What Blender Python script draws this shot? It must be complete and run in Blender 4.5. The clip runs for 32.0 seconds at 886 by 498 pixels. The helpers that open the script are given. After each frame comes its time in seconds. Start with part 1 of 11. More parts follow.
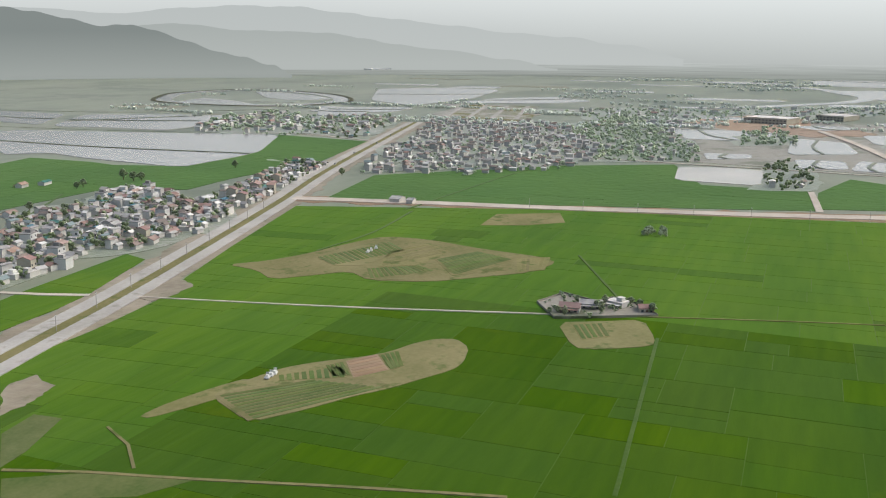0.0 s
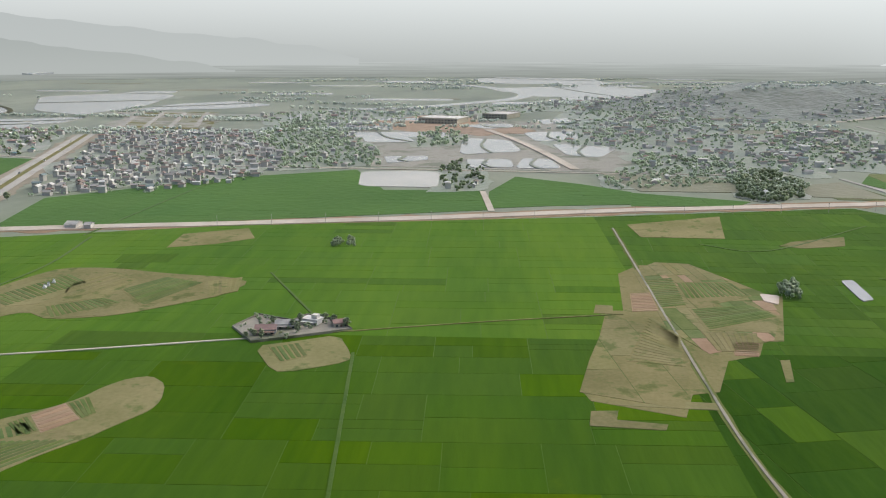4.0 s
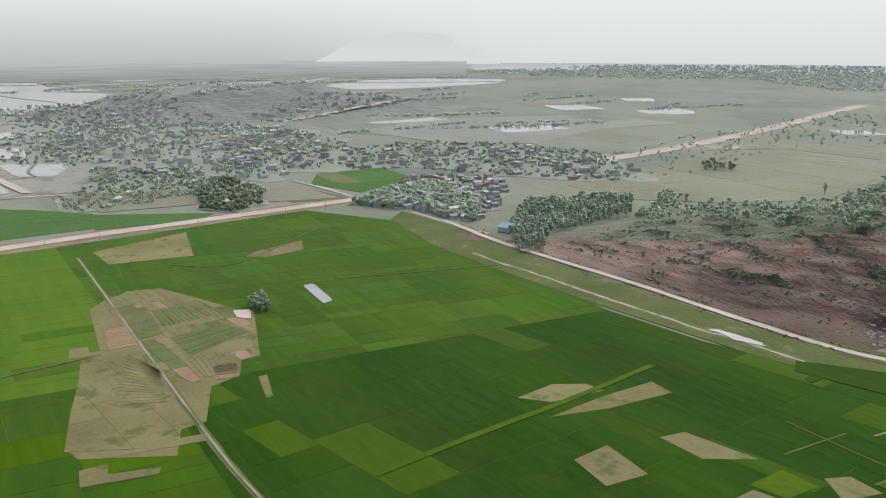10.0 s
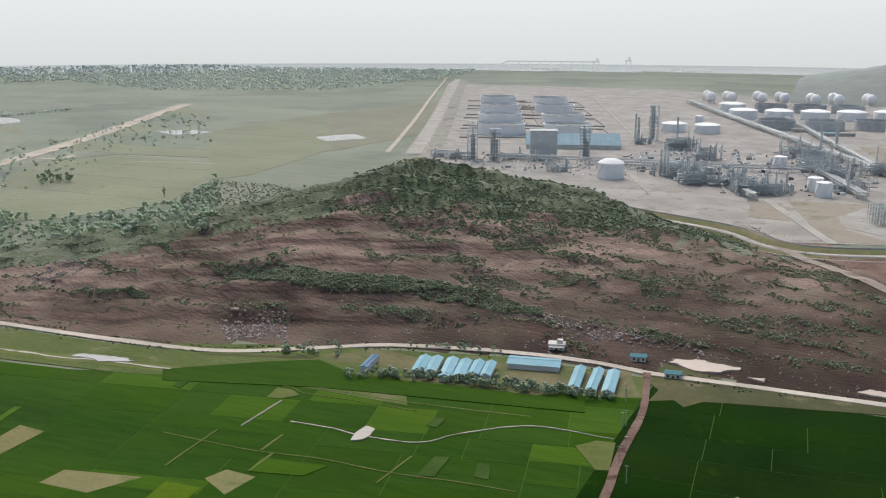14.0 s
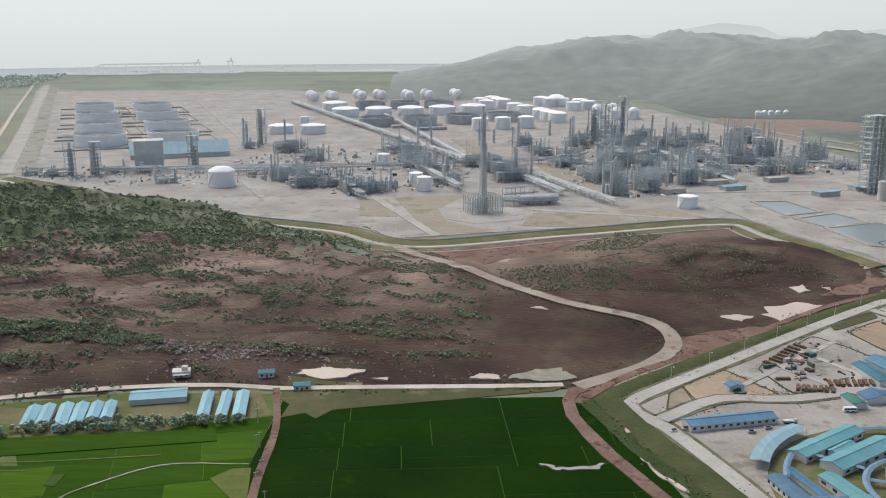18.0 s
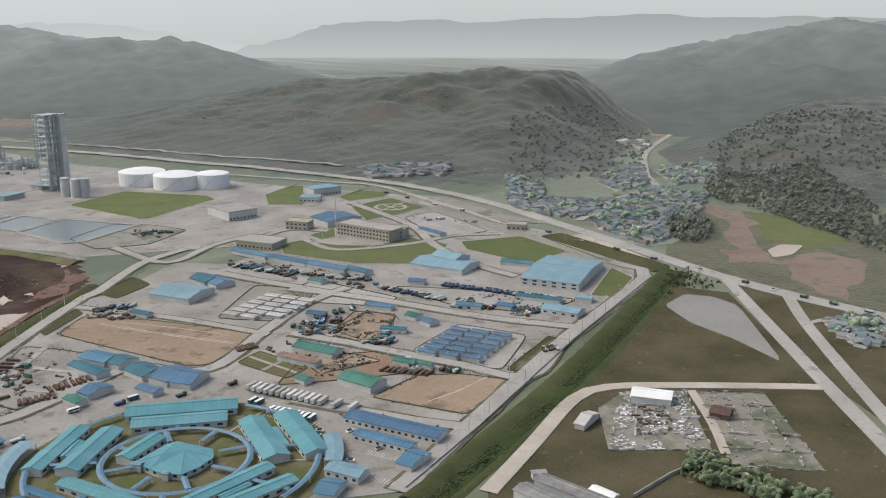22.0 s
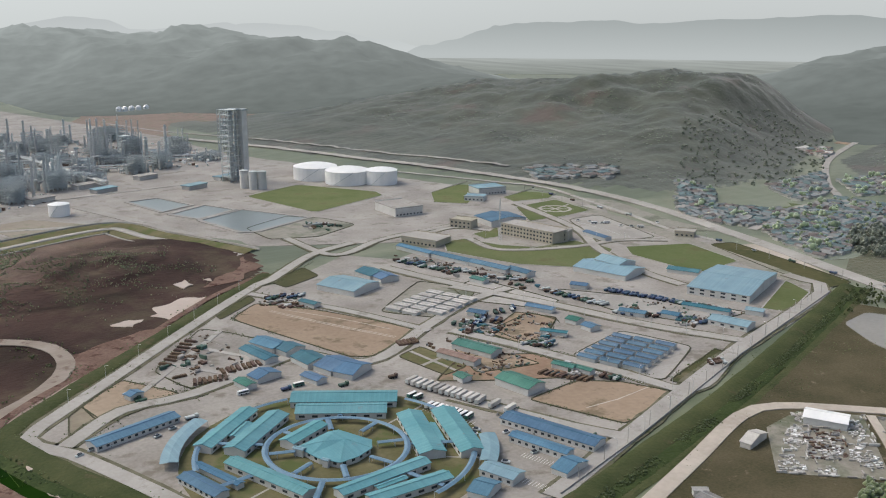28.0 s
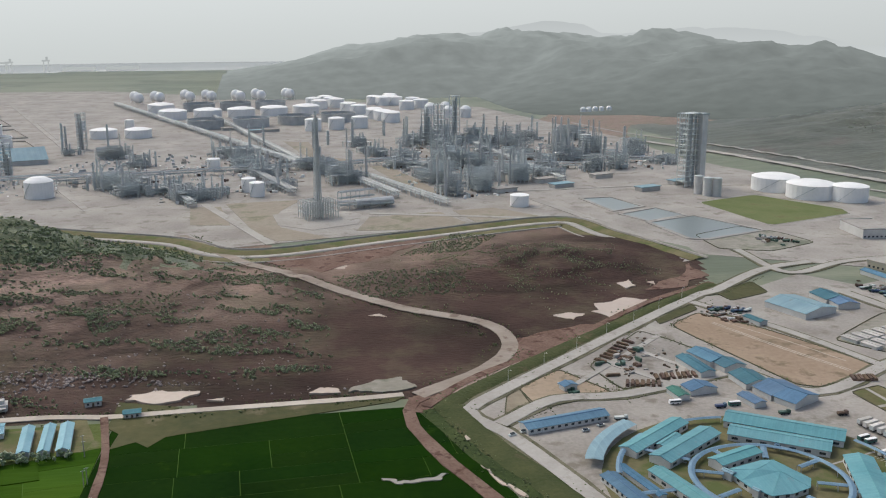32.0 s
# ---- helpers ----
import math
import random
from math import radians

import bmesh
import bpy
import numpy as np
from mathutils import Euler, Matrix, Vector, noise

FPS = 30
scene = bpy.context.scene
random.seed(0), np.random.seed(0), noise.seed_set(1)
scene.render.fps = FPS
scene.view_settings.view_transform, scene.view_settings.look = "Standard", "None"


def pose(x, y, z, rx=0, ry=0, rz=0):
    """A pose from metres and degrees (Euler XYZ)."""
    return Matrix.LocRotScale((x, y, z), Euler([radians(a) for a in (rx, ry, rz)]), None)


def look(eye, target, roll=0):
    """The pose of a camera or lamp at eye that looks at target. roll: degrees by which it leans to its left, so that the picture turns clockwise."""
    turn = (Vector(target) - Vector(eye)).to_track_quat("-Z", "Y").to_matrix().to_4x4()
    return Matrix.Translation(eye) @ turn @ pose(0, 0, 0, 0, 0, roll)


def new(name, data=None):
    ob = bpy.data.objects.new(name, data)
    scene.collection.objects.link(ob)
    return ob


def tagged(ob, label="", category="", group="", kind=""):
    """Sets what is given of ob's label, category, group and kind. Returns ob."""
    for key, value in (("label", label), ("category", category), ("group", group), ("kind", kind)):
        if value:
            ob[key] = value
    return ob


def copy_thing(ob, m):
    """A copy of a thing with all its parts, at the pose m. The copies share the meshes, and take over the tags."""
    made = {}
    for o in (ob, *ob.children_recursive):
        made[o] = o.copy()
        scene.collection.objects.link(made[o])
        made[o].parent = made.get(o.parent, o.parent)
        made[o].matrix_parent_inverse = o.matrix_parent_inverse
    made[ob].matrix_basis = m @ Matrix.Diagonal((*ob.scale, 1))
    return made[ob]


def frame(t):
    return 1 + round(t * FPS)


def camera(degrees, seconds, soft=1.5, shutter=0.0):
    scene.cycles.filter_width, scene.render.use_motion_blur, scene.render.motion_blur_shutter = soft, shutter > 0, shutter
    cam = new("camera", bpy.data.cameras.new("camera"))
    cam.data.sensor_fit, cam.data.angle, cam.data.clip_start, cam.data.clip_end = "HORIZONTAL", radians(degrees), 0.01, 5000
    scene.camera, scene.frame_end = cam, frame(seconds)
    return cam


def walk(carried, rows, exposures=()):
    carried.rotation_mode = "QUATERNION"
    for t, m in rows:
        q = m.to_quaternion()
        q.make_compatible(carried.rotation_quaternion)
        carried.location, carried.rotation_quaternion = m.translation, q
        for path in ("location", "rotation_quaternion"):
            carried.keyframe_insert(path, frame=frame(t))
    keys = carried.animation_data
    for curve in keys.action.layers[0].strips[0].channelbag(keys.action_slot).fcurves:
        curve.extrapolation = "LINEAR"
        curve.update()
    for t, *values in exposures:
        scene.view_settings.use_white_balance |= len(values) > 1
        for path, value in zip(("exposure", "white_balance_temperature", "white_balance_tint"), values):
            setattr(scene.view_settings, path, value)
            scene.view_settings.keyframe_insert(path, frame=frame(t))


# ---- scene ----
from mathutils.geometry import tessellate_polygon
cam = camera(49.73, 32.0, soft=1.1)


def aim(x, y, z, yaw, tilt, roll):
    """A camera pose: yaw clockwise from +y, tilt up from level, both in degrees."""
    return pose(x, y, z, 90 + tilt, 0, -yaw) @ pose(0, 0, 0, 0, 0, roll)


# seconds, place, yaw, tilt, roll
ROWS = [
    (0.0, -13.5, -1.3, 146.5, -111.78, -12.69, 0.26),
    (0.5, -12.7, -0.8, 148.5, -109.25, -12.72, 0.24),
    (1.0, -11.9, -0.4, 150.0, -106.55, -12.71, 0.19),
    (1.5, -11.6, -0.4, 151.8, -103.93, -12.72, 0.15),
    (2.0, -11.2, -0.2, 153.6, -101.51, -12.74, 0.14),
    (2.5, -10.5, -0.1, 155.3, -99.31, -12.75, 0.10),
    (3.0, -10.1, 0.0, 156.9, -97.22, -12.75, 0.09),
    (3.5, -9.6, 0.5, 158.4, -95.15, -12.75, 0.04),
    (4.0, -8.8, 0.4, 160.7, -93.02, -12.81, 0.06),
    (4.5, -8.2, 0.5, 162.5, -90.91, -12.81, -0.00),
    (6.5, -7.4, 1.0, 169.8, -84.82, -12.93, -0.11),
    (7.0, -6.9, 1.2, 171.5, -84.48, -12.92, -0.12),
    (7.5, -6.5, 1.5, 173.6, -83.47, -12.95, -0.14),
    (8.0, -5.7, 1.9, 175.6, -81.86, -12.98, -0.13),
    (8.5, -4.5, 2.4, 177.3, -78.75, -13.01, -0.13),
    (9.0, -3.3, 2.6, 179.1, -73.32, -13.06, -0.14),
    (9.5, -2.4, 2.0, 180.8, -67.23, -13.10, -0.10),
    (10.0, -1.9, 1.4, 182.6, -61.41, -13.16, -0.05),
    (10.5, -0.6, 1.0, 184.6, -56.44, -13.22, -0.12),
    (11.0, -0.0, 0.8, 186.0, -51.56, -13.25, -0.12),
    (11.5, 1.0, -0.4, 188.2, -46.64, -13.28, -0.07),
    (12.0, 1.5, -0.3, 189.7, -41.77, -13.26, 0.00),
    (12.5, 2.2, -1.0, 191.5, -36.93, -13.28, 0.01),
    (13.0, 2.6, -1.9, 193.4, -32.17, -13.31, 0.05),
    (13.5, 2.7, -2.7, 195.0, -27.49, -13.31, 0.11),
    (14.0, 3.2, -3.8, 196.7, -22.92, -13.29, 0.18),
    (14.5, 4.0, -4.2, 198.1, -18.40, -13.27, 0.11),
    (15.0, 4.3, -4.2, 199.8, -13.88, -13.31, 0.09),
    (15.5, 4.5, -3.8, 201.2, -9.77, -13.35, 0.13),
    (17.5, 4.5, 3.7, 205.6, 0.24, -13.44, -0.18),
    (18.0, 4.6, 3.9, 206.2, 0.09, -13.40, -0.16),
    (18.5, 5.6, 4.1, 207.6, -0.13, -13.41, -0.15),
    (19.0, 8.9, 2.8, 209.5, 2.47, -13.43, -0.22),
    (19.5, 9.5, 1.2, 210.8, 11.19, -13.53, -0.23),
    (20.0, 9.7, -0.2, 212.1, 20.14, -13.62, -0.16),
    (20.5, 8.5, -3.0, 214.0, 29.11, -13.72, -0.20),
    (21.0, 7.8, -5.8, 215.9, 37.96, -13.85, -0.11),
    (21.5, 5.5, -5.9, 217.5, 46.75, -13.95, 0.01),
    (22.0, 4.2, -5.1, 218.3, 46.79, -13.96, 0.10),
    (22.5, 4.4, -5.1, 218.5, 46.55, -13.98, 0.08),
    (23.0, 4.2, -4.8, 218.5, 45.97, -13.98, 0.10),
    (23.5, 4.5, -4.7, 218.3, 45.33, -13.98, 0.09),
    (24.0, 4.6, -4.4, 218.0, 44.71, -13.96, 0.09),
    (24.5, 4.8, -4.1, 218.0, 44.08, -13.97, 0.11),
    (26.5, 5.1, -3.3, 217.5, 41.15, -13.94, 0.17),
    (27.0, 5.4, -2.9, 217.6, 39.90, -13.94, 0.13),
    (27.5, 5.5, -2.4, 217.5, 38.37, -13.93, 0.14),
    (28.0, 5.3, -1.6, 217.5, 36.86, -13.93, 0.13),
    (28.5, 5.0, -0.7, 217.4, 35.19, -13.92, 0.11),
    (29.0, 5.0, 0.3, 216.8, 33.11, -13.88, 0.14),
    (29.5, 5.1, 1.8, 216.2, 29.47, -13.84, 0.12),
    (30.0, 5.6, 3.4, 215.7, 25.55, -13.80, 0.14),
    (30.5, 6.5, 5.1, 215.1, 21.63, -13.78, 0.10),
    (31.0, 7.4, 6.3, 214.4, 17.70, -13.71, 0.04),
    (31.5, 7.8, 8.4, 214.2, 13.82, -13.70, -0.00),
    (32.0, 8.2, 9.7, 213.9, 9.92, -13.66, -0.05),
]
walk(cam, [(r[0], aim(*r[1:])) for r in ROWS], [(0, 0.22, 6350, 6), (7, 0.22, 6350, 6), (14, 0.22, 6350, 6), (20, 0.15, 6350, 6), (23, 0.02, 6350, 6), (32, 0.02, 6350, 6)])

# ---- light ----
world = bpy.data.worlds.new("hazy_sky")
scene.world = world
world.use_nodes = True
wn = world.node_tree.nodes
sky = wn.new("ShaderNodeTexSky")
sky.sky_type = "NISHITA"
sky.sun_disc = False
SUN_EL, SUN_AZ = radians(52), radians(-35)
sky.sun_elevation, sky.sun_rotation = SUN_EL, SUN_AZ
sky.air_density, sky.dust_density, sky.ozone_density = 1.0, 6.0, 1.0
world.node_tree.links.new(sky.outputs[0], wn["Background"].inputs[0])
wn["Background"].inputs[1].default_value = 0.15
sun_data = bpy.data.lights.new("sun", "SUN")
sun_data.energy, sun_data.angle, sun_data.color = 0.65, radians(25), (1.0, 0.98, 0.95)
sun = new("sun", sun_data)
sun.matrix_world = look((math.sin(SUN_AZ) * 900, math.cos(SUN_AZ) * 900, 900 * math.tan(SUN_EL)), (0, 0, 0))


# ---- materials ----
def material(name, dark, light, scale=0.05, fine=1.0, rough=0.9, metal=0.0, bump=0.15, vary=0.0, sheen=0.0, spec=0.1, streak=None, spots=None, ribs=0.0, tint=None):
    """Two colours mixed by noise at two scales (cycles per metre), with relief; vary: how far each object differs; spots: a third colour in
    blotches, its scale and how rare it is; ribs: width of the metal sheets along the object's own x."""
    m = bpy.data.materials.new(name)
    m.use_nodes = True
    nt = m.node_tree
    n, l = nt.nodes, nt.links
    b = n["Principled BSDF"]
    geo = n.new("ShaderNodeNewGeometry")
    pos = geo.outputs["Position"]
    if streak:
        mp = n.new("ShaderNodeMapping")
        mp.inputs["Rotation"].default_value[2] = streak[0]
        mp.inputs["Scale"].default_value = (streak[1], 1, 1)
        l.new(pos, mp.inputs[0])
        pos = mp.outputs[0]
    big, small = n.new("ShaderNodeTexNoise"), n.new("ShaderNodeTexNoise")
    big.inputs["Scale"].default_value, small.inputs["Scale"].default_value = scale, fine
    big.inputs["Detail"].default_value, small.inputs["Detail"].default_value = 5, 7
    l.new(pos, big.inputs["Vector"])
    l.new(pos, small.inputs["Vector"])
    add = n.new("ShaderNodeMath")
    add.operation = "MULTIPLY_ADD"
    add.inputs[1].default_value = 0.45
    l.new(small.outputs[0], add.inputs[0])
    l.new(big.outputs[0], add.inputs[2])
    ramp = n.new("ShaderNodeMapRange")
    ramp.inputs[1].default_value, ramp.inputs[2].default_value = 0.5, 0.95
    l.new(add.outputs[0], ramp.inputs[0])
    mix = n.new("ShaderNodeMix")
    mix.data_type = "RGBA"
    mix.inputs[6].default_value, mix.inputs[7].default_value = (*dark, 1), (*light, 1)
    l.new(ramp.outputs[0], mix.inputs[0])
    out = mix.outputs[2]
    if spots:
        sn, sr, sm = n.new("ShaderNodeTexNoise"), n.new("ShaderNodeMapRange"), n.new("ShaderNodeMix")
        sm.data_type = "RGBA"
        sn.inputs["Scale"].default_value, sn.inputs["Detail"].default_value, sn.inputs["Roughness"].default_value = spots[1], 7, 0.65
        sr.inputs[1].default_value, sr.inputs[2].default_value = spots[2], spots[2] + 0.1
        l.new(geo.outputs["Position"], sn.inputs["Vector"])
        l.new(sn.outputs[0], sr.inputs[0])
        l.new(sr.outputs[0], sm.inputs[0])
        l.new(out, sm.inputs[6])
        sm.inputs[7].default_value = (*spots[0], 1)
        out = sm.outputs[2]
    if ribs:
        tc, sx, sheet, cell, wn1 = (n.new("ShaderNode" + k) for k in ("TexCoord", "SeparateXYZ", "Math", "Math", "TexWhiteNoise"))
        sheet.operation, cell.operation = "DIVIDE", "FLOOR"
        sheet.inputs[1].default_value = ribs
        wn1.noise_dimensions = "1D"
        l.new(tc.outputs["Object"], sx.inputs[0])
        l.new(sx.outputs[0], sheet.inputs[0])
        l.new(sheet.outputs[0], cell.inputs[0])
        l.new(cell.outputs[0], wn1.inputs["W"])
        tone, edge, seam, both, shade = (n.new("ShaderNode" + k) for k in ("MapRange", "Math", "MapRange", "Math", "HueSaturation"))
        tone.inputs[3].default_value, tone.inputs[4].default_value = 0.94, 1.05
        l.new(wn1.outputs["Value"], tone.inputs[0])
        edge.operation, both.operation = "FRACT", "MULTIPLY"
        l.new(sheet.outputs[0], edge.inputs[0])
        l.new(edge.outputs[0], seam.inputs[0])
        seam.inputs[1].default_value, seam.inputs[2].default_value, seam.inputs[3].default_value, seam.inputs[4].default_value = 0.06, 0.16, 0.92, 1.0
        l.new(tone.outputs[0], both.inputs[0])
        l.new(seam.outputs[0], both.inputs[1])
        l.new(both.outputs[0], shade.inputs["Value"])
        l.new(out, shade.inputs["Color"])
        out = shade.outputs[0]
    if vary:
        info = n.new("ShaderNodeObjectInfo")
        hsv = n.new("ShaderNodeHueSaturation")
        for k, (lo, hi) in enumerate(((0.5 - 0.03 * vary, 0.5 + 0.03 * vary), (1 - 0.25 * vary, 1 + 0.1 * vary), (1 - 0.3 * vary, 1 + 0.35 * vary))):
            r = n.new("ShaderNodeMapRange")
            fr = n.new("ShaderNodeMath")
            fr.operation = "FRACT"
            mu = n.new("ShaderNodeMath")
            mu.operation = "MULTIPLY"
            mu.inputs[1].default_value = (1, 7.3, 13.7)[k]
            l.new(info.outputs["Random"], mu.inputs[0])
            l.new(mu.outputs[0], fr.inputs[0])
            l.new(fr.outputs[0], r.inputs[0])
            r.inputs[3].default_value, r.inputs[4].default_value = lo, hi
            l.new(r.outputs[0], hsv.inputs[k])
        l.new(out, hsv.inputs["Color"])
        out = hsv.outputs[0]
    l.new(out, b.inputs["Base Color"])
    b.inputs["Roughness"].default_value, b.inputs["Metallic"].default_value = rough, metal
    b.inputs["Specular IOR Level"].default_value = spec
    # sheen pales surfaces at low angles, standing in for distance haze
    b.inputs["Sheen Weight"].default_value = sheen
    b.inputs["Sheen Roughness"].default_value = 0.4
    if tint:
        b.inputs["Sheen Tint"].default_value = (*tint, 1)
    if bump:
        bp = n.new("ShaderNodeBump")
        bp.inputs["Strength"].default_value, bp.inputs["Distance"].default_value = bump, 0.6 / fine
        l.new(small.outputs[0], bp.inputs["Height"])
        l.new(bp.outputs[0], b.inputs["Normal"])
    return m


def glowing(name, low, high, z0, z1, strength=1.0):
    """A plain glow that fades from one colour to another with height: the far haze behind everything."""
    m = bpy.data.materials.new(name)
    m.use_nodes = True
    n, l = m.node_tree.nodes, m.node_tree.links
    n.remove(n["Principled BSDF"])
    geo, sep, r, mix, em = (n.new("ShaderNode" + k) for k in ("NewGeometry", "SeparateXYZ", "MapRange", "Mix", "Emission"))
    mix.data_type = "RGBA"
    l.new(geo.outputs["Position"], sep.inputs[0])
    l.new(sep.outputs[2], r.inputs[0])
    r.inputs[1].default_value, r.inputs[2].default_value = z0, z1
    mix.inputs[6].default_value, mix.inputs[7].default_value = (*low, 1), (*high, 1)
    l.new(r.outputs[0], mix.inputs[0])
    l.new(mix.outputs[2], em.inputs[0])
    em.inputs[1].default_value = strength
    l.new(em.outputs[0], n["Material Output"].inputs[0])
    return m


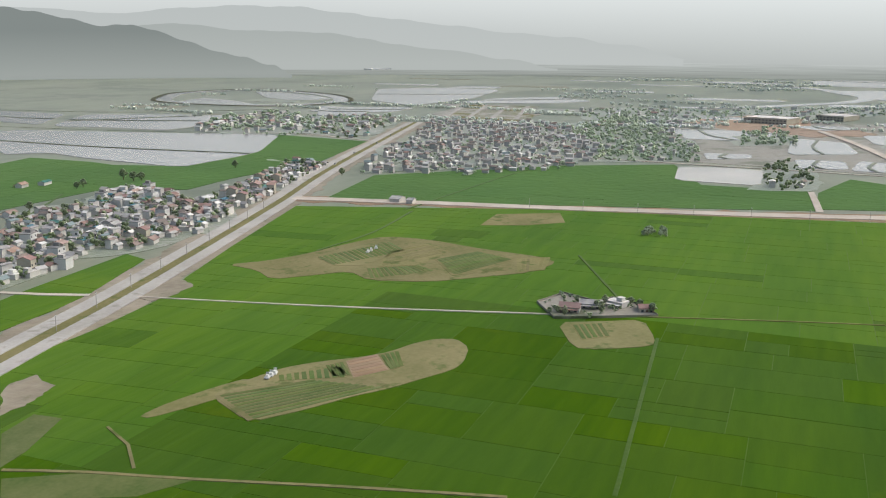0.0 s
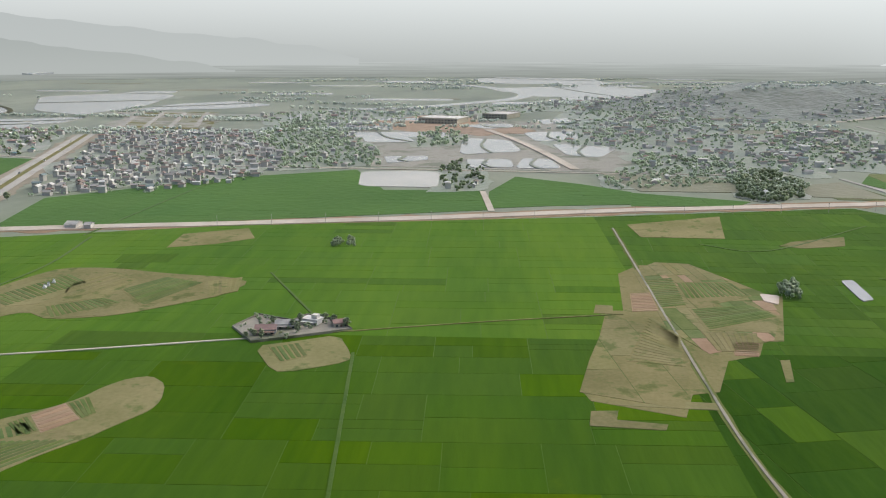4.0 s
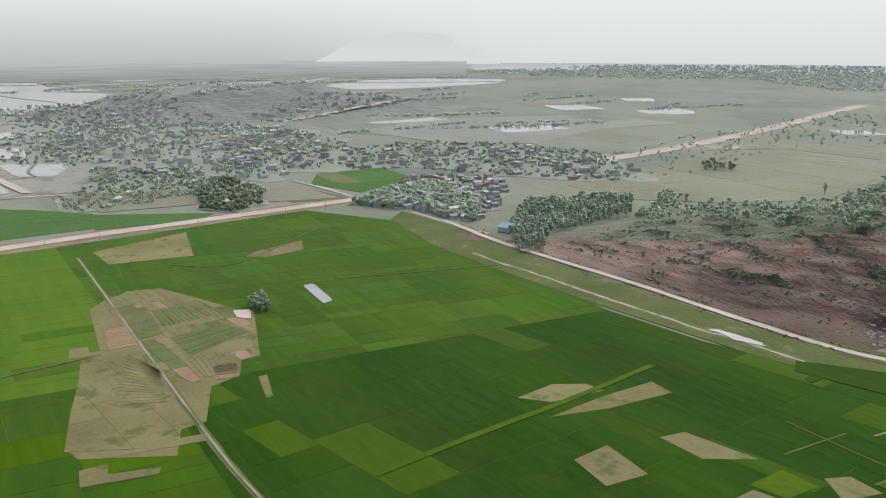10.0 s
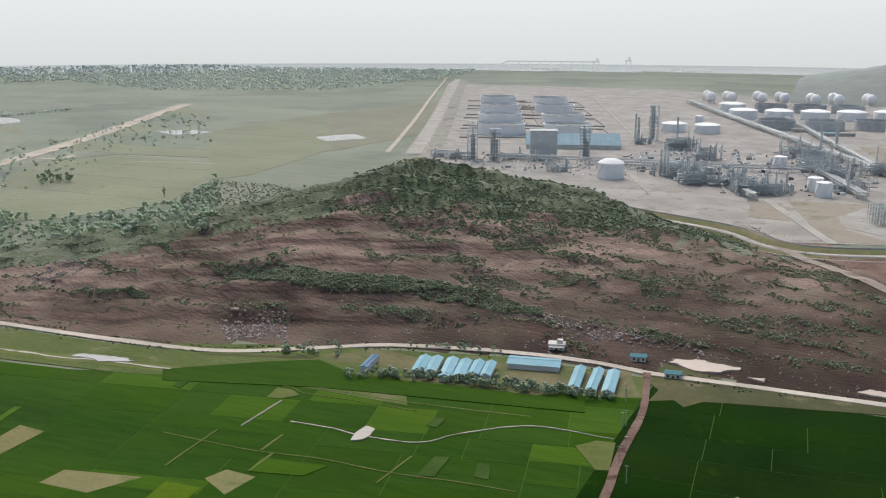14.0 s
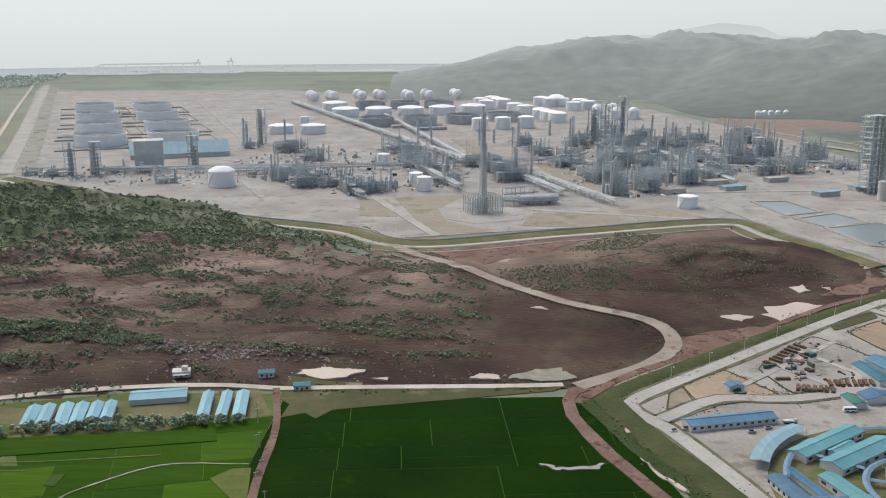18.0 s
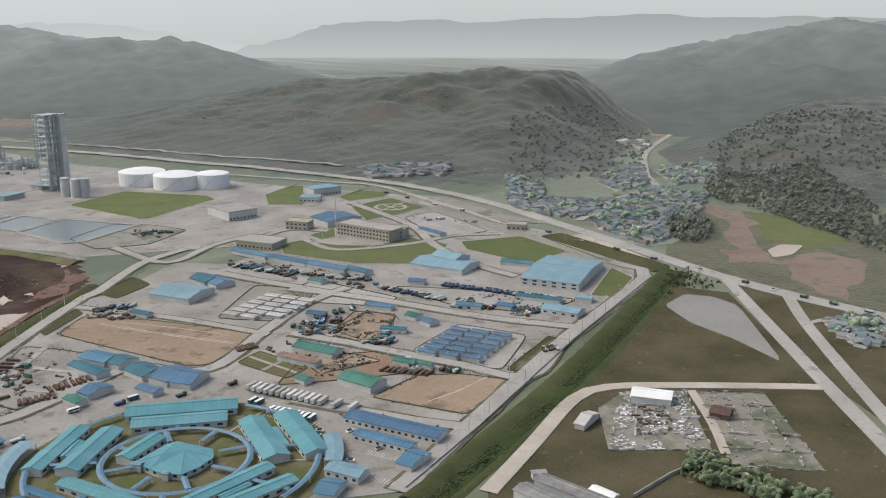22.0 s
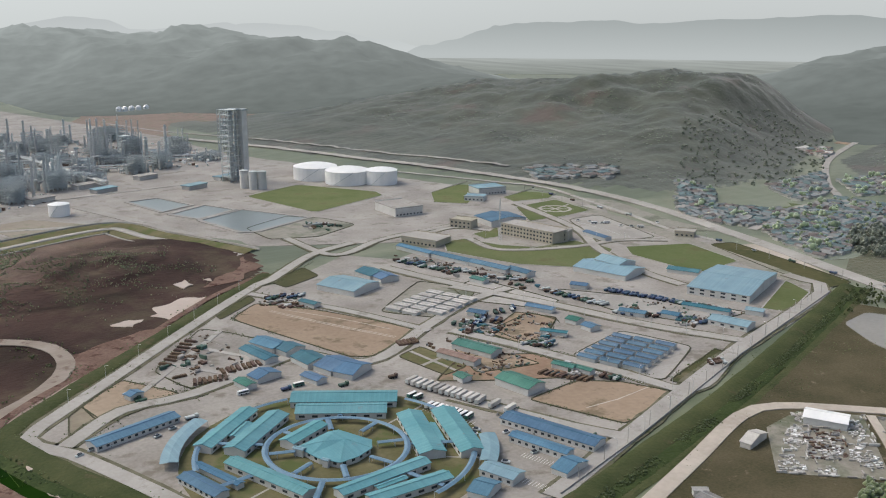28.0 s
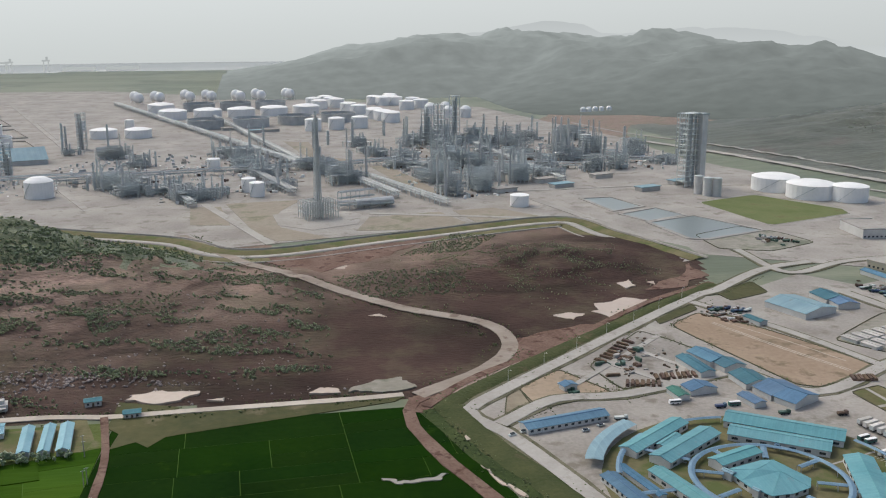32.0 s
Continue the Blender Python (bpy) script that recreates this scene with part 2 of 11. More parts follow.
M = {
    "earth": material("earth", (0.17, 0.145, 0.10), (0.31, 0.265, 0.195), 0.02, 0.2, sheen=0.2, spots=((0.12, 0.12, 0.06), 0.05, 0.56)),
    "rice": material("rice", (0.040, 0.101, 0.0055), (0.086, 0.160, 0.0085), 0.011, 0.13, vary=0.1, streak=(0.2, 0.12), sheen=0.16, tint=(0.75, 1.0, 0.45), spec=0.02, spots=((0.085, 0.150, 0.006), 0.006, 0.6)),
    "rice_gold": material("rice_gold", (0.030, 0.077, 0.0018), (0.064, 0.120, 0.0024), 0.012, 0.2, vary=0.14, streak=(0.2, 0.12), spec=0.01, sheen=0.08, tint=(0.8, 1.0, 0.4), spots=((0.070, 0.104, 0.0015), 0.008, 0.57)),
    "rice_shade": material("rice_shade", (0.0130, 0.0440, 0.0018), (0.0325, 0.0770, 0.0026), 0.012, 0.2, vary=0.18, streak=(0.9, 0.2), spec=0.02, sheen=0.1, tint=(0.7, 1.0, 0.45), spots=((0.032, 0.070, 0.003), 0.008, 0.6)),
    "rice_dark": material("rice_dark", (0.0050, 0.0205, 0.0014), (0.0105, 0.0325, 0.0020), 0.02, 0.25, vary=0.22, spec=0.02, spots=((0.024, 0.055, 0.003), 0.03, 0.62)),
    "rice_mid": material("rice_mid", (0.024, 0.069, 0.0030), (0.060, 0.118, 0.0050), 0.012, 0.15, vary=0.2, streak=(0.2, 0.12), sheen=0.16, tint=(0.75, 1.0, 0.45), spec=0.02, spots=((0.072, 0.13, 0.002), 0.007, 0.6)),
    "rice_deep": material("rice_deep", (0.0235, 0.0660, 0.0020), (0.0520, 0.1060, 0.0031), 0.013, 0.2, vary=0.16, streak=(0.9, 0.12), spec=0.02, sheen=0.16, tint=(0.75, 1.0, 0.45), spots=((0.062, 0.112, 0.002), 0.008, 0.59)),
    "lawn_dry": material("lawn_dry", (0.11, 0.105, 0.05), (0.19, 0.17, 0.095), 0.04, 0.4, spots=((0.10, 0.12, 0.045), 0.05, 0.5)),
    "bank": material("bank", (0.20, 0.185, 0.145), (0.32, 0.295, 0.245), 0.02, 0.2, sheen=0.3, spots=((0.11, 0.12, 0.07), 0.02, 0.5)),
    "hedge": material("hedge", (0.065, 0.07, 0.042), (0.12, 0.115, 0.075), 0.1, 0.6, bump=0.5),
    "rice_pale": material("rice_pale", (0.0519, 0.1003, 0.0017), (0.0918, 0.1377, 0.0026), 0.015, 0.2, vary=0.3, sheen=0.16, tint=(0.75, 1.0, 0.45), spec=0.02),
    "bund": material("bund", (0.040, 0.088, 0.0080), (0.074, 0.120, 0.0180), 0.05, 0.6, sheen=0.2, spec=0.02),
    "dry": material("dry", (0.15, 0.145, 0.058), (0.235, 0.208, 0.10), 0.03, 0.4, vary=0.25, spots=((0.11, 0.13, 0.042), 0.06, 0.53)),
    "tilled": material("tilled", (0.235, 0.165, 0.10), (0.31, 0.22, 0.145), 0.05, 0.5, vary=0.3),
    "crop": material("crop", (0.075, 0.122, 0.03), (0.14, 0.165, 0.06), 0.06, 0.6, vary=0.4),
    "concrete": material("concrete", (0.32, 0.303, 0.275), (0.44, 0.42, 0.39), 0.03, 0.5, bump=0.05, vary=0.15, spots=((0.27, 0.255, 0.225), 0.06, 0.56)),
    "apron": material("apron", (0.215, 0.195, 0.168), (0.375, 0.35, 0.312), 0.02, 0.45, bump=0.1, vary=0.2, sheen=0.25, spots=((0.185, 0.165, 0.132), 0.05, 0.54)),
    "dirt_road": material("dirt_road", (0.38, 0.335, 0.28), (0.54, 0.485, 0.42), 0.03, 0.3),
    "red_dirt": material("red_dirt", (0.125, 0.076, 0.058), (0.235, 0.165, 0.132), 0.05, 0.6, bump=0.5, spots=((0.085, 0.046, 0.036), 0.10, 0.52)),
    "sand": material("sand", (0.275, 0.21, 0.15), (0.39, 0.305, 0.225), 0.025, 0.3, vary=0.3, spots=((0.20, 0.16, 0.11), 0.05, 0.52)),
    "grass": material("grass", (0.105, 0.132, 0.050), (0.155, 0.172, 0.078), 0.03, 0.4, vary=0.3, spots=((0.13, 0.125, 0.06), 0.03, 0.56)),
    "grass_dull": material("grass_dull", (0.05, 0.06, 0.025), (0.10, 0.095, 0.045), 0.02, 0.2, vary=0.3, spots=((0.16, 0.135, 0.085), 0.03, 0.58)),
    "forest": material("forest", (0.048, 0.057, 0.042), (0.112, 0.121, 0.093), 0.014, 0.11, bump=0.2, sheen=0.3, spots=((0.110, 0.088, 0.072), 0.009, 0.58)),
    "trunk": material("trunk", (0.10, 0.07, 0.05), (0.18, 0.13, 0.09), 0.5, 3),
    "wall": material("wall", (0.46, 0.44, 0.41), (0.64, 0.62, 0.58), 0.1, 1.0, vary=0.5),
    "wall_white": material("wall_white", (0.50, 0.50, 0.48), (0.62, 0.62, 0.60), 0.1, 1.0, vary=0.1),
    "wall_cream": material("wall_cream", (0.36, 0.335, 0.265), (0.46, 0.43, 0.35), 0.1, 1.0),
    "roof_red": material("roof_red", (0.24, 0.155, 0.13), (0.33, 0.235, 0.205), 0.2, 1.5, vary=0.6),
    "roof_grey": material("roof_grey", (0.20, 0.20, 0.20), (0.36, 0.35, 0.33), 0.2, 1.5, vary=1.0),
    "roof_aqua": material("roof_aqua", (0.11, 0.29, 0.325), (0.16, 0.355, 0.39), 0.06, 0.8, rough=0.6, bump=0.05, ribs=1.3, spots=((0.22, 0.24, 0.24), 0.15, 0.64), vary=0.25),
    "roof_blue": material("roof_blue", (0.068, 0.145, 0.23), (0.11, 0.215, 0.315), 0.06, 0.8, rough=0.6, bump=0.05, ribs=1.3, vary=0.45),
    "roof_teal": material("roof_teal", (0.045, 0.14, 0.18), (0.08, 0.20, 0.24), 0.06, 0.8, rough=0.55, bump=0.05, ribs=1.3, spots=((0.22, 0.24, 0.24), 0.15, 0.64), vary=0.4),
    "roof_green": material("roof_green", (0.05, 0.15, 0.12), (0.09, 0.22, 0.18), 0.06, 0.8, rough=0.55, bump=0.05, ribs=1.3, spots=((0.22, 0.24, 0.24), 0.15, 0.64), vary=0.4),
    "roof_steel": material("roof_steel", (0.085, 0.155, 0.23), (0.135, 0.215, 0.30), 0.06, 0.8, rough=0.6, bump=0.05, ribs=1.3, vary=0.3),
    "roof_sky": material("roof_sky", (0.20, 0.32, 0.38), (0.26, 0.385, 0.435), 0.06, 0.8, rough=0.6, bump=0.05, ribs=1.3, spots=((0.22, 0.24, 0.24), 0.15, 0.64), vary=0.2),
    # steel is lightened in base colour to stand in for refinery haze
    "steel": material("steel", (0.40, 0.44, 0.44), (0.54, 0.575, 0.57), 0.1, 1.0, rough=0.6, metal=0.1, vary=0.5, sheen=0.3),
    "pipe": material("pipe", (0.42, 0.435, 0.435), (0.58, 0.59, 0.58), 0.1, 1.0, rough=0.5, metal=0.1, vary=0.4),
    "tank_white": material("tank_white", (0.78, 0.78, 0.765), (0.88, 0.88, 0.865), 0.05, 0.5, rough=0.5, bump=0.03, vary=0.05),
    "tank_deck": material("tank_deck", (0.20, 0.20, 0.195), (0.27, 0.268, 0.26), 0.05, 0.5),
    "glass": material("glass", (0.03, 0.04, 0.05), (0.06, 0.07, 0.08), 0.1, 1.0, rough=0.15, bump=0.0, spec=0.6),
    "rock": material("rock", (0.22, 0.18, 0.16), (0.38, 0.33, 0.30), 0.1, 0.8, vary=0.6),
    "rust": material("rust", (0.10, 0.068, 0.055), (0.165, 0.115, 0.092), 0.2, 1.0, vary=0.5),
    "rubble": material("rubble", (0.34, 0.325, 0.30), (0.55, 0.53, 0.50), 0.1, 0.8, vary=0.4),
    "truck_blue": material("truck_blue", (0.055, 0.09, 0.16), (0.09, 0.135, 0.21), 0.3, 2.0, rough=0.4, vary=0.7),
    "truck_green": material("truck_green", (0.06, 0.105, 0.08), (0.09, 0.15, 0.115), 0.3, 2.0, rough=0.4, vary=0.5),
    "rubber": material("rubber", (0.03, 0.03, 0.03), (0.05, 0.05, 0.05), 0.5, 3.0),
}


def water_material(name, deep, rough=0.08):
    m = material(name, deep, tuple(c * 1.25 for c in deep), 0.01, 0.3, rough=rough, bump=0.02, spec=0.45)
    return m


M["pond"] = water_material("pond", (0.34, 0.32, 0.28), 0.2)
M["muddy"] = water_material("muddy", (0.42, 0.34, 0.27), 0.25)
M["brown_pond"] = water_material("brown_pond", (0.25, 0.23, 0.19), 0.2)
M["dark_pond"] = water_material("dark_pond", (0.17, 0.20, 0.20), 0.3)

M["haze"] = glowing("haze", (0.60, 0.61, 0.605), (0.70, 0.71, 0.71), 0, 330)
# the haze is brighter over the sea, where the sun stands, and thicker over the western plain
hn, hl = M["haze"].node_tree.nodes, M["haze"].node_tree.links
hg, hd, hr = hn.new("ShaderNodeNewGeometry"), hn.new("ShaderNodeVectorMath"), hn.new("ShaderNodeMapRange")
hd.operation = "DOT_PRODUCT"
hd.inputs[1].default_value = (math.sin(SUN_AZ) / 4880, math.cos(SUN_AZ) / 4880, 0)
hl.new(hg.outputs["Position"], hd.inputs[0])
hl.new(hd.outputs["Value"], hr.inputs[0])
hr.inputs[1].default_value, hr.inputs[2].default_value, hr.inputs[3].default_value, hr.inputs[4].default_value = 0.1, 0.95, 0.86, 1.02
hl.new(hr.outputs[0], hn["Emission"].inputs[1])
WEST_AZ = radians(-105)
ww, wr, wz, wsep, wcol, wdim, wmix = (hn.new("ShaderNode" + k) for k in ("VectorMath", "MapRange", "MapRange", "SeparateXYZ", "Mix", "VectorMath", "Mix"))
ww.operation = "DOT_PRODUCT"
ww.inputs[1].default_value = (math.sin(WEST_AZ) / 4880, math.cos(WEST_AZ) / 4880, 0)
hl.new(hg.outputs["Position"], ww.inputs[0])
hl.new(ww.outputs["Value"], wr.inputs[0])
wr.inputs[1].default_value, wr.inputs[2].default_value = 0.68, 0.84
hl.new(hg.outputs["Position"], wsep.inputs[0])
hl.new(wsep.outputs[2], wz.inputs[0])
wz.inputs[1].default_value, wz.inputs[2].default_value = 0, 340
wcol.data_type = wmix.data_type = "RGBA"
wcol.inputs[6].default_value, wcol.inputs[7].default_value = (0.44, 0.448, 0.438, 1), (0.72, 0.728, 0.725, 1)
hl.new(wz.outputs[0], wcol.inputs[0])
hl.new(wr.outputs[0], wmix.inputs[0])
hl.new(hn["Emission"].inputs[0].links[0].from_socket, wmix.inputs[6])
hl.new(wcol.outputs[2], wmix.inputs[7])
hl.new(wmix.outputs[2], hn["Emission"].inputs[0])
# far ridges: their haze is painted as a glow, paler towards the foot
M["hazed_far_ridge"] = glowing("hazed_far_ridge", (0.50, 0.515, 0.515), (0.37, 0.388, 0.388), 30, 200)
M["hazed_farther_ridge"] = glowing("hazed_farther_ridge", (0.60, 0.61, 0.61), (0.50, 0.51, 0.515), 30, 220)
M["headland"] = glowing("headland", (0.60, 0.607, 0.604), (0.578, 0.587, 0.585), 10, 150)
M["hazed_west_hill"] = glowing("hazed_west_hill", (0.300, 0.314, 0.300), (0.205, 0.222, 0.215), 20, 150)
M["hazed_west_slope"] = glowing("hazed_west_slope", (0.400, 0.41, 0.398), (0.352, 0.366, 0.356), 30, 170)
M["hazed_west_ridge"] = glowing("hazed_west_ridge", (0.455, 0.463, 0.455), (0.435, 0.447, 0.443), 30, 250)


# ---- mesh kit ----
class Shape:
    """Collects points and faces of one mesh."""

    def __init__(self):
        self.v, self.f = [], []

    def add(self, pts, faces):
        k = len(self.v)
        self.v += pts
        self.f += [tuple(i + k for i in q) for q in faces]
        return self

    def box(self, x, y, z, sx, sy, sz, turn=0.0, taper=1.0):
        """A box that stands on z, with its centre at x, y."""
        c, s = math.cos(turn), math.sin(turn)
        pts = []
        for k, h in ((1.0, z), (taper, z + sz)):
            for a, b in ((-1, -1), (1, -1), (1, 1), (-1, 1)):
                dx, dy = a * sx / 2 * k, b * sy / 2 * k
                pts.append((x + dx * c - dy * s, y + dx * s + dy * c, h))
        return self.add(pts, [(3, 2, 1, 0), (4, 5, 6, 7), (0, 1, 5, 4), (1, 2, 6, 5), (2, 3, 7, 6), (3, 0, 4, 7)])

    def gable(self, x, y, z, sx, sy, rise, turn=0.0, thick=0.25, over=0.5):
        """A gabled roof sheet with thickness; the ridge runs along x."""
        c, s = math.cos(turn), math.sin(turn)
        hx, hy = sx / 2 + over, sy / 2 + over
        prof = [(-hy, 0), (0, rise), (hy, 0), (hy, -thick), (0, rise - thick), (-hy, -thick)]
        pts = []
        for e in (-hx, hx):
            for py, pz in prof:
                pts.append((x + e * c - py * s, y + e * s + py * c, z + pz))
        quads = [(i, (i + 1) % 6, (i + 1) % 6 + 6, i + 6) for i in range(6)]
        return self.add(pts, [q[::-1] for q in quads] + [(0, 1, 4, 5), (1, 2, 3, 4), (11, 10, 7, 6), (10, 9, 8, 7)])

    def tube(self, x, y, z0, z1, r0, r1=None, n=12, cap=True):
        r1 = r0 if r1 is None else r1
        pts = [(x + r * math.cos(2 * math.pi * i / n), y + r * math.sin(2 * math.pi * i / n), z) for z, r in ((z0, r0), (z1, r1)) for i in range(n)]
        fs = [(i, (i + 1) % n, (i + 1) % n + n, i + n) for i in range(n)]
        if cap:
            fs += [tuple(range(n, 2 * n)), tuple(range(n - 1, -1, -1))]
        return self.add(pts, fs)

    def lathe(self, x, y, prof, n=24):
        """A turned shape from (radius, height) pairs."""
        pts = [(x + r * math.cos(2 * math.pi * i / n), y + r * math.sin(2 * math.pi * i / n), z) for r, z in prof for i in range(n)]
        fs = []
        for k in range(len(prof) - 1):
            fs += [(k * n + i, k * n + (i + 1) % n, (k + 1) * n + (i + 1) % n, (k + 1) * n + i) for i in range(n)]
        return self.add(pts, fs)

    def rod(self, a, b, r=0.15, n=6):
        """A round bar from a to b."""
        a, b = Vector(a), Vector(b)
        d = (b - a).normalized()
        u = d.orthogonal().normalized()
        w = d.cross(u)
        pts = [tuple(p + (u * math.cos(2 * math.pi * i / n) + w * math.sin(2 * math.pi * i / n)) * r) for p in (a, b) for i in range(n)]
        return self.add(pts, [(i, (i + 1) % n, (i + 1) % n + n, i + n) for i in range(n)] + [tuple(range(n - 1, -1, -1)), tuple(range(n, 2 * n))])

    def slab(self, outline, z0, z1):
        """An upright prism over an outline of (x, y)."""
        n = len(outline)
        area = sum(outline[i][0] * outline[(i + 1) % n][1] - outline[(i + 1) % n][0] * outline[i][1] for i in range(n))
        o = outline if area > 0 else outline[::-1]
        pts = [(x, y, z) for z in (z0, z1) for x, y in o]
        return self.add(pts, [tuple(range(n, 2 * n))] + [(i, (i + 1) % n, (i + 1) % n + n, i + n) for i in range(n)])

    def mesh(self, name, mat, smooth=False):
        me = bpy.data.meshes.new(name)
        me.from_pydata(self.v, [], self.f)
        me.materials.append(mat)
        if smooth:
            me.polygons.foreach_set("use_smooth", [True] * len(me.polygons))
        me.update()
        return me


PHI = (1 + 5 ** 0.5) / 2
ICO = [tuple(c / math.hypot(1, PHI) for c in p) for p in
       [(-1, PHI, 0), (1, PHI, 0), (-1, -PHI, 0), (1, -PHI, 0), (0, -1, PHI), (0, 1, PHI), (0, -1, -PHI), (0, 1, -PHI), (PHI, 0, -1), (PHI, 0, 1), (-PHI, 0, -1), (-PHI, 0, 1)]]
ICOF = [(0, 11, 5), (0, 5, 1), (0, 1, 7), (0, 7, 10), (0, 10, 11), (1, 5, 9), (5, 11, 4), (11, 10, 2), (10, 7, 6), (7, 1, 8),
        (3, 9, 4), (3, 4, 2), (3, 2, 6), (3, 6, 8), (3, 8, 9), (4, 9, 5), (2, 4, 11), (6, 2, 10), (8, 6, 7), (9, 8, 1)]


def part(name, shape, mat, parent=None, label="", smooth=False):
    """One mesh object, under its thing where there is one."""
    ob = new(name, shape.mesh(name, M[mat], smooth) if isinstance(shape, Shape) else shape)
    ob.parent = parent
    return tagged(ob, label)


def thing(name, x, y, z, turn, label, category, group=""):
    ob = new(name)
    ob.matrix_world = Matrix.Translation((x, y, z)) @ Matrix.Rotation(turn, 4, "Z")
    ob.empty_display_size = 0.5
    return tagged(ob, label, category, group)


def hash2(i, j):
    v = math.sin(i * 127.1 + j * 311.7) * 43758.5453
    return v - math.floor(v)


# ---- the lie of the land ----
def bump(x, y, cx, cy, rx, ry, turn, top, power=1.0):
    c, s = math.cos(turn), math.sin(turn)
    dx, dy = x - cx, y - cy
    u, w = (dx * c + dy * s) / rx, (-dx * s + dy * c) / ry
    return top * np.exp(-(u * u + w * w) ** power)


WAVES = [(hash2(k, 1) * 6.283, hash2(k, 2) * 6.283) for k in range(24)]


def ripple(x, y, size, octaves=4, seed=0):
    """Smooth noise from crossed waves, about -1 to 1."""
    out = 0
    amp, tot = 1.0, 0.0
    for o in range(octaves):
        for k in range(3):
            a, ph = WAVES[(seed * 5 + o * 3 + k) % 24]
            out = out + amp * np.sin((x * math.cos(a) + y * math.sin(a)) * 6.283 / size + ph + 2 * np.sin((x * math.sin(a) - y * math.cos(a)) * 3.1 / size + ph * 3))
        tot += amp * 3
        amp, size = amp * 0.55, size * 0.47
    return out / tot * 1.6


FRONT_X = [-760, -690, -622, -500, -375, -249, -91, 20, 90]
FRONT_Y = [395, 425, 446, 442, 462, 514, 534, 534, 560]
CREST_X = [-700, -640, -560, -470, -370, -240, -110, -30, 50]
CREST_Z = [0, 16, 30, 46, 72, 48, 27, 10, 0]
BACK_X = [-583, -447, -234, -97, -20, 126, 304]
BACK_Y = [1235, 1137, 977, 906, 840, 885, 936]
CREST_L = [90, 110, 160, 230, 350, 350, 380, 320, 200]


def terraces(s, n, soft):
    k = np.floor(s * n)
    fr = s * n - k
    return (k + np.clip((fr - soft) / (1 - soft), 0, 1) ** 1.5) / n


def quarry(x, y):
    front = np.interp(x, FRONT_X, FRONT_Y)
    top, run = np.interp(x, CREST_X, CREST_Z), np.interp(x, CREST_X, CREST_L)
    s = (y - front) / run + 0.035 * ripple(x, y, 120, 3, 2)
    up = 0.88 * terraces(np.clip(s, 0, 1), 8, 0.66) + 0.12 * np.clip(s, 0, 1)
    up = np.where(s < 0, 0, up)
    up = np.where(s > 1, np.clip(1 - ((s - 1) / 0.75), 0, 1) ** 1.3, up)
    back = np.interp(x, BACK_X, BACK_Y)
    return top * up * np.clip((back - y) / 90, 0, 1), s


# summits: place, height, reach
HILLS = (
    [(1320, 1501, 84, 330), (1351, 1335, 78, 300), (1404, 1279, 100, 320), (1448, 1229, 107, 340), (1464, 1130, 106, 330), (1474, 1033, 87, 300), (1436, 910, 62, 230)]
    + [(1655, 573, 64, 330), (1715, 745, 36, 230), (1900, 560, 74, 300)]
)
# farther summits, whose haze is painted into their glow
FAR_HILLS = (
    [(718, 3220, 135, 800), (1020, 3138, 140, 700), (1250, 3054, 150, 700), (1344, 2794, 119, 500), (1388, 2547, 135, 520), (1438, 2286, 94, 430), (1452, 2036, 63, 380), (1454, 1784, 63, 330)]
    + [(2230, 1337, 79, 300), (2312, 1192, 121, 430), (2472, 1088, 151, 520), (2639, 941, 183, 700)]
    + [(215, 3897, 43, 300), (418, 3680, 93, 450), (610, 3552, 137, 600), (856, 3295, 152, 650)]
)
# the road up the valley between the hills
VALLEY = [(1060, 617), (1146, 683), (1279, 769), (1366, 813), (1472, 855), (1570, 890), (1666, 915), (1768, 992), (1844, 1069), (2275, 1465)]
LOW_HILLS = [(-2205, 466, 37, 160), (-2174, 593, 54, 190), (-2127, 744, 54, 200), (-2070, 890, 30, 160)]


def summits(x, y, tops, far=False):
    """Height of a range of wooded hills with gullies."""
    wild = 1 + 0.16 * ripple(x, y, 420, 4, 4) + 0.05 * ripple(x, y, 130, 3, 7)
    hills = 0
    for cx, cy, top, r in tops:
        near_side = 1.0 if far else np.where(np.hypot(x, y) < math.hypot(cx, cy), 1.22, 1.0)
        hills = np.maximum(hills, (top * 1.06 + (9 if far else 0)) * np.exp(-(np.hypot(x - cx, y - cy) / (r * near_side)) ** (2.2 if far else 1.9)))
    hills = hills - (14 if far else 5)
    if far:  # level ground under the tank farm
        hills = hills * np.maximum(np.clip((y - 2600) / 420, 0, 1), np.clip((x - 560) / 320, 0, 1))
    leafy_top = 0.0 if far else 1.5 * ripple(x, y, 40, 3, 5) * np.clip(hills / 8, 0, 1)
    return np.where(hills < 0, 0, hills * np.where(hills > 20, wild, 1 + (wild - 1) * hills / 20) + leafy_top)


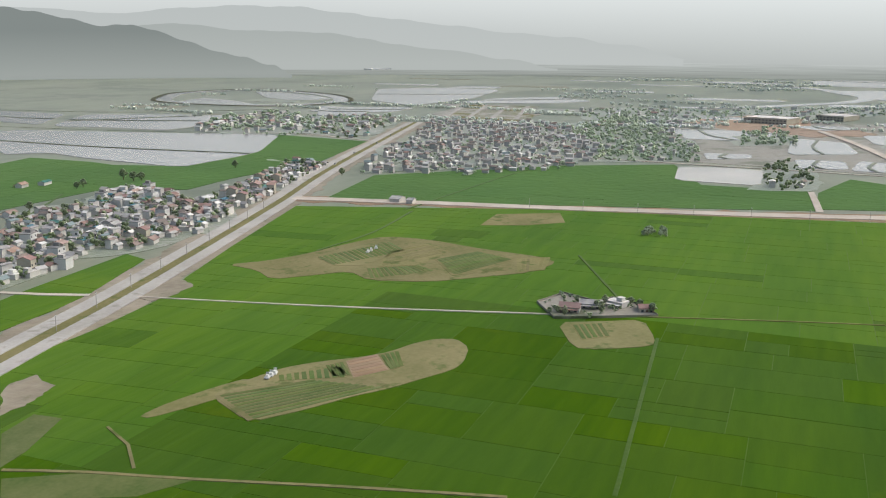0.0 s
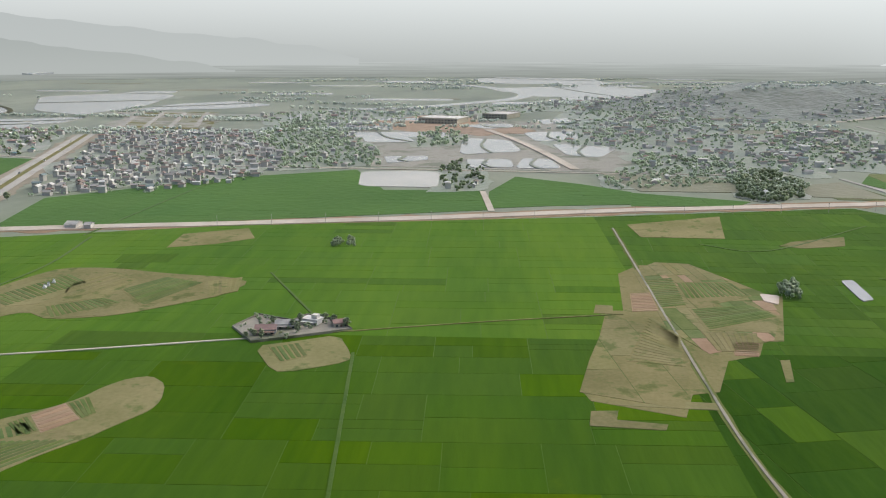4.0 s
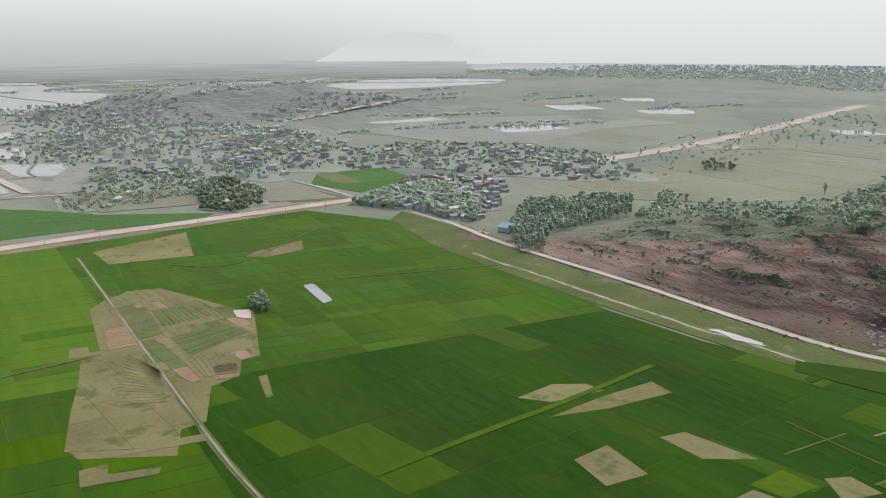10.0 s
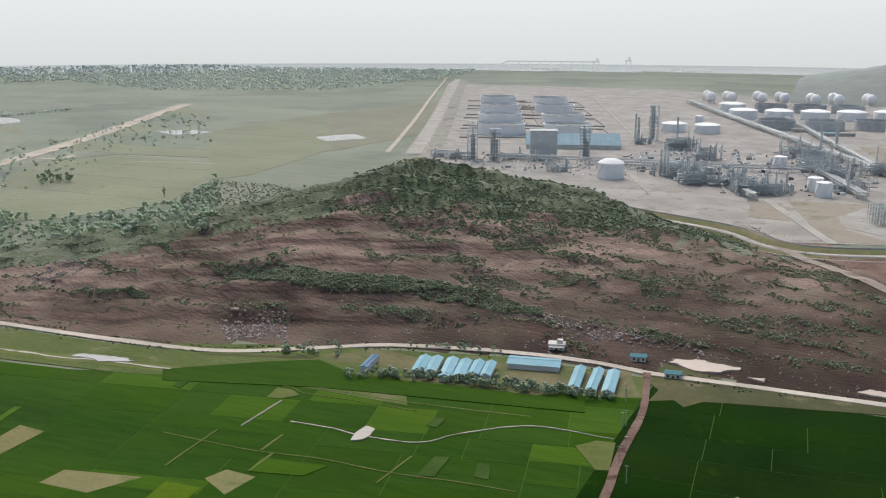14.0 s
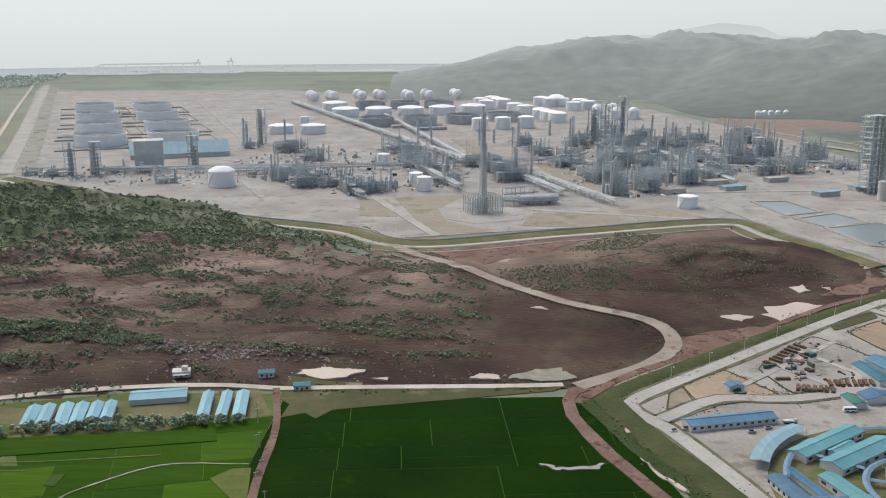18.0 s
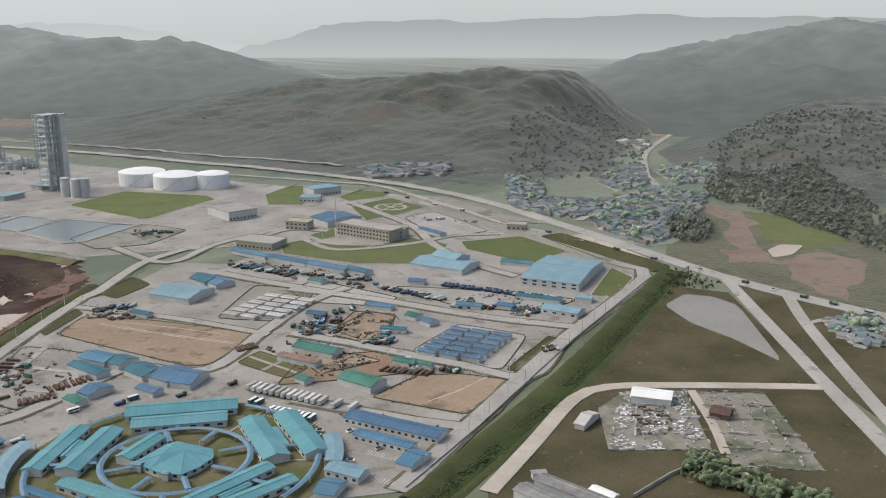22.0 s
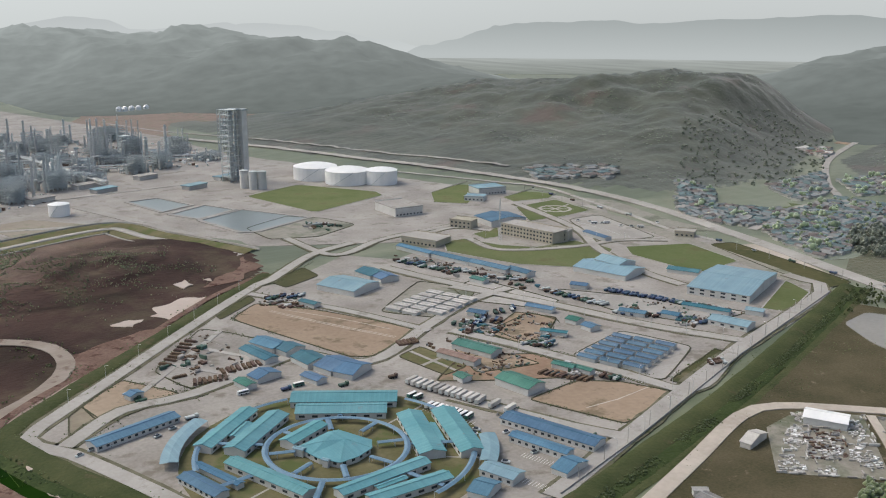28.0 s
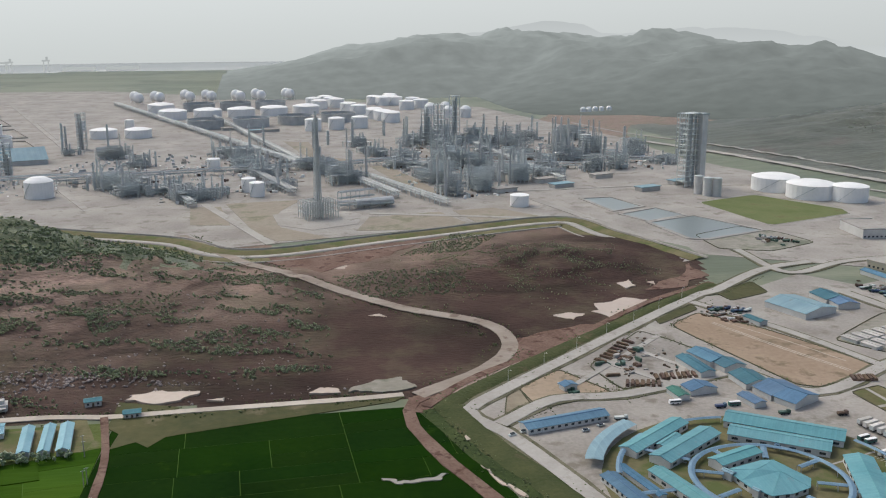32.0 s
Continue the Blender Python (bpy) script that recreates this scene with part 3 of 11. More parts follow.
def land(x, y):
    """Height of the ground."""
    x, y = np.asarray(x, float), np.asarray(y, float)
    q, s = quarry(x, y)
    rough = 1.7 * ripple(x, y, 34, 4, 1) * np.clip(q / 8, 0, 1) + 0.7 * ripple(x, y, 15, 2, 5) * np.clip(q / 4, 0, 1)
    h = np.maximum(q + rough, 0)
    h = h + bump(x, y, 215, 795, 95, 62, 0.35, 14) * (1 + 0.25 * ripple(x, y, 50, 3, 3))
    near = np.full(np.shape(x), 9999.0)
    for (ax, ay), (bx, by) in zip(VALLEY, VALLEY[1:]):
        u = np.clip(((x - ax) * (bx - ax) + (y - ay) * (by - ay)) / ((bx - ax) ** 2 + (by - ay) ** 2), 0, 1)
        near = np.minimum(near, np.hypot(x - ax - u * (bx - ax), y - ay - u * (by - ay)))
    cutting = np.clip((near - 22) / 210, 0, 1)
    return h + summits(x, y, HILLS + LOW_HILLS) * cutting * cutting * (3 - 2 * cutting)


def lift(x, y):
    return float(land(x, y))


def lines(*runs):
    out = []
    for a, b, step in runs:
        out += list(np.arange(a, b, step))
    return np.array(out + [runs[-1][1]])


def inside(x, y, poly):
    ok = np.zeros(len(x), bool)
    for (ax, ay), (bx, by) in zip(poly, poly[1:] + poly[:1]):
        cross = (ay > y) != (by > y)
        ok ^= cross & (x < (bx - ax) * (y - ay) / (by - ay + 1e-9) + ax)
    return ok


gx = lines((-4990, -2500, 130), (-2500, -1800, 30), (-1800, -1300, 100), (-1300, -780, 26), (-780, 400, 6), (400, 900, 20), (900, 2050, 9), (2050, 2600, 40), (2600, 4990, 110))
gy = lines((-4990, -600, 130), (-600, 240, 25), (240, 400, 10), (400, 1040, 6), (1040, 1700, 10), (1700, 2400, 36), (2400, 4990, 90))
GX, GY = np.meshgrid(gx, gy)
GZ = land(GX, GY)
nx, ny = len(gx), len(gy)
ground_mesh = bpy.data.meshes.new("ground")
idx = np.arange(nx * ny).reshape(ny, nx)
quads = np.stack([idx[:-1, :-1], idx[:-1, 1:], idx[1:, 1:], idx[1:, :-1]], -1).reshape(-1, 4)
ground_mesh.from_pydata(np.stack([GX, GY, GZ], -1).reshape(-1, 3).tolist(), [], quads.tolist())
M["country"] = material("country", (0.105, 0.130, 0.070), (0.190, 0.200, 0.128), 0.006, 0.06, bump=0.06, sheen=0.38, streak=(0.0, 0.35), spots=((0.082, 0.104, 0.054), 0.004, 0.5))
M["sea"] = material("sea", (0.40, 0.415, 0.41), (0.46, 0.47, 0.465), 0.002, 0.02, rough=0.2, bump=0.05, spec=0.5)
M["quarry"] = material("quarry", (0.108, 0.070, 0.057), (0.265, 0.182, 0.150), 0.05, 0.4, bump=1.0, streak=(0.15, 0.45), spots=((0.23, 0.185, 0.155), 0.22, 0.585))
qn, ql = M["quarry"].node_tree.nodes, M["quarry"].node_tree.links
qb = qn["Principled BSDF"]
qsrc = qb.inputs["Base Color"].links[0].from_socket
qg, qsep, qr, qm = qn.new("ShaderNodeNewGeometry"), qn.new("ShaderNodeSeparateXYZ"), qn.new("ShaderNodeMapRange"), qn.new("ShaderNodeMix")
qm.data_type, qm.blend_type = "RGBA", "MIX"
ql.new(qg.outputs["Normal"], qsep.inputs[0])
ql.new(qsep.outputs[2], qr.inputs[0])
qr.inputs[1].default_value, qr.inputs[2].default_value, qr.inputs[4].default_value = 0.90, 0.99, 0.55
ql.new(qr.outputs[0], qm.inputs[0])
ql.new(qsrc, qm.inputs[6])
qm.inputs[7].default_value = (0.235, 0.185, 0.145, 1)
# the lower front beds are darker: redder soil, and their faces' shade painted in
qdot, qnoise, qadd, qfac, qdark = (qn.new("ShaderNode" + k) for k in ("VectorMath", "TexNoise", "Math", "MapRange", "Mix"))
qdark.data_type = "RGBA"
qdot.operation = "DOT_PRODUCT"
qdot.inputs[1].default_value = (0.75, -1.2, 0)
qnoise.inputs["Scale"].default_value, qnoise.inputs["Detail"].default_value = 0.012, 7
qadd.operation = "MULTIPLY_ADD"
qadd.inputs[1].default_value = 420
ql.new(qg.outputs["Position"], qdot.inputs[0])
ql.new(qg.outputs["Position"], qnoise.inputs["Vector"])
ql.new(qnoise.outputs[0], qadd.inputs[0])
ql.new(qdot.outputs["Value"], qadd.inputs[2])
ql.new(qadd.outputs[0], qfac.inputs[0])
qfac.inputs[1].default_value, qfac.inputs[2].default_value, qfac.inputs[4].default_value = -830, -545, 0.9
ql.new(qfac.outputs[0], qdark.inputs[0])
ql.new(qm.outputs[2], qdark.inputs[6])
qdark.inputs[7].default_value = (0.037, 0.0208, 0.0178, 1)
qgn, qgr, qgm = qn.new("ShaderNodeTexNoise"), qn.new("ShaderNodeMapRange"), qn.new("ShaderNodeMix")
qgm.data_type = "RGBA"
qgn.inputs["Scale"].default_value, qgn.inputs["Detail"].default_value, qgn.inputs["Roughness"].default_value = 0.022, 9, 0.68
ql.new(qg.outputs["Position"], qgn.inputs["Vector"])
ql.new(qgn.outputs[0], qgr.inputs[0])
qgr.inputs[1].default_value, qgr.inputs[2].default_value, qgr.inputs[4].default_value = 0.47, 0.63, 0.5
ql.new(qgr.outputs[0], qgm.inputs[0])
ql.new(qdark.outputs[2], qgm.inputs[6])
qgm.inputs[7].default_value = (0.098, 0.088, 0.056, 1)
# thin level beds of paler and darker earth
qmap, qbed, qbr, qbv = qn.new("ShaderNodeMapping"), qn.new("ShaderNodeTexNoise"), qn.new("ShaderNodeMapRange"), qn.new("ShaderNodeHueSaturation")
qmap.inputs["Scale"].default_value = (0.010, 0.010, 0.42)
qbed.inputs["Scale"].default_value, qbed.inputs["Detail"].default_value = 1.0, 6
qbr.inputs[1].default_value, qbr.inputs[2].default_value, qbr.inputs[3].default_value, qbr.inputs[4].default_value = 0.36, 0.64, 0.62, 1.42
ql.new(qg.outputs["Position"], qmap.inputs[0])
ql.new(qmap.outputs[0], qbed.inputs["Vector"])
ql.new(qbed.outputs[0], qbr.inputs[0])
ql.new(qbr.outputs[0], qbv.inputs["Value"])
ql.new(qgm.outputs[2], qbv.inputs["Color"])
ql.new(qbv.outputs[0], qb.inputs["Base Color"])
M["scrub"] = material("scrub", (0.090, 0.112, 0.058), (0.150, 0.165, 0.092), 0.02, 0.3, bump=0.6, sheen=0.3, spots=((0.13, 0.10, 0.072), 0.03, 0.6))
# lightened base colour and sheen imitate haze over the low hills
M["low_wood"] = material("low_wood", (0.115, 0.132, 0.105), (0.165, 0.180, 0.148), 0.012, 0.07, bump=0.5, sheen=0.5, spots=((0.095, 0.112, 0.086), 0.02, 0.52))
for k in ("country", "forest", "quarry", "scrub", "sea", "low_wood"):
    ground_mesh.materials.append(M[k])
qx, qy = GX[:-1, :-1] + np.diff(gx)[None] / 2, GY[:-1, :-1] + np.diff(gy)[:, None] / 2
qz, qs = quarry(qx, qy)
slot = np.zeros(qx.shape, int)
rip = ripple(qx, qy, 90, 4, 6)
slot[land(qx, qy) > 4] = 1
HILL_FOOT = [(690, 1700), (800, 1350), (880, 1060), (905, 940), (1000, 860), (1110, 725), (1250, 800), (1700, 1000), (1500, 1700), (1000, 2300), (700, 2300)]
slot[(land(qx, qy) > 2) & (qx < -1500)] = 5
slot[inside(qx.reshape(-1), qy.reshape(-1), HILL_FOOT).reshape(qx.shape)] = 1
EAST_FOOT = [(1180, 640), (1290, 600), (1180, 380), (1400, 200), (2300, 200), (2300, 900), (1700, 880), (1350, 790)]
slot[inside(qx.reshape(-1), qy.reshape(-1), EAST_FOOT).reshape(qx.shape)] = 1
in_quarry = (qz > 0.4) | ((qs > -0.02) & (qs < 1.4) & (qx > -690) & (qx < 90))
slot[in_quarry] = 2
slot[in_quarry & (qs + 0.12 * rip > 0.72 - 0.25 * np.clip((-470 - qx) / 100, 0, 1)) & (qx + 90 * rip < -70)] = 3
mound = bump(qx, qy, 225, 790, 135, 105, 0.35, 1.0)
red = [(-79, 947), (-20, 878), (120, 895), (297, 965), (340, 874), (375, 787)] + [(357, 731), (277, 656), (152, 572), (116, 527), (83, 520)] + [(49, 529), (-23, 524)]
slot[inside(qx.reshape(-1), qy.reshape(-1), red).reshape(qx.shape) & (slot != 3) & (qx > -160)] = 2
slot[(mound > 0.25) & (slot != 3)] = 2
far, bearing = np.hypot(qx, qy), np.degrees(np.arctan2(qx, qy))
slot[(far > 4150) & (bearing > -60) & (bearing < 12) & (slot == 0)] = 4
ground_mesh.polygons.foreach_set("material_index", slot.reshape(-1))
ground_mesh.polygons.foreach_set("use_smooth", [True] * len(quads))
ground = tagged(new("ground", ground_mesh), "brown and green land that rises into wooded hills", "ground", kind="structure")

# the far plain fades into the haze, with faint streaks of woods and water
# the haze is painted as a glow that pales towards the rim
M["hazed_plain"] = glowing("hazed_plain", (0.26, 0.272, 0.252), (0.435, 0.443, 0.433), 0.9, 14)
fn, fl = M["hazed_plain"].node_tree.nodes, M["hazed_plain"].node_tree.links
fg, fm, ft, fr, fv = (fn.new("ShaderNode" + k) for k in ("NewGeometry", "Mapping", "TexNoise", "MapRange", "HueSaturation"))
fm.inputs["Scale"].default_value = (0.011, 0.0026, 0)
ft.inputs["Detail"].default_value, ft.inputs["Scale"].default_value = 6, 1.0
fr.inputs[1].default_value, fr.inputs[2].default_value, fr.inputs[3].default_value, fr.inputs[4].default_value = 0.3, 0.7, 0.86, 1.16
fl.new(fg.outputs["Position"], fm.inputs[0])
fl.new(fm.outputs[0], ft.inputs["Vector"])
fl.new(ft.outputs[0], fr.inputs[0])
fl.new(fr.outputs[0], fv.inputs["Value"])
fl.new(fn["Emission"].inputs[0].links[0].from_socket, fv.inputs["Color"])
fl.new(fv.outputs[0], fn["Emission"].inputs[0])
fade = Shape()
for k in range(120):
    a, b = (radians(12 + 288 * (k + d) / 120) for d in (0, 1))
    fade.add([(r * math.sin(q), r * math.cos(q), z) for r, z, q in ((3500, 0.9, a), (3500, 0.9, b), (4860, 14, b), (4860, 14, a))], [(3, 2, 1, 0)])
tagged(part("backdrop_plain", fade, "hazed_plain"), "far plain that fades into pale haze", "backdrop", kind="structure")
ring = Shape()
for k in range(96):
    a, b = (2 * math.pi * (k + d) / 96 for d in (0, 1))
    ring.add([(4880 * math.cos(a), 4880 * math.sin(a), -5), (4880 * math.cos(b), 4880 * math.sin(b), -5), (4880 * math.cos(b), 4880 * math.sin(b), 900), (4880 * math.cos(a), 4880 * math.sin(a), 900)], [(0, 3, 2, 1)])
tagged(part("backdrop", ring, "haze"), "pale grey hazy sky over the sea and the far plain", "sky", kind="structure")


def skyline(pts, mat, label, foot=-5):
    """A far ridge behind everything, as a thick wall with a wavy crest."""
    s = Shape()
    line = []
    for (xa, ya, za, _), (xb, yb, zb, _) in zip(pts, pts[1:]):
        for k in range(12):
            u = k / 12
            e = 0.5 - 0.5 * math.cos(u * math.pi)
            line.append((xa + (xb - xa) * u, ya + (yb - ya) * u, za + (zb - za) * e + 4 * float(ripple(xa + (xb - xa) * u, ya + (yb - ya) * u, 240, 3, 7))))
    for x, y, z in line:
        s.v += [(x, y, foot), (x, y, z), (x * 1.012, y * 1.012, z), (x * 1.012, y * 1.012, foot)]
    for k in range(len(line) - 1):
        for q in range(3):
            s.f.append((k * 4 + q, k * 4 + q + 1, k * 4 + q + 5, k * 4 + q + 4))
    return tagged(part("backdrop_ridge", s, mat), label, "hills", kind="structure")


# pale ridges on the skyline, with haze painted in as glow
skyline([(2535, 3836, 1, 1), (2648, 3637, 68, 1), (2730, 3576, 92, 1), (2851, 3480, 137, 1), (2891, 3447, 157, 1), (2969, 3380, 170, 1), (3084, 3277, 173, 1), (3267, 3094, 183, 1), (3355, 2999, 168, 1), (3599, 2702, 189, 1), (3877, 2288, 210, 1), (3949, 2160, 196, 1), (4058, 1950, 194, 1), (4134, 1783, 202, 1), (4238, 1520, 194, 1), (4513, 904, 205, 1), (4598, 226, 145, 1)], "hazed_far_ridge", "long pale ridge in the haze")
skyline([(1133, 4609, 9, 1), (1443, 4522, 120, 1), (1735, 4365, 122, 1), (1865, 4311, 152, 1), (2101, 4202, 166, 1), (2251, 4123, 151, 1), (2380, 4051, 127, 1), (2594, 3917, 88, 1), (2722, 3829, 61, 1), (2878, 3776, -8, 1)], "hazed_farther_ridge", "faint pale ridge in the haze")
skyline([(588, 4718, 13, 1), (798, 4687, 94, 1), (978, 4653, 141, 1), (1325, 4566, 193, 1), (1445, 4530, 185, 1), (1589, 4482, 132, 1), (1810, 4397, 148, 1), (1953, 4336, 167, 1), (2228, 4201, 30, 1)], "hazed_farther_ridge", "faint pale ridge behind the hill")
skyline([(-2769, -3746, 250, 1), (-3045, -3327, 256, 1), (-3229, -3149, 246, 1), (-3442, -2916, 226, 1), (-3634, -2674, 254, 1), (-3761, -2493, 266, 1), (-3893, -2282, 263, 1), (-3992, -2105, 240, 1), (-4105, -1875, 211, 1), (-4206, -1637, 182, 1), (-4293, -1393, 153, 1), (-4366, -1146, 134, 1), (-4423, -897, 100, 1), (-4480, -600, 40, 1)], "hazed_west_ridge", "faint pale ridge in the haze")
skyline([(-2800, -2720, 100, 1), (-2955, -2562, 141, 1), (-3061, -2436, 175, 1), (-3149, -2320, 180, 1), (-3259, -2164, 156, 1), (-3352, -2018, 153, 1), (-3439, -1865, 149, 1), (-3501, -1747, 128, 1), (-3559, -1626, 102, 1), (-3647, -1418, 80, 1), (-3723, -1206, 45, 1), (-3780, -1000, 8, 1)], "hazed_west_slope", "pale wooded slope in the haze")
skyline([(-1900, -2700, 250, 1), (-2237, -2440, 232, 1), (-2304, -2377, 221, 1), (-2360, -2322, 209, 1), (-2438, -2240, 186, 1), (-2504, -2167, 166, 1), (-2532, -2134, 174, 1), (-2559, -2101, 172, 1), (-2602, -2048, 153, 1), (-2665, -1966, 121, 1), (-2727, -1879, 85, 1), (-2768, -1819, 69, 1), (-2817, -1742, 42, 1), (-2855, -1679, 8, 1)], "hazed_west_hill", "long dark wooded hill in the haze")
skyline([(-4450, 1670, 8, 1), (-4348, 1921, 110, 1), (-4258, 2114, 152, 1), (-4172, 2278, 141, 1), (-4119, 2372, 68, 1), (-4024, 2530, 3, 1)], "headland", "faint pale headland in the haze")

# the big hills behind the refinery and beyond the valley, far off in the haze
# haze paling with distance and sun on the slopes are painted into this glow
M["hazed_forest"] = glowing("hazed_forest", (0.145, 0.158, 0.150), (0.43, 0.45, 0.445), 2050, 3900)
on, ol = M["hazed_forest"].node_tree.nodes, M["hazed_forest"].node_tree.links
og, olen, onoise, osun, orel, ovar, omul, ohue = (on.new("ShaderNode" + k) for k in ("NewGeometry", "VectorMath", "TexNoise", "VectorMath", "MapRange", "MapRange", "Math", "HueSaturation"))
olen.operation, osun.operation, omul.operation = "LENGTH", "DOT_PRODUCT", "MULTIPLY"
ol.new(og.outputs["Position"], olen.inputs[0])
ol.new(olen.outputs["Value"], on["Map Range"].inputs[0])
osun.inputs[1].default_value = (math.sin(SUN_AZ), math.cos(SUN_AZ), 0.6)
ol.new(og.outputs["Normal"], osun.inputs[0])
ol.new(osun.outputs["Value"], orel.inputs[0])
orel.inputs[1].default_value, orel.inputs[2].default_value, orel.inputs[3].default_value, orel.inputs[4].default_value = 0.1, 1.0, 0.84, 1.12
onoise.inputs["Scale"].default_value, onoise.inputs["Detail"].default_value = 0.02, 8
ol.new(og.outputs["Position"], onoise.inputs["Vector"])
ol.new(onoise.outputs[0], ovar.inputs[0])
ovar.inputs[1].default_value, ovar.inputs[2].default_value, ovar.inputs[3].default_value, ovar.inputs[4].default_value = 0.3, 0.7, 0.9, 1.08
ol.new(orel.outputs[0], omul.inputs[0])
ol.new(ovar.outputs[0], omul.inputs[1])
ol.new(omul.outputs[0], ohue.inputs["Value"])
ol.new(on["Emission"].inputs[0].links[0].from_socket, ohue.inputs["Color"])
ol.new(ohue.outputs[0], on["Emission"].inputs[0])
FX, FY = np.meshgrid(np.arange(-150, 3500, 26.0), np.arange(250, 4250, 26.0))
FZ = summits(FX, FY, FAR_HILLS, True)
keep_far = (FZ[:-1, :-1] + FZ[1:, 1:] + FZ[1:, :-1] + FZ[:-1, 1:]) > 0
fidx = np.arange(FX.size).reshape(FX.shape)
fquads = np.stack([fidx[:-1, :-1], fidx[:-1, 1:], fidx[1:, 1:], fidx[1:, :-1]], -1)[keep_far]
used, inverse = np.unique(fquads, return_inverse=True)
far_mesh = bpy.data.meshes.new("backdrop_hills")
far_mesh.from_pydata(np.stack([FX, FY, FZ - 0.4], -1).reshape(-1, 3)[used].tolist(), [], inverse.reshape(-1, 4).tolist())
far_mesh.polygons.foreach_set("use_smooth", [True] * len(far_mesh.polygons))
far_mesh.materials.append(M["hazed_forest"])
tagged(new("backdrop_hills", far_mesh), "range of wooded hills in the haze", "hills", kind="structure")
# ---- roads ----
def smooth_line(pts, step=12.0):
    """A curve through the points, cut into short steps."""
    p = [Vector(q) for q in pts]
    p = [p[0] * 2 - p[1]] + p + [p[-1] * 2 - p[-2]]
    out = []
    for i in range(1, len(p) - 2):
        n = max(1, int((p[i + 1] - p[i]).length / step))
        for k in range(n):
            t = k / n
            out.append(0.5 * ((2 * p[i]) + (p[i + 1] - p[i - 1]) * t + (2 * p[i - 1] - 5 * p[i] + 4 * p[i + 1] - p[i + 2]) * t * t + (3 * p[i] - p[i - 1] - 3 * p[i + 1] + p[i + 2]) * t ** 3))
    return out + [p[-2]]


def ribbon(pts, width, z=0.25, ragged=0.0, side=0.0, curve=True, deep=0.5, step=12.0):
    """A strip with thickness along a line; side shifts it to the line's right."""
    line = smooth_line(pts, step) if curve else [Vector(q) for q in pts]
    sh = Shape()
    rows = []
    for i, p in enumerate(line):
        d = (line[min(i + 1, len(line) - 1)] - line[max(i - 1, 0)]).normalized()
        r = Vector((d.y, -d.x))
        wl, wr = (width / 2 * (1 + ragged * (hash2(i, k + len(line)) - 0.5)) for k in (3, 9))
        rows.append([p + r * (side - wl), p + r * (side + wr)])
    for a, b in rows:
        za = max(lift(*a), lift(*b)) + z
        sh.v += [(a.x, a.y, za), (b.x, b.y, za), (a.x, a.y, za - deep), (b.x, b.y, za - deep)]
    for i in range(len(rows) - 1):
        k = 4 * i
        sh.f += [(k, k + 1, k + 5, k + 4), (k + 2, k, k + 4, k + 6), (k + 1, k + 3, k + 7, k + 5)]
    return sh


LAID = [0]


def road(name, pts, width, mat, label, z=0.25, **kw):
    LAID[0] += 1
    z += 0.2 + 0.006 * (LAID[0] % 40)
    return tagged(part(name, ribbon(pts, width, z, **kw), mat), label, "road", kind="structure")


M["olive_verge"] = material("olive_verge", (0.09, 0.115, 0.028), (0.15, 0.16, 0.055), 0.04, 0.4, bump=0.3)
HIGHWAY = [(-324, -343), (-453, -372), (-731, -446), (-958, -512), (-1504, -648)]
d0 = Vector(HIGHWAY[0]) - Vector(HIGHWAY[1])
HIGHWAY = [tuple(Vector(HIGHWAY[0]) + d0 * 2)] + HIGHWAY
tagged(part("highway_verge", ribbon(HIGHWAY, 44, 0.18, 0.35), "earth"), "bare brown earth beside the highway", "verge", kind="structure")
for s in (-8.5, 8.5):
    road("carriageway", HIGHWAY, 9.5, "concrete", "pale concrete carriageway of a straight dual highway", 0.5, side=s)
tagged(part("median", ribbon(HIGHWAY, 6.5, 0.55, 0.1), "dry"), "dry grass median between two carriageways", "verge", kind="structure")
CROSS = [(-758, -445), (-787, -302)] + [(-800, -227), (-841, -36), (-881, 119), (-931, 376)] + [(-957, 483)]
tagged(part("cross_road_verge", ribbon(CROSS, 32, 0.2, 0.6), "tilled"), "loose pale earth beside an unfinished road", "verge", kind="structure")
road("cross_road", CROSS, 17, "dirt_road", "wide pale unpaved road under construction", 0.6, ragged=0.1)
PATH_A = [(-434, -356), (-460, -241), (-491, -130)] + [(-507, -77), (-529, -1), (-548, 77)]
road("field_path", PATH_A[:3], 1.7, "dirt_road", "narrow pale footpath between rice fields", 0.5, ragged=0.3)
road("field_path", PATH_A[2:], 1.2, "dry", "narrow grassy path between rice fields", 0.5, ragged=0.4)
PATH_B = [(-799, 101), (-662, 101), (-505, 101), (-412, 101), (-360, 102), (-325, 105), (-295, 105)]
road("field_path", PATH_B, 1.3, "bank", "grassy track between rice fields", 0.5, ragged=0.5)
tagged(part("path_verge", ribbon(PATH_B, 4, 0.42, 0.5), "olive_verge"), "rough grass beside a field track", "verge", kind="structure")
DIRT = [(-790, 433), (-685, 430), (-616, 435), (-520, 443), (-429, 446), (-343, 455)] + [(-286, 485), (-249, 507), (-178, 524), (-121, 527), (-91, 522), (-53, 523), (42, 524), (75, 526)]
road("quarry_track", DIRT, 6, "dirt_road", "pale dirt track along the foot of the quarry", 0.5, ragged=0.2)
road("dirt_road", [(-91, 522), (-82, 467), (-81, 417), (-78, 364)], 4.2, "red_dirt", "reddish dirt road into the fields", 0.5, ragged=0.3)
QROAD = [(83, 523), (131, 558), (157, 600), (150, 648), (96, 693), (39, 766), (-24, 855), (-90, 975)]
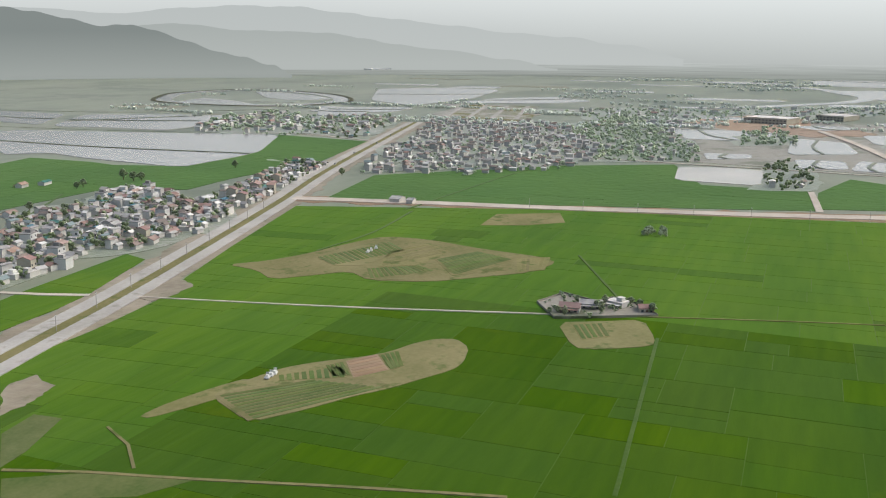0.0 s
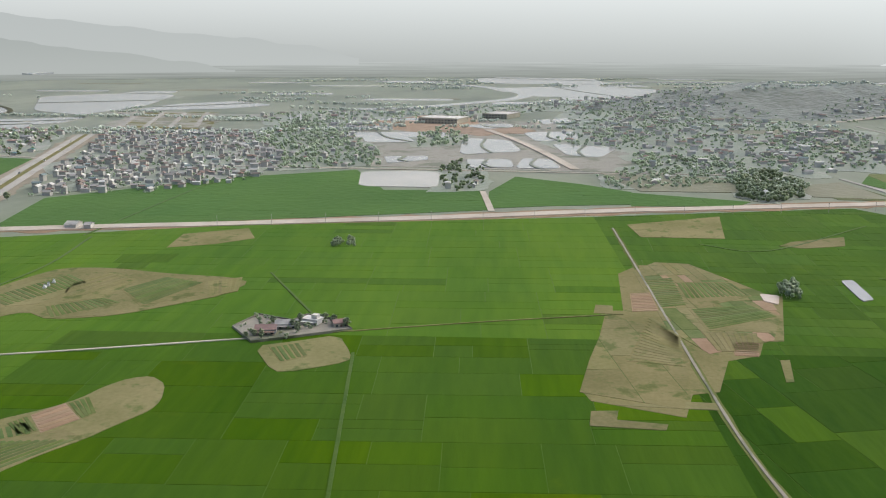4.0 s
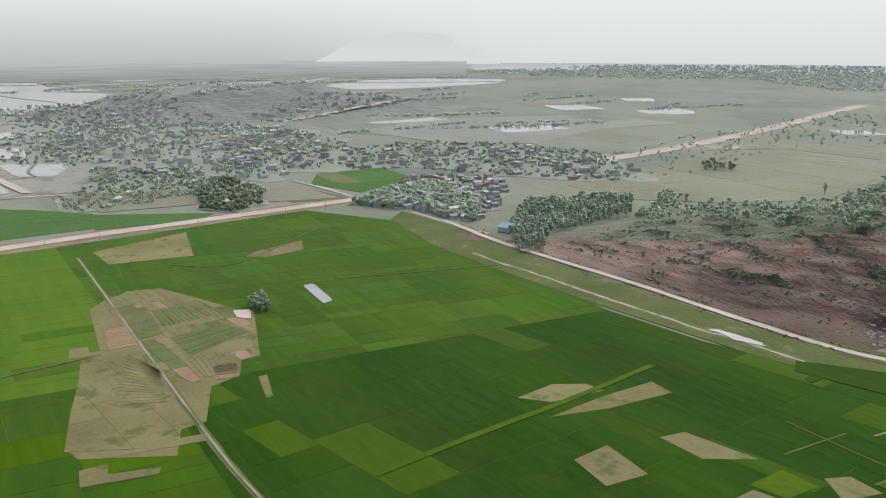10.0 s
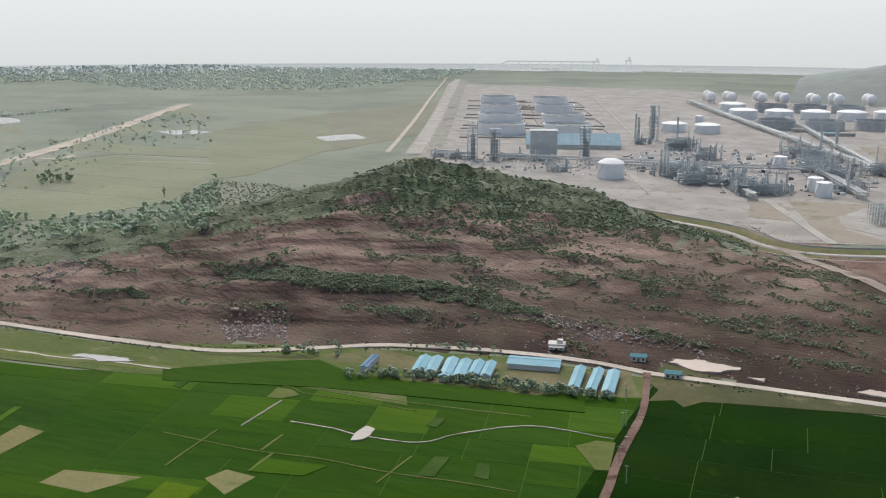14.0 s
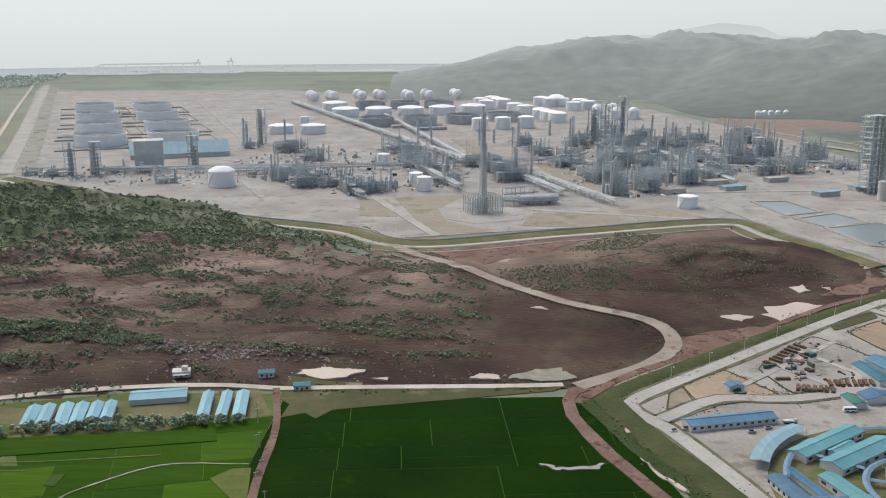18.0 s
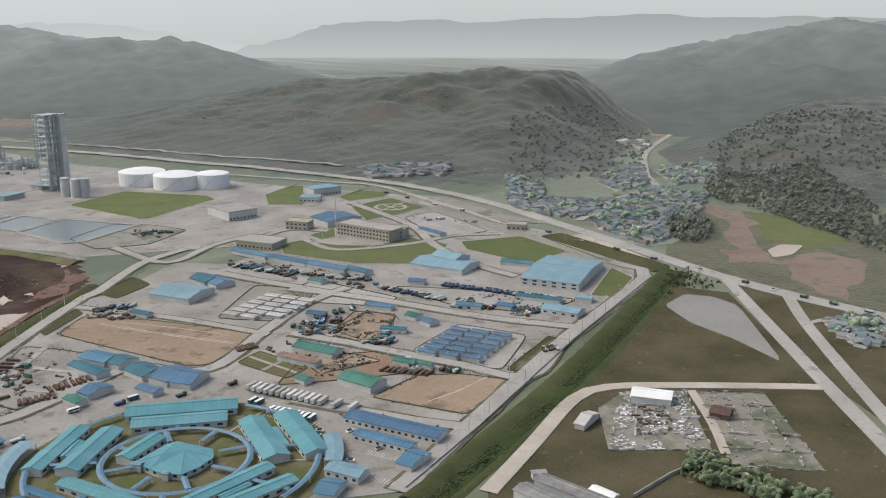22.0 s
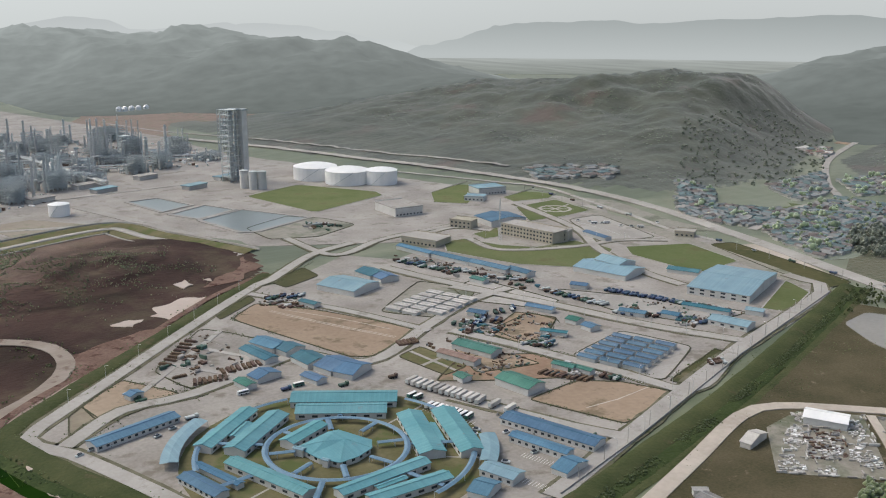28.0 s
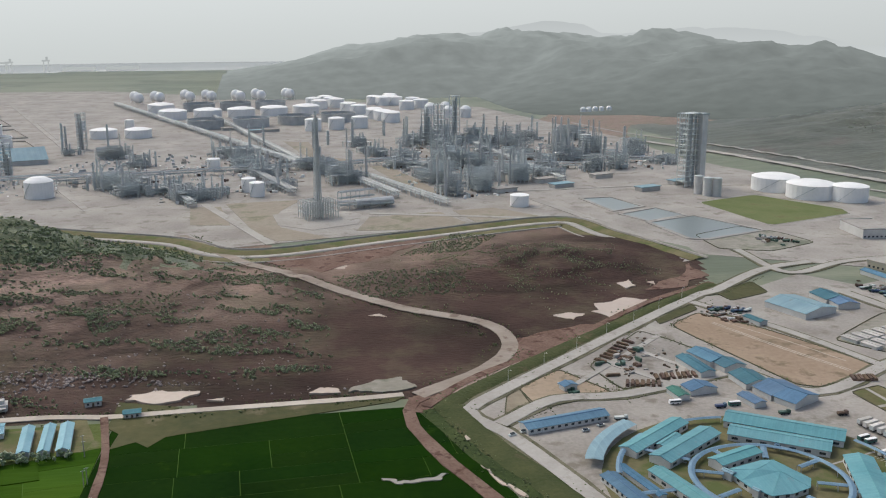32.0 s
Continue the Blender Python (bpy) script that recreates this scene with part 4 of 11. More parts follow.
M["haul"] = material("haul", (0.245, 0.205, 0.17), (0.36, 0.315, 0.27), 0.04, 0.4, bump=0.2, streak=(0.6, 0.4), spots=((0.19, 0.145, 0.118), 0.08, 0.55))
road("haul_road", QROAD, 11, "haul", "wide pale haul road that winds past the quarry", 0.6, ragged=0.1)
M["rut"] = material("rut", (0.075, 0.038, 0.030), (0.125, 0.072, 0.056), 0.1, 0.8)
RED = [(88, 521), (79, 514), (75, 502), (75, 481), (80, 456), (86, 434), (94, 412), (104, 386)]
road("red_road", RED, 7.5, "red_dirt", "rutted red earth road beside a rice field", 0.5, ragged=0.3)
for o in (-2.2, -0.9, 1.0, 2.3):
    tagged(part("rut", ribbon(RED, 0.5, 0.72, 0.6, side=o), "rut"), "dark wheel rut in red earth", "track", kind="structure")


# ---- fields ----
def clip(poly, a, b):
    """The part of a convex outline on the left of the line from a to b."""
    out = []
    side = lambda p: (b[0] - a[0]) * (p[1] - a[1]) - (b[1] - a[1]) * (p[0] - a[0])
    for i, p in enumerate(poly):
        q = poly[(i + 1) % len(poly)]
        sp, sq = side(p), side(q)
        if sp >= 0:
            out.append(p)
        if sp * sq < 0:
            t = sp / (sp - sq)
            out.append((p[0] + (q[0] - p[0]) * t, p[1] + (q[1] - p[1]) * t))
    return out


def plots(outline, size, rnd, turn=0.0, ratio=2.2):
    """Splits an outline into uneven plots, each a list of pieces."""
    c, s = math.cos(turn), math.sin(turn)
    rot = [(x * c + y * s, -x * s + y * c) for x, y in outline]
    x0, x1, y0, y1 = min(p[0] for p in rot), max(p[0] for p in rot), min(p[1] for p in rot), max(p[1] for p in rot)
    todo, done = [(x0, y0, x1, y1)], []
    while todo:
        a, b, e, d = todo.pop()
        w, h = e - a, d - b
        if w * h < size * rnd.uniform(0.5, 1.8):
            done.append((a, b, e, d))
        elif w > h * ratio * rnd.uniform(0.6, 1.3):
            m = a + w * rnd.uniform(0.35, 0.65)
            todo += [(a, b, m, d), (m, b, e, d)]
        else:
            m = b + h * rnd.uniform(0.35, 0.65)
            todo += [(a, b, e, m), (a, m, e, d)]
    corners = [Vector((x, y, 0)) for x, y in rot]
    wedges = [[rot[i] for i in f] for f in tessellate_polygon([corners])]
    wedges = [w if (w[1][0] - w[0][0]) * (w[2][1] - w[0][1]) > (w[2][0] - w[0][0]) * (w[1][1] - w[0][1]) else w[::-1] for w in wedges]
    out = []
    for a, b, e, d in done:
        g, pieces = 0.16, []
        for w in wedges:
            poly = [(a + g, b + g), (e - g, b + g), (e - g, d - g), (a + g, d - g)]
            for i in range(3):
                poly = clip(poly, w[i], w[(i + 1) % 3])
                if len(poly) < 3:
                    break
            if len(poly) >= 3:
                pieces.append([(x * c - y * s, x * s + y * c) for x, y in poly])
        if pieces:
            out.append(pieces)
    return out


def field(name, outline, size, mats, label, seed=1, z=0.3, turn=0.0, ratio=2.2, piece="rice_plot", category="field", group=""):
    """A field of separate plots with bunds between them."""
    rnd = random.Random(seed)
    cx, cy = sum(p[0] for p in outline) / len(outline), sum(p[1] for p in outline) / len(outline)
    base = thing(name, cx, cy, 0, 0, label, category, group)
    part("bund", Shape().slab([(x - cx, y - cy) for x, y in outline], -0.3, z - 0.1), "bund", base, "grassy bunds between the plots")
    for pieces in plots(outline, size, rnd, turn, ratio):
        plot, top = Shape(), z + rnd.uniform(-0.03, 0.03)
        for poly in pieces:
            plot.slab([(x - cx, y - cy) for x, y in poly], -0.3, top)
        part(piece, plot, rnd.choice(mats), base)
    return base


RICE = ["rice"] * 12 + ["rice_mid"]
RICE_NEAR = ["rice_deep"] * 5 + ["rice_gold"] * 4
field("rice_field", [(-250, -334), (-374, -335), (-442, -342), (-482, -358), (-566, -382), (-725, -423), (-790, -230), (-560, -230), (-250, -230)], 1500, RICE, "bright green young rice in narrow plots", 1, turn=0.1, ratio=0.5)
field("rice_field", [(-500, -230), (-560, -230), (-790, -230), (-850, 90), (-500, 95)], 1500, RICE, "deep green rice plots round a farmyard", 2, turn=0.02, ratio=0.5)
field("rice_field", [(-250, -230), (-500, -230), (-500, 95), (-250, 95)], 1500, RICE_NEAR, "yellow-green rice in narrow plots", 7, turn=0.02, ratio=0.5)
field("rice_field", [(-480, 95), (-850, 90), (-905, 335), (-760, 425), (-640, 400), (-480, 385)], 1500, ["rice_mid"] * 4 + ["rice_deep"] * 5, "deep green rice plots below the quarry", 3, turn=-0.06, ratio=0.5)
field("rice_field", [(-250, 95), (-480, 95), (-480, 385), (-400, 395), (-85, 503), (-97, 95)], 1700, ["rice_shade"] * 6 + ["rice_deep"], "dark green rice with a few lighter plots", 4, turn=0.2)
field("rice_field", [(-84, 505), (78, 508), (110, 400), (130, 300), (-93, 300)], 1800, ["rice_dark"], "dark green rice beside a red earth road", 5, turn=0.05)
field("rice_field", [(-250, 95), (-250, -340), (-120, -340), (-100, 95)], 1500, RICE_NEAR, "yellow-green rice in long plots", 6)


COUNT = [0]


def rounded(outline, times=2, cut=0.2):
    """The outline with its corners cut round."""
    for _ in range(times):
        o = []
        for (ax, ay), (bx, by) in zip(outline, outline[1:] + outline[:1]):
            o += [(ax + (bx - ax) * cut, ay + (by - ay) * cut), (bx + (ax - bx) * cut, by + (ay - by) * cut)]
        outline = o
    return outline


def ragged_shore(outline):
    """A shoreline with small bays."""
    o = []
    size = max(math.dist(p, outline[0]) for p in outline)
    for (ax, ay), (bx, by) in zip(outline, outline[1:] + outline[:1]):
        for k in range(7):
            x, y = ax + (bx - ax) * k / 7, ay + (by - ay) * k / 7
            o.append((x + 0.07 * size * float(ripple(x, y, size * 0.5, 3, 1)), y + 0.07 * size * float(ripple(x, y, size * 0.5, 3, 2))))
    return rounded(o, 1)


def patch(name, outline, mat, label, category, z=0.5, parent=None, kind=""):
    COUNT[0] += 1
    z += 0.004 * (COUNT[0] % 40)
    if name in ("lot", "bare_plot", "lawn"):
        outline = rounded(rounded(list(outline), 1, 0.07), 1, 0.2)
    elif name in ("clearing", "red_bank", "gravel_heap") and mat != "grass_dull":
        outline = ragged_shore(list(outline))
    ob = part(name, Shape().slab(outline, -0.2, z), mat, parent)
    return tagged(ob, label, category, kind=kind)


patch("dry_plot", [(-815, 115), (-857, 202), (-762, 185), (-765, 119)], "dry", "tan fallow corner by the new road", "field")

# ---- water ----
def water(name, outline, mat, label, z=0.6):
    COUNT[0] += 1
    outline = ragged_shore(list(outline)) if name == "puddle" else list(outline) if name == "reservoir" else rounded(list(outline), 1, 0.1)
    if name == "puddle":
        z = float(np.mean([lift(*p) for p in outline])) + (0.15 if z > 1 else z)
    if name == "reservoir":
        tagged(part("basin_rim", ribbon(outline + outline[:1], 5, 1.3, curve=False, deep=1.2), "concrete"), "concrete rim round a settling basin", "kerb", kind="structure")
    return tagged(part(name, Shape().slab(outline, -0.2, z + 0.005 * (COUNT[0] % 37)), mat), label, "water", kind="structure")


water("pond", [(-1010, -143), (-1115, -154), (-1127, -98), (-1116, -61), (-1004, -58)], "pond", "shallow pale pond at the edge of a field")
water("reservoir", [(367, 1100), (407, 1102), (423, 1038), (379, 1017)], "dark_pond", "rectangular settling basin with a concrete rim")
water("reservoir", [(381, 1002), (434, 1029), (451, 984), (398, 959)], "dark_pond", "rectangular settling basin with a concrete rim")
water("reservoir", [(395, 954), (459, 980), (498, 896), (422, 867), (406, 874)], "dark_pond", "rectangular settling basin with a concrete rim")
water("puddle", [(235, 660), (253, 697), (289, 685), (273, 658), (249, 643)], "muddy", "muddy rainwater pool on red earth", 1.2)
water("pond", [(630, 350), (667, 354), (676, 334), (668, 309), (573, 230), (594, 274), (606, 315)], "brown_pond", "brown pond beside a road")


# ---- refinery ----
patch("refinery_apron", [(-590, 1302), (-455, 1210), (-238, 1048), (-43, 914), (309, 1005), (391, 814)] + [(700, 640), (850, 800), (800, 1050), (640, 1600), (500, 2300), (-500, 3000), (-1250, 3000)], "apron", "pale gravel and concrete ground of a refinery", "ground", 0.35, kind="structure")
patch("flare_base", [(1, 1065), (53, 1099), (99, 1054), (91, 1002), (42, 979), (7, 1008)], "concrete", "round concrete pad under the flare", "ground", 0.62, kind="structure")
BERM = [(-583, 1288), (-447, 1189), (-234, 1029), (-97, 958), (-20, 892), (126, 937), (304, 988), (342, 910), (382, 795)]
COAST = [(-1319, 3255), (-1013, 2422), (-800, 1854), (-609, 1327)]
road("coast_road", COAST, 26, "concrete", "wide pale road along the refinery", 0.6)
road("coast_lane", [(p[0] - 45, p[1]) for p in COAST], 8, "dirt_road", "narrow pale lane beside a canal", 0.6)
tagged(part("coast_verge", ribbon([(p[0] + 30, p[1]) for p in COAST], 24, 0.7), "bank"), "dry grass strip between two roads", "verge", kind="structure")


def floating_tank(x, y, r, h, group, mat="tank_white", label="huge white open-topped oil tank with a dark floating deck"):
    t = thing("crude_oil_tank", x, y, 0.3, 0, label, "tank", group)
    part("shell", Shape().lathe(0, 0, [(r, 0), (r, h), (r - 0.6, h), (r - 0.6, h - 6)], 40), mat, t)
    deck = part("deck", Shape().tube(0, 0, h - 5.5, h - 5, r - 0.7, n=40), "tank_deck", t, "dark steel floating deck")
    part("wind_girder", Shape().lathe(0, 0, [(r, h - 1.6), (r + 1.2, h - 1.6), (r + 1.2, h - 1.2), (r, h - 1.2)], 40), mat, t)
    part("ladder", Shape().rod((-r + 1, 0, h + 1), (r * 0.2, 0, h - 4.6), 0.6, 4), "steel", deck, "rolling ladder on the deck")
    return t


def white_tank(x, y, r, h, group="storage tanks", dome=0.14):
    t = thing("storage_tank", x, y, 0.3, 0, "white steel storage tank with a shallow cone roof", "tank", group)
    shell = part("shell", Shape().tube(0, 0, 0, h, r, n=28, cap=False), "tank_white", t)
    part("roof", Shape().lathe(0, 0, [(r + 0.25, h - 0.3), (r + 0.25, h), (r * 0.85, h + r * dome * 0.35), (r * 0.5, h + r * dome * 0.85), (0.01, h + r * dome)], 28), "tank_white", t)
    s = Shape()
    for k in range(19):
        a = 3.5 + k * 0.05
        s.v += [((r + q) * math.cos(a), (r + q) * math.sin(a), h * k / 18 + z) for q, z in ((0.2, -0.3), (0.9, -0.3), (0.9, 0.3), (0.2, 0.3))]
    for k in range(18):
        s.f += [(4 * k + q, 4 * k + (q + 1) % 4, 4 * k + 4 + (q + 1) % 4, 4 * k + 4 + q) for q in range(4)]
    part("stair", s, "steel", shell, "spiral steel stair")
    return t


def bund(x, y, w, d, turn=0.0):
    s = Shape()
    for dx, dy, sx, sy in ((0, -d / 2, w, 1), (0, d / 2, w, 1), (-w / 2, 0, 1, d), (w / 2, 0, 1, d)):
        c, n = math.cos(turn), math.sin(turn)
        s.box(dx * c - dy * n, dx * n + dy * c, 0, sx + 0.5, sy + 0.5, 2.2, turn)
    ob = tagged(part("bund_wall", s, "concrete"), "low concrete bund wall round a tank", "wall", kind="structure")
    ob.location = (x, y, 0.3)


for x, y in [(-584, 1656), (-654, 1847), (-731, 2060), (-813, 2278), (-469, 1697), (-533, 1887), (-612, 2096), (-680, 2290)]:
    floating_tank(x, y, 44, 20, "crude oil tanks")
    bund(x, y, 150, 150, 0.38)
for x, y in [(630, 1118), (647, 1063)]:
    white_tank(x, y, 29, 17, "white tanks beside the lawn")
white_tank(*(680, 1033), 21, 18, "white tanks beside the lawn")
white_tank(*(-278.2, 1224.4), 17, 20, dome=0.35)
for x, y in [(-299.3, 1825.1), (-238.7, 1823.7)]:
    white_tank(x, y, 24, 15)
for x, y in [(-364.0, 1962.6), (-274.4, 1972.1), (-80.5, 1401.3), (-27.8, 1220.1), (-17.0, 1186.0)]:
    white_tank(x, y, 9, 17)
for x, y in [(80.1, 1874.5), (125.8, 1889.7), (172.8, 1905.1)]:
    white_tank(x, y, 16, 22)
white_tank(*(283.8, 1069.6), 11, 13)
for x, y in [(-249.3, 2304.7), (-207.9, 2144.5), (-135.5, 2156.7), (-64.1, 2169.1), (6.7, 2189.0), (78.4, 2216.7)]:
    white_tank(x, y, 30, 18, "white product tanks")
for x, y in [(-165.5, 2326.8), (-82.6, 2341.0), (-1.5, 2355.4), (-127.2, 1955.4), (-39.3, 1971.0), (49.1, 2005.3), (139.4, 2040.8)]:
    floating_tank(x, y, 36, 18, "product tanks", "pipe", "open-topped grey oil tank with a floating deck")
for x, y in [(101.8, 2396.6), (114.1, 2327.0), (134.1, 2450.2), (145.4, 2395.2), (157.2, 2359.8), (176.2, 2244.1), (194.7, 2182.6), (255.5, 2427.8), (273.4, 2409.0), (297.4, 2444.8), (220.5, 2082.7), (234.0, 2049.0), (247.0, 2016.4)]:
    white_tank(x, y, 19, 20, "white product tanks")
for x, y in [(254.2, 2422.8), (276.3, 2394.7), (301.4, 2487.7), (304.7, 2393.8), (316.9, 2273.2), (342.3, 2357.0), (355.6, 2305.1), (221.8, 2102.2), (236.1, 2034.1), (247.5, 2001.6)]:
    white_tank(x, y, 18, 20, "white product tanks")
for x, y in [(354.3, 2154.9), (391.4, 2168.8), (380.1, 2068.5), (418.1, 2067.5)]:
    white_tank(x, y, 12, 19, "domed gas tanks", dome=0.6)
for x, y in [(703.0, 2120.9), (716.1, 2120.5), (733.5, 2127.0), (749.2, 2126.6), (769.2, 2133.1)]:
    white_tank(x, y, 6.5, 9, "domed tanks below the hill", dome=0.7)


def gas_sphere(x, y, r):
    t = thing("gas_sphere", x, y, 0.3, 0, "white spherical gas tank on steel legs", "tank", "gas spheres")
    prof = [(max(0.02, r * math.sin(math.pi * k / 10)), 3 + r - r * math.cos(math.pi * k / 10)) for k in range(11)]
    part("sphere", Shape().lathe(0, 0, prof, 18), "tank_white", t, smooth=True)
    for k in range(5):
        a = k * math.pi / 2.5
        part("leg", Shape().tube(r * 0.95 * math.cos(a), r * 0.95 * math.sin(a), 0, 3 + r, 0.5, n=6), "tank_white", t)


for x, y in [(-344.1, 2583.3), (-327.3, 2524.4), (-293.8, 2581.6), (-277.4, 2541.9), (-222.1, 2619.6), (-203.3, 2549.2), (-167.5, 2607.6), (-151.3, 2567.0), (-90.5, 2594.9), (-77.5, 2545.1), (-40.0, 2623.8), (-25.4, 2562.9), (39.4, 2631.4), (48.9, 2600.4)]:
    gas_sphere(x, y, 13)


def tower(name, x, y, w, d, h, label, levels=8, seed=0):
    """An open steel frame with decks, stairs and braces."""
    rnd = random.Random(seed)
    t = thing(name, x, y, 0.3, 0.35, label, "tower", "refinery towers")
    f = Shape()
    for sx in (-1, 0, 1):
        for sy in (-1, 1):
            f.box(sx * w / 2, sy * d / 2, 0, 0.7, 0.7, h)
    part("frame", f, "steel", t)
    for k in range(1, levels + 1):
        z = h * k / levels
        dk = part("deck", Shape().box(0, 0, z, w + 1.5, d + 1.5, 0.3), "steel", t)
        rail = Shape()
        for sx, sy, ax, ay in ((0, 1, w + 1.5, 0.12), (0, -1, w + 1.5, 0.12), (1, 0, 0.12, d + 1.5), (-1, 0, 0.12, d + 1.5)):
            rail.box(sx * (w + 1.5) / 2, sy * (d + 1.5) / 2, z + 1.1, ax, ay, 0.15)
        part("railing", rail, "pipe", dk, "thin steel railing")
        br = Shape()
        for sy in (-1, 1):
            br.rod((-w / 2, sy * d / 2, z - h / levels), (w / 2, sy * d / 2, z), 0.2, 4)
        part("brace", br, "steel", t)
    for k in range(4):
        r = rnd.uniform(0.10, 0.2) * min(w, d)
        part("vessel", Shape().tube(rnd.uniform(-w, w) * 0.32, rnd.uniform(-d, d) * 0.32, 1, h * rnd.uniform(0.5, 1.08), r, n=12), "pipe", t)
    return t


def process_unit(x, y, w, d, h, seed, turn=0.35):
    """A block of open steel racks, vessels, columns, coolers and pipes."""
    rnd = random.Random(seed)
    t = thing("process_unit", x, y, 0.3, turn, "grey refinery unit of open racks, columns and pipes", "process unit", "process units")
    for k in range(3 if w < 40 else 4):
        rack = Shape()
        rw, rd, rh = w * rnd.uniform(0.35, 0.8), d * rnd.uniform(0.25, 0.55), h * rnd.uniform(0.3, 0.62)
        ox, oy = rnd.uniform(-0.25, 0.25) * w, (k - (1 if w < 40 else 1.5)) * 0.27 * d
        a, b = max(2, int(rw / 6)), max(1, int(rd / 6))
        for i in range(a + 1):
            for j in range(b + 1):
                rack.box(ox - rw / 2 + rw * i / a, oy - rd / 2 + rd * j / b, 0, 0.4, 0.4, rh)
        for z in np.arange(4, rh + 0.1, 4.0):
            for i in range(a + 1):
                rack.box(ox - rw / 2 + rw * i / a, oy, z, 0.35, rd, 0.4)
            for j in range(b + 1):
                rack.box(ox, oy - rd / 2 + rd * j / b, z, rw, 0.35, 0.4)
                rack.box(ox, oy - rd / 2 + rd * j / b, z + 1.1, rw, 0.1, 0.12)
            if rnd.random() < 0.5:
                u = rnd.uniform(-0.3, 0.3)
                rack.box(ox + u * rw, oy, z + 0.4, rw * 0.3, rd * 0.9, 0.15)
            for q in range(4):
                u = rnd.uniform(-0.45, 0.45) * rd
                rack.rod((ox - rw / 2, oy + u, z + 0.8), (ox + rw / 2, oy + u, z + 0.8), rnd.uniform(0.2, 0.4), 5)
        for i in range(0, a, 2):
            rack.rod((ox - rw / 2 + rw * i / a, oy - rd / 2, 0), (ox - rw / 2 + rw * (i + 1) / a, oy - rd / 2, rh * 0.6), 0.16, 4)
        part("rack", rack, "steel", t)
    for k in range(int(5 + w * d / 170)):
        px, py = rnd.uniform(-0.48, 0.48) * w, rnd.uniform(-0.48, 0.48) * d
        r = rnd.uniform(0.6, 1.9)
        kind = rnd.random()
        if kind < 0.5:
            hh = h * rnd.uniform(0.3, 1.15)
            col = Shape().lathe(px, py, [(r, 0), (r, hh * 0.55), (r * 0.75, hh * 0.6), (r * 0.75, hh * 0.97), (0.05, hh)], 10)
            for z in (hh * 0.45, hh * 0.7, hh * 0.92):
                col.tube(px, py, z, z + 0.25, r + 0.8, n=8)
            col.rod((px + r + 0.4, py, 0), (px + r + 0.4, py, hh * 0.98), 0.18, 4)
            part("column", col, "pipe" if rnd.random() < 0.6 else "steel", t)
        elif kind < 0.72:
            z, L = rnd.uniform(2, h * 0.3), rnd.uniform(5, 12)
            v = Shape().rod((px - L / 2, py, z), (px + L / 2, py, z), r, 10)
            for q in (-0.3, 0.3):
                v.box(px + q * L, py, 0, 0.5, r * 1.4, z)
            part("drum", v, "pipe" if rnd.random() < 0.75 else "tank_white", t)
        elif kind < 0.85:
            cw, cd, cz = rnd.uniform(8, 15), rnd.uniform(4, 7), h * 0.28
            cooler = part("air_cooler", Shape().box(px, py, cz, cw, cd, 1.4, taper=0.96), "pipe", t)
            for sx in (-0.42, 0.42):
                part("stand", Shape().box(px + sx * cw, py, 0, 0.5, cd * 0.8, cz), "steel", cooler)
        else:
            part("exchanger", Shape().rod((px - 3, py, 1.8), (px + 3, py, 1.8), 0.9, 8).rod((px - 3, py, 4.2), (px + 3, py, 4.2), 0.9, 8).box(px, py, 0, 4, 1.2, 1.2), "tank_white" if rnd.random() < 0.4 else "pipe", t)
    return t


def scatter_units(poly, n, gap):
    rnd, out = random.Random(3), []
    xs, ys = [p[0] for p in poly], [p[1] for p in poly]
    for _ in range(4000):
        p = (rnd.uniform(min(xs), max(xs)), rnd.uniform(min(ys), max(ys)))
        if inside(np.array([p[0]]), np.array([p[1]]), poly)[0] and all(math.dist(p, q) > gap for q in out):
            out.append(p)
        if len(out) >= n:
            break
    return out


def pipe_rack(a, b, w=12.0, h=8.0, seed=0):
    """A long pipe bridge from a to b."""
    a, b = Vector(a), Vector(b)
    d = b - a
    L = d.length
    t = thing("pipe_rack", (a.x + b.x) / 2, (a.y + b.y) / 2, 0.3, math.atan2(d.y, d.x), "long steel pipe rack with grey pipes on two levels", "pipe rack", "pipe racks")
    f = Shape()
    for k in range(int(L / 12) + 1):
        x = -L / 2 + k * 12
        for y in (-w / 2, w / 2):
            f.box(x, y, 0, 0.6, 0.6, h)
        for z in (h * 0.55, h):
            f.box(x, 0, z, 0.5, w, 0.5)
    tagged(part("frame", f, "steel", t), kind="stuff")
    rnd = random.Random(seed)
    for z in (h * 0.55 + 0.5, h + 0.5):
        for k in range(6):
            r = rnd.uniform(0.25, 0.6)
            y = -w / 2 + w * (k + 0.5) / 6
            part("pipe", Shape().rod((-L / 2, y, z + r), (L / 2, y, z + r), r, 6), "pipe" if rnd.random() < 0.6 else "steel", t)


SPOTS = [(-235.2, 1553.0), (-185.8, 1455.1), (-205.8, 1269.0), (-167.3, 1223.4), (-126.9, 1222.9), (-97.7, 1180.5), (-70.0, 1190.3), (-78.1, 1550.2), (-53.8, 1516.1), (-38.4, 1452.6), (-24.2, 1394.1), (-7.1, 1339.9), (12.3, 1231.9), (58.9, 1392.8), (80.8, 1338.5), (99.4, 1264.6), (144.1, 1618.0), (156.4, 1546.0)]
AREA = [(166.8, 1530.9), (296.6, 1763.7), (545.9, 1664.9), (625.8, 1427.1), (556.0, 1280.0), (470.6, 1313.6), (353.4, 1247.5), (283.5, 1142.7), (200.8, 1106.1), (156.9, 1318.3)]
FIELD = scatter_units(AREA, 40, 47)
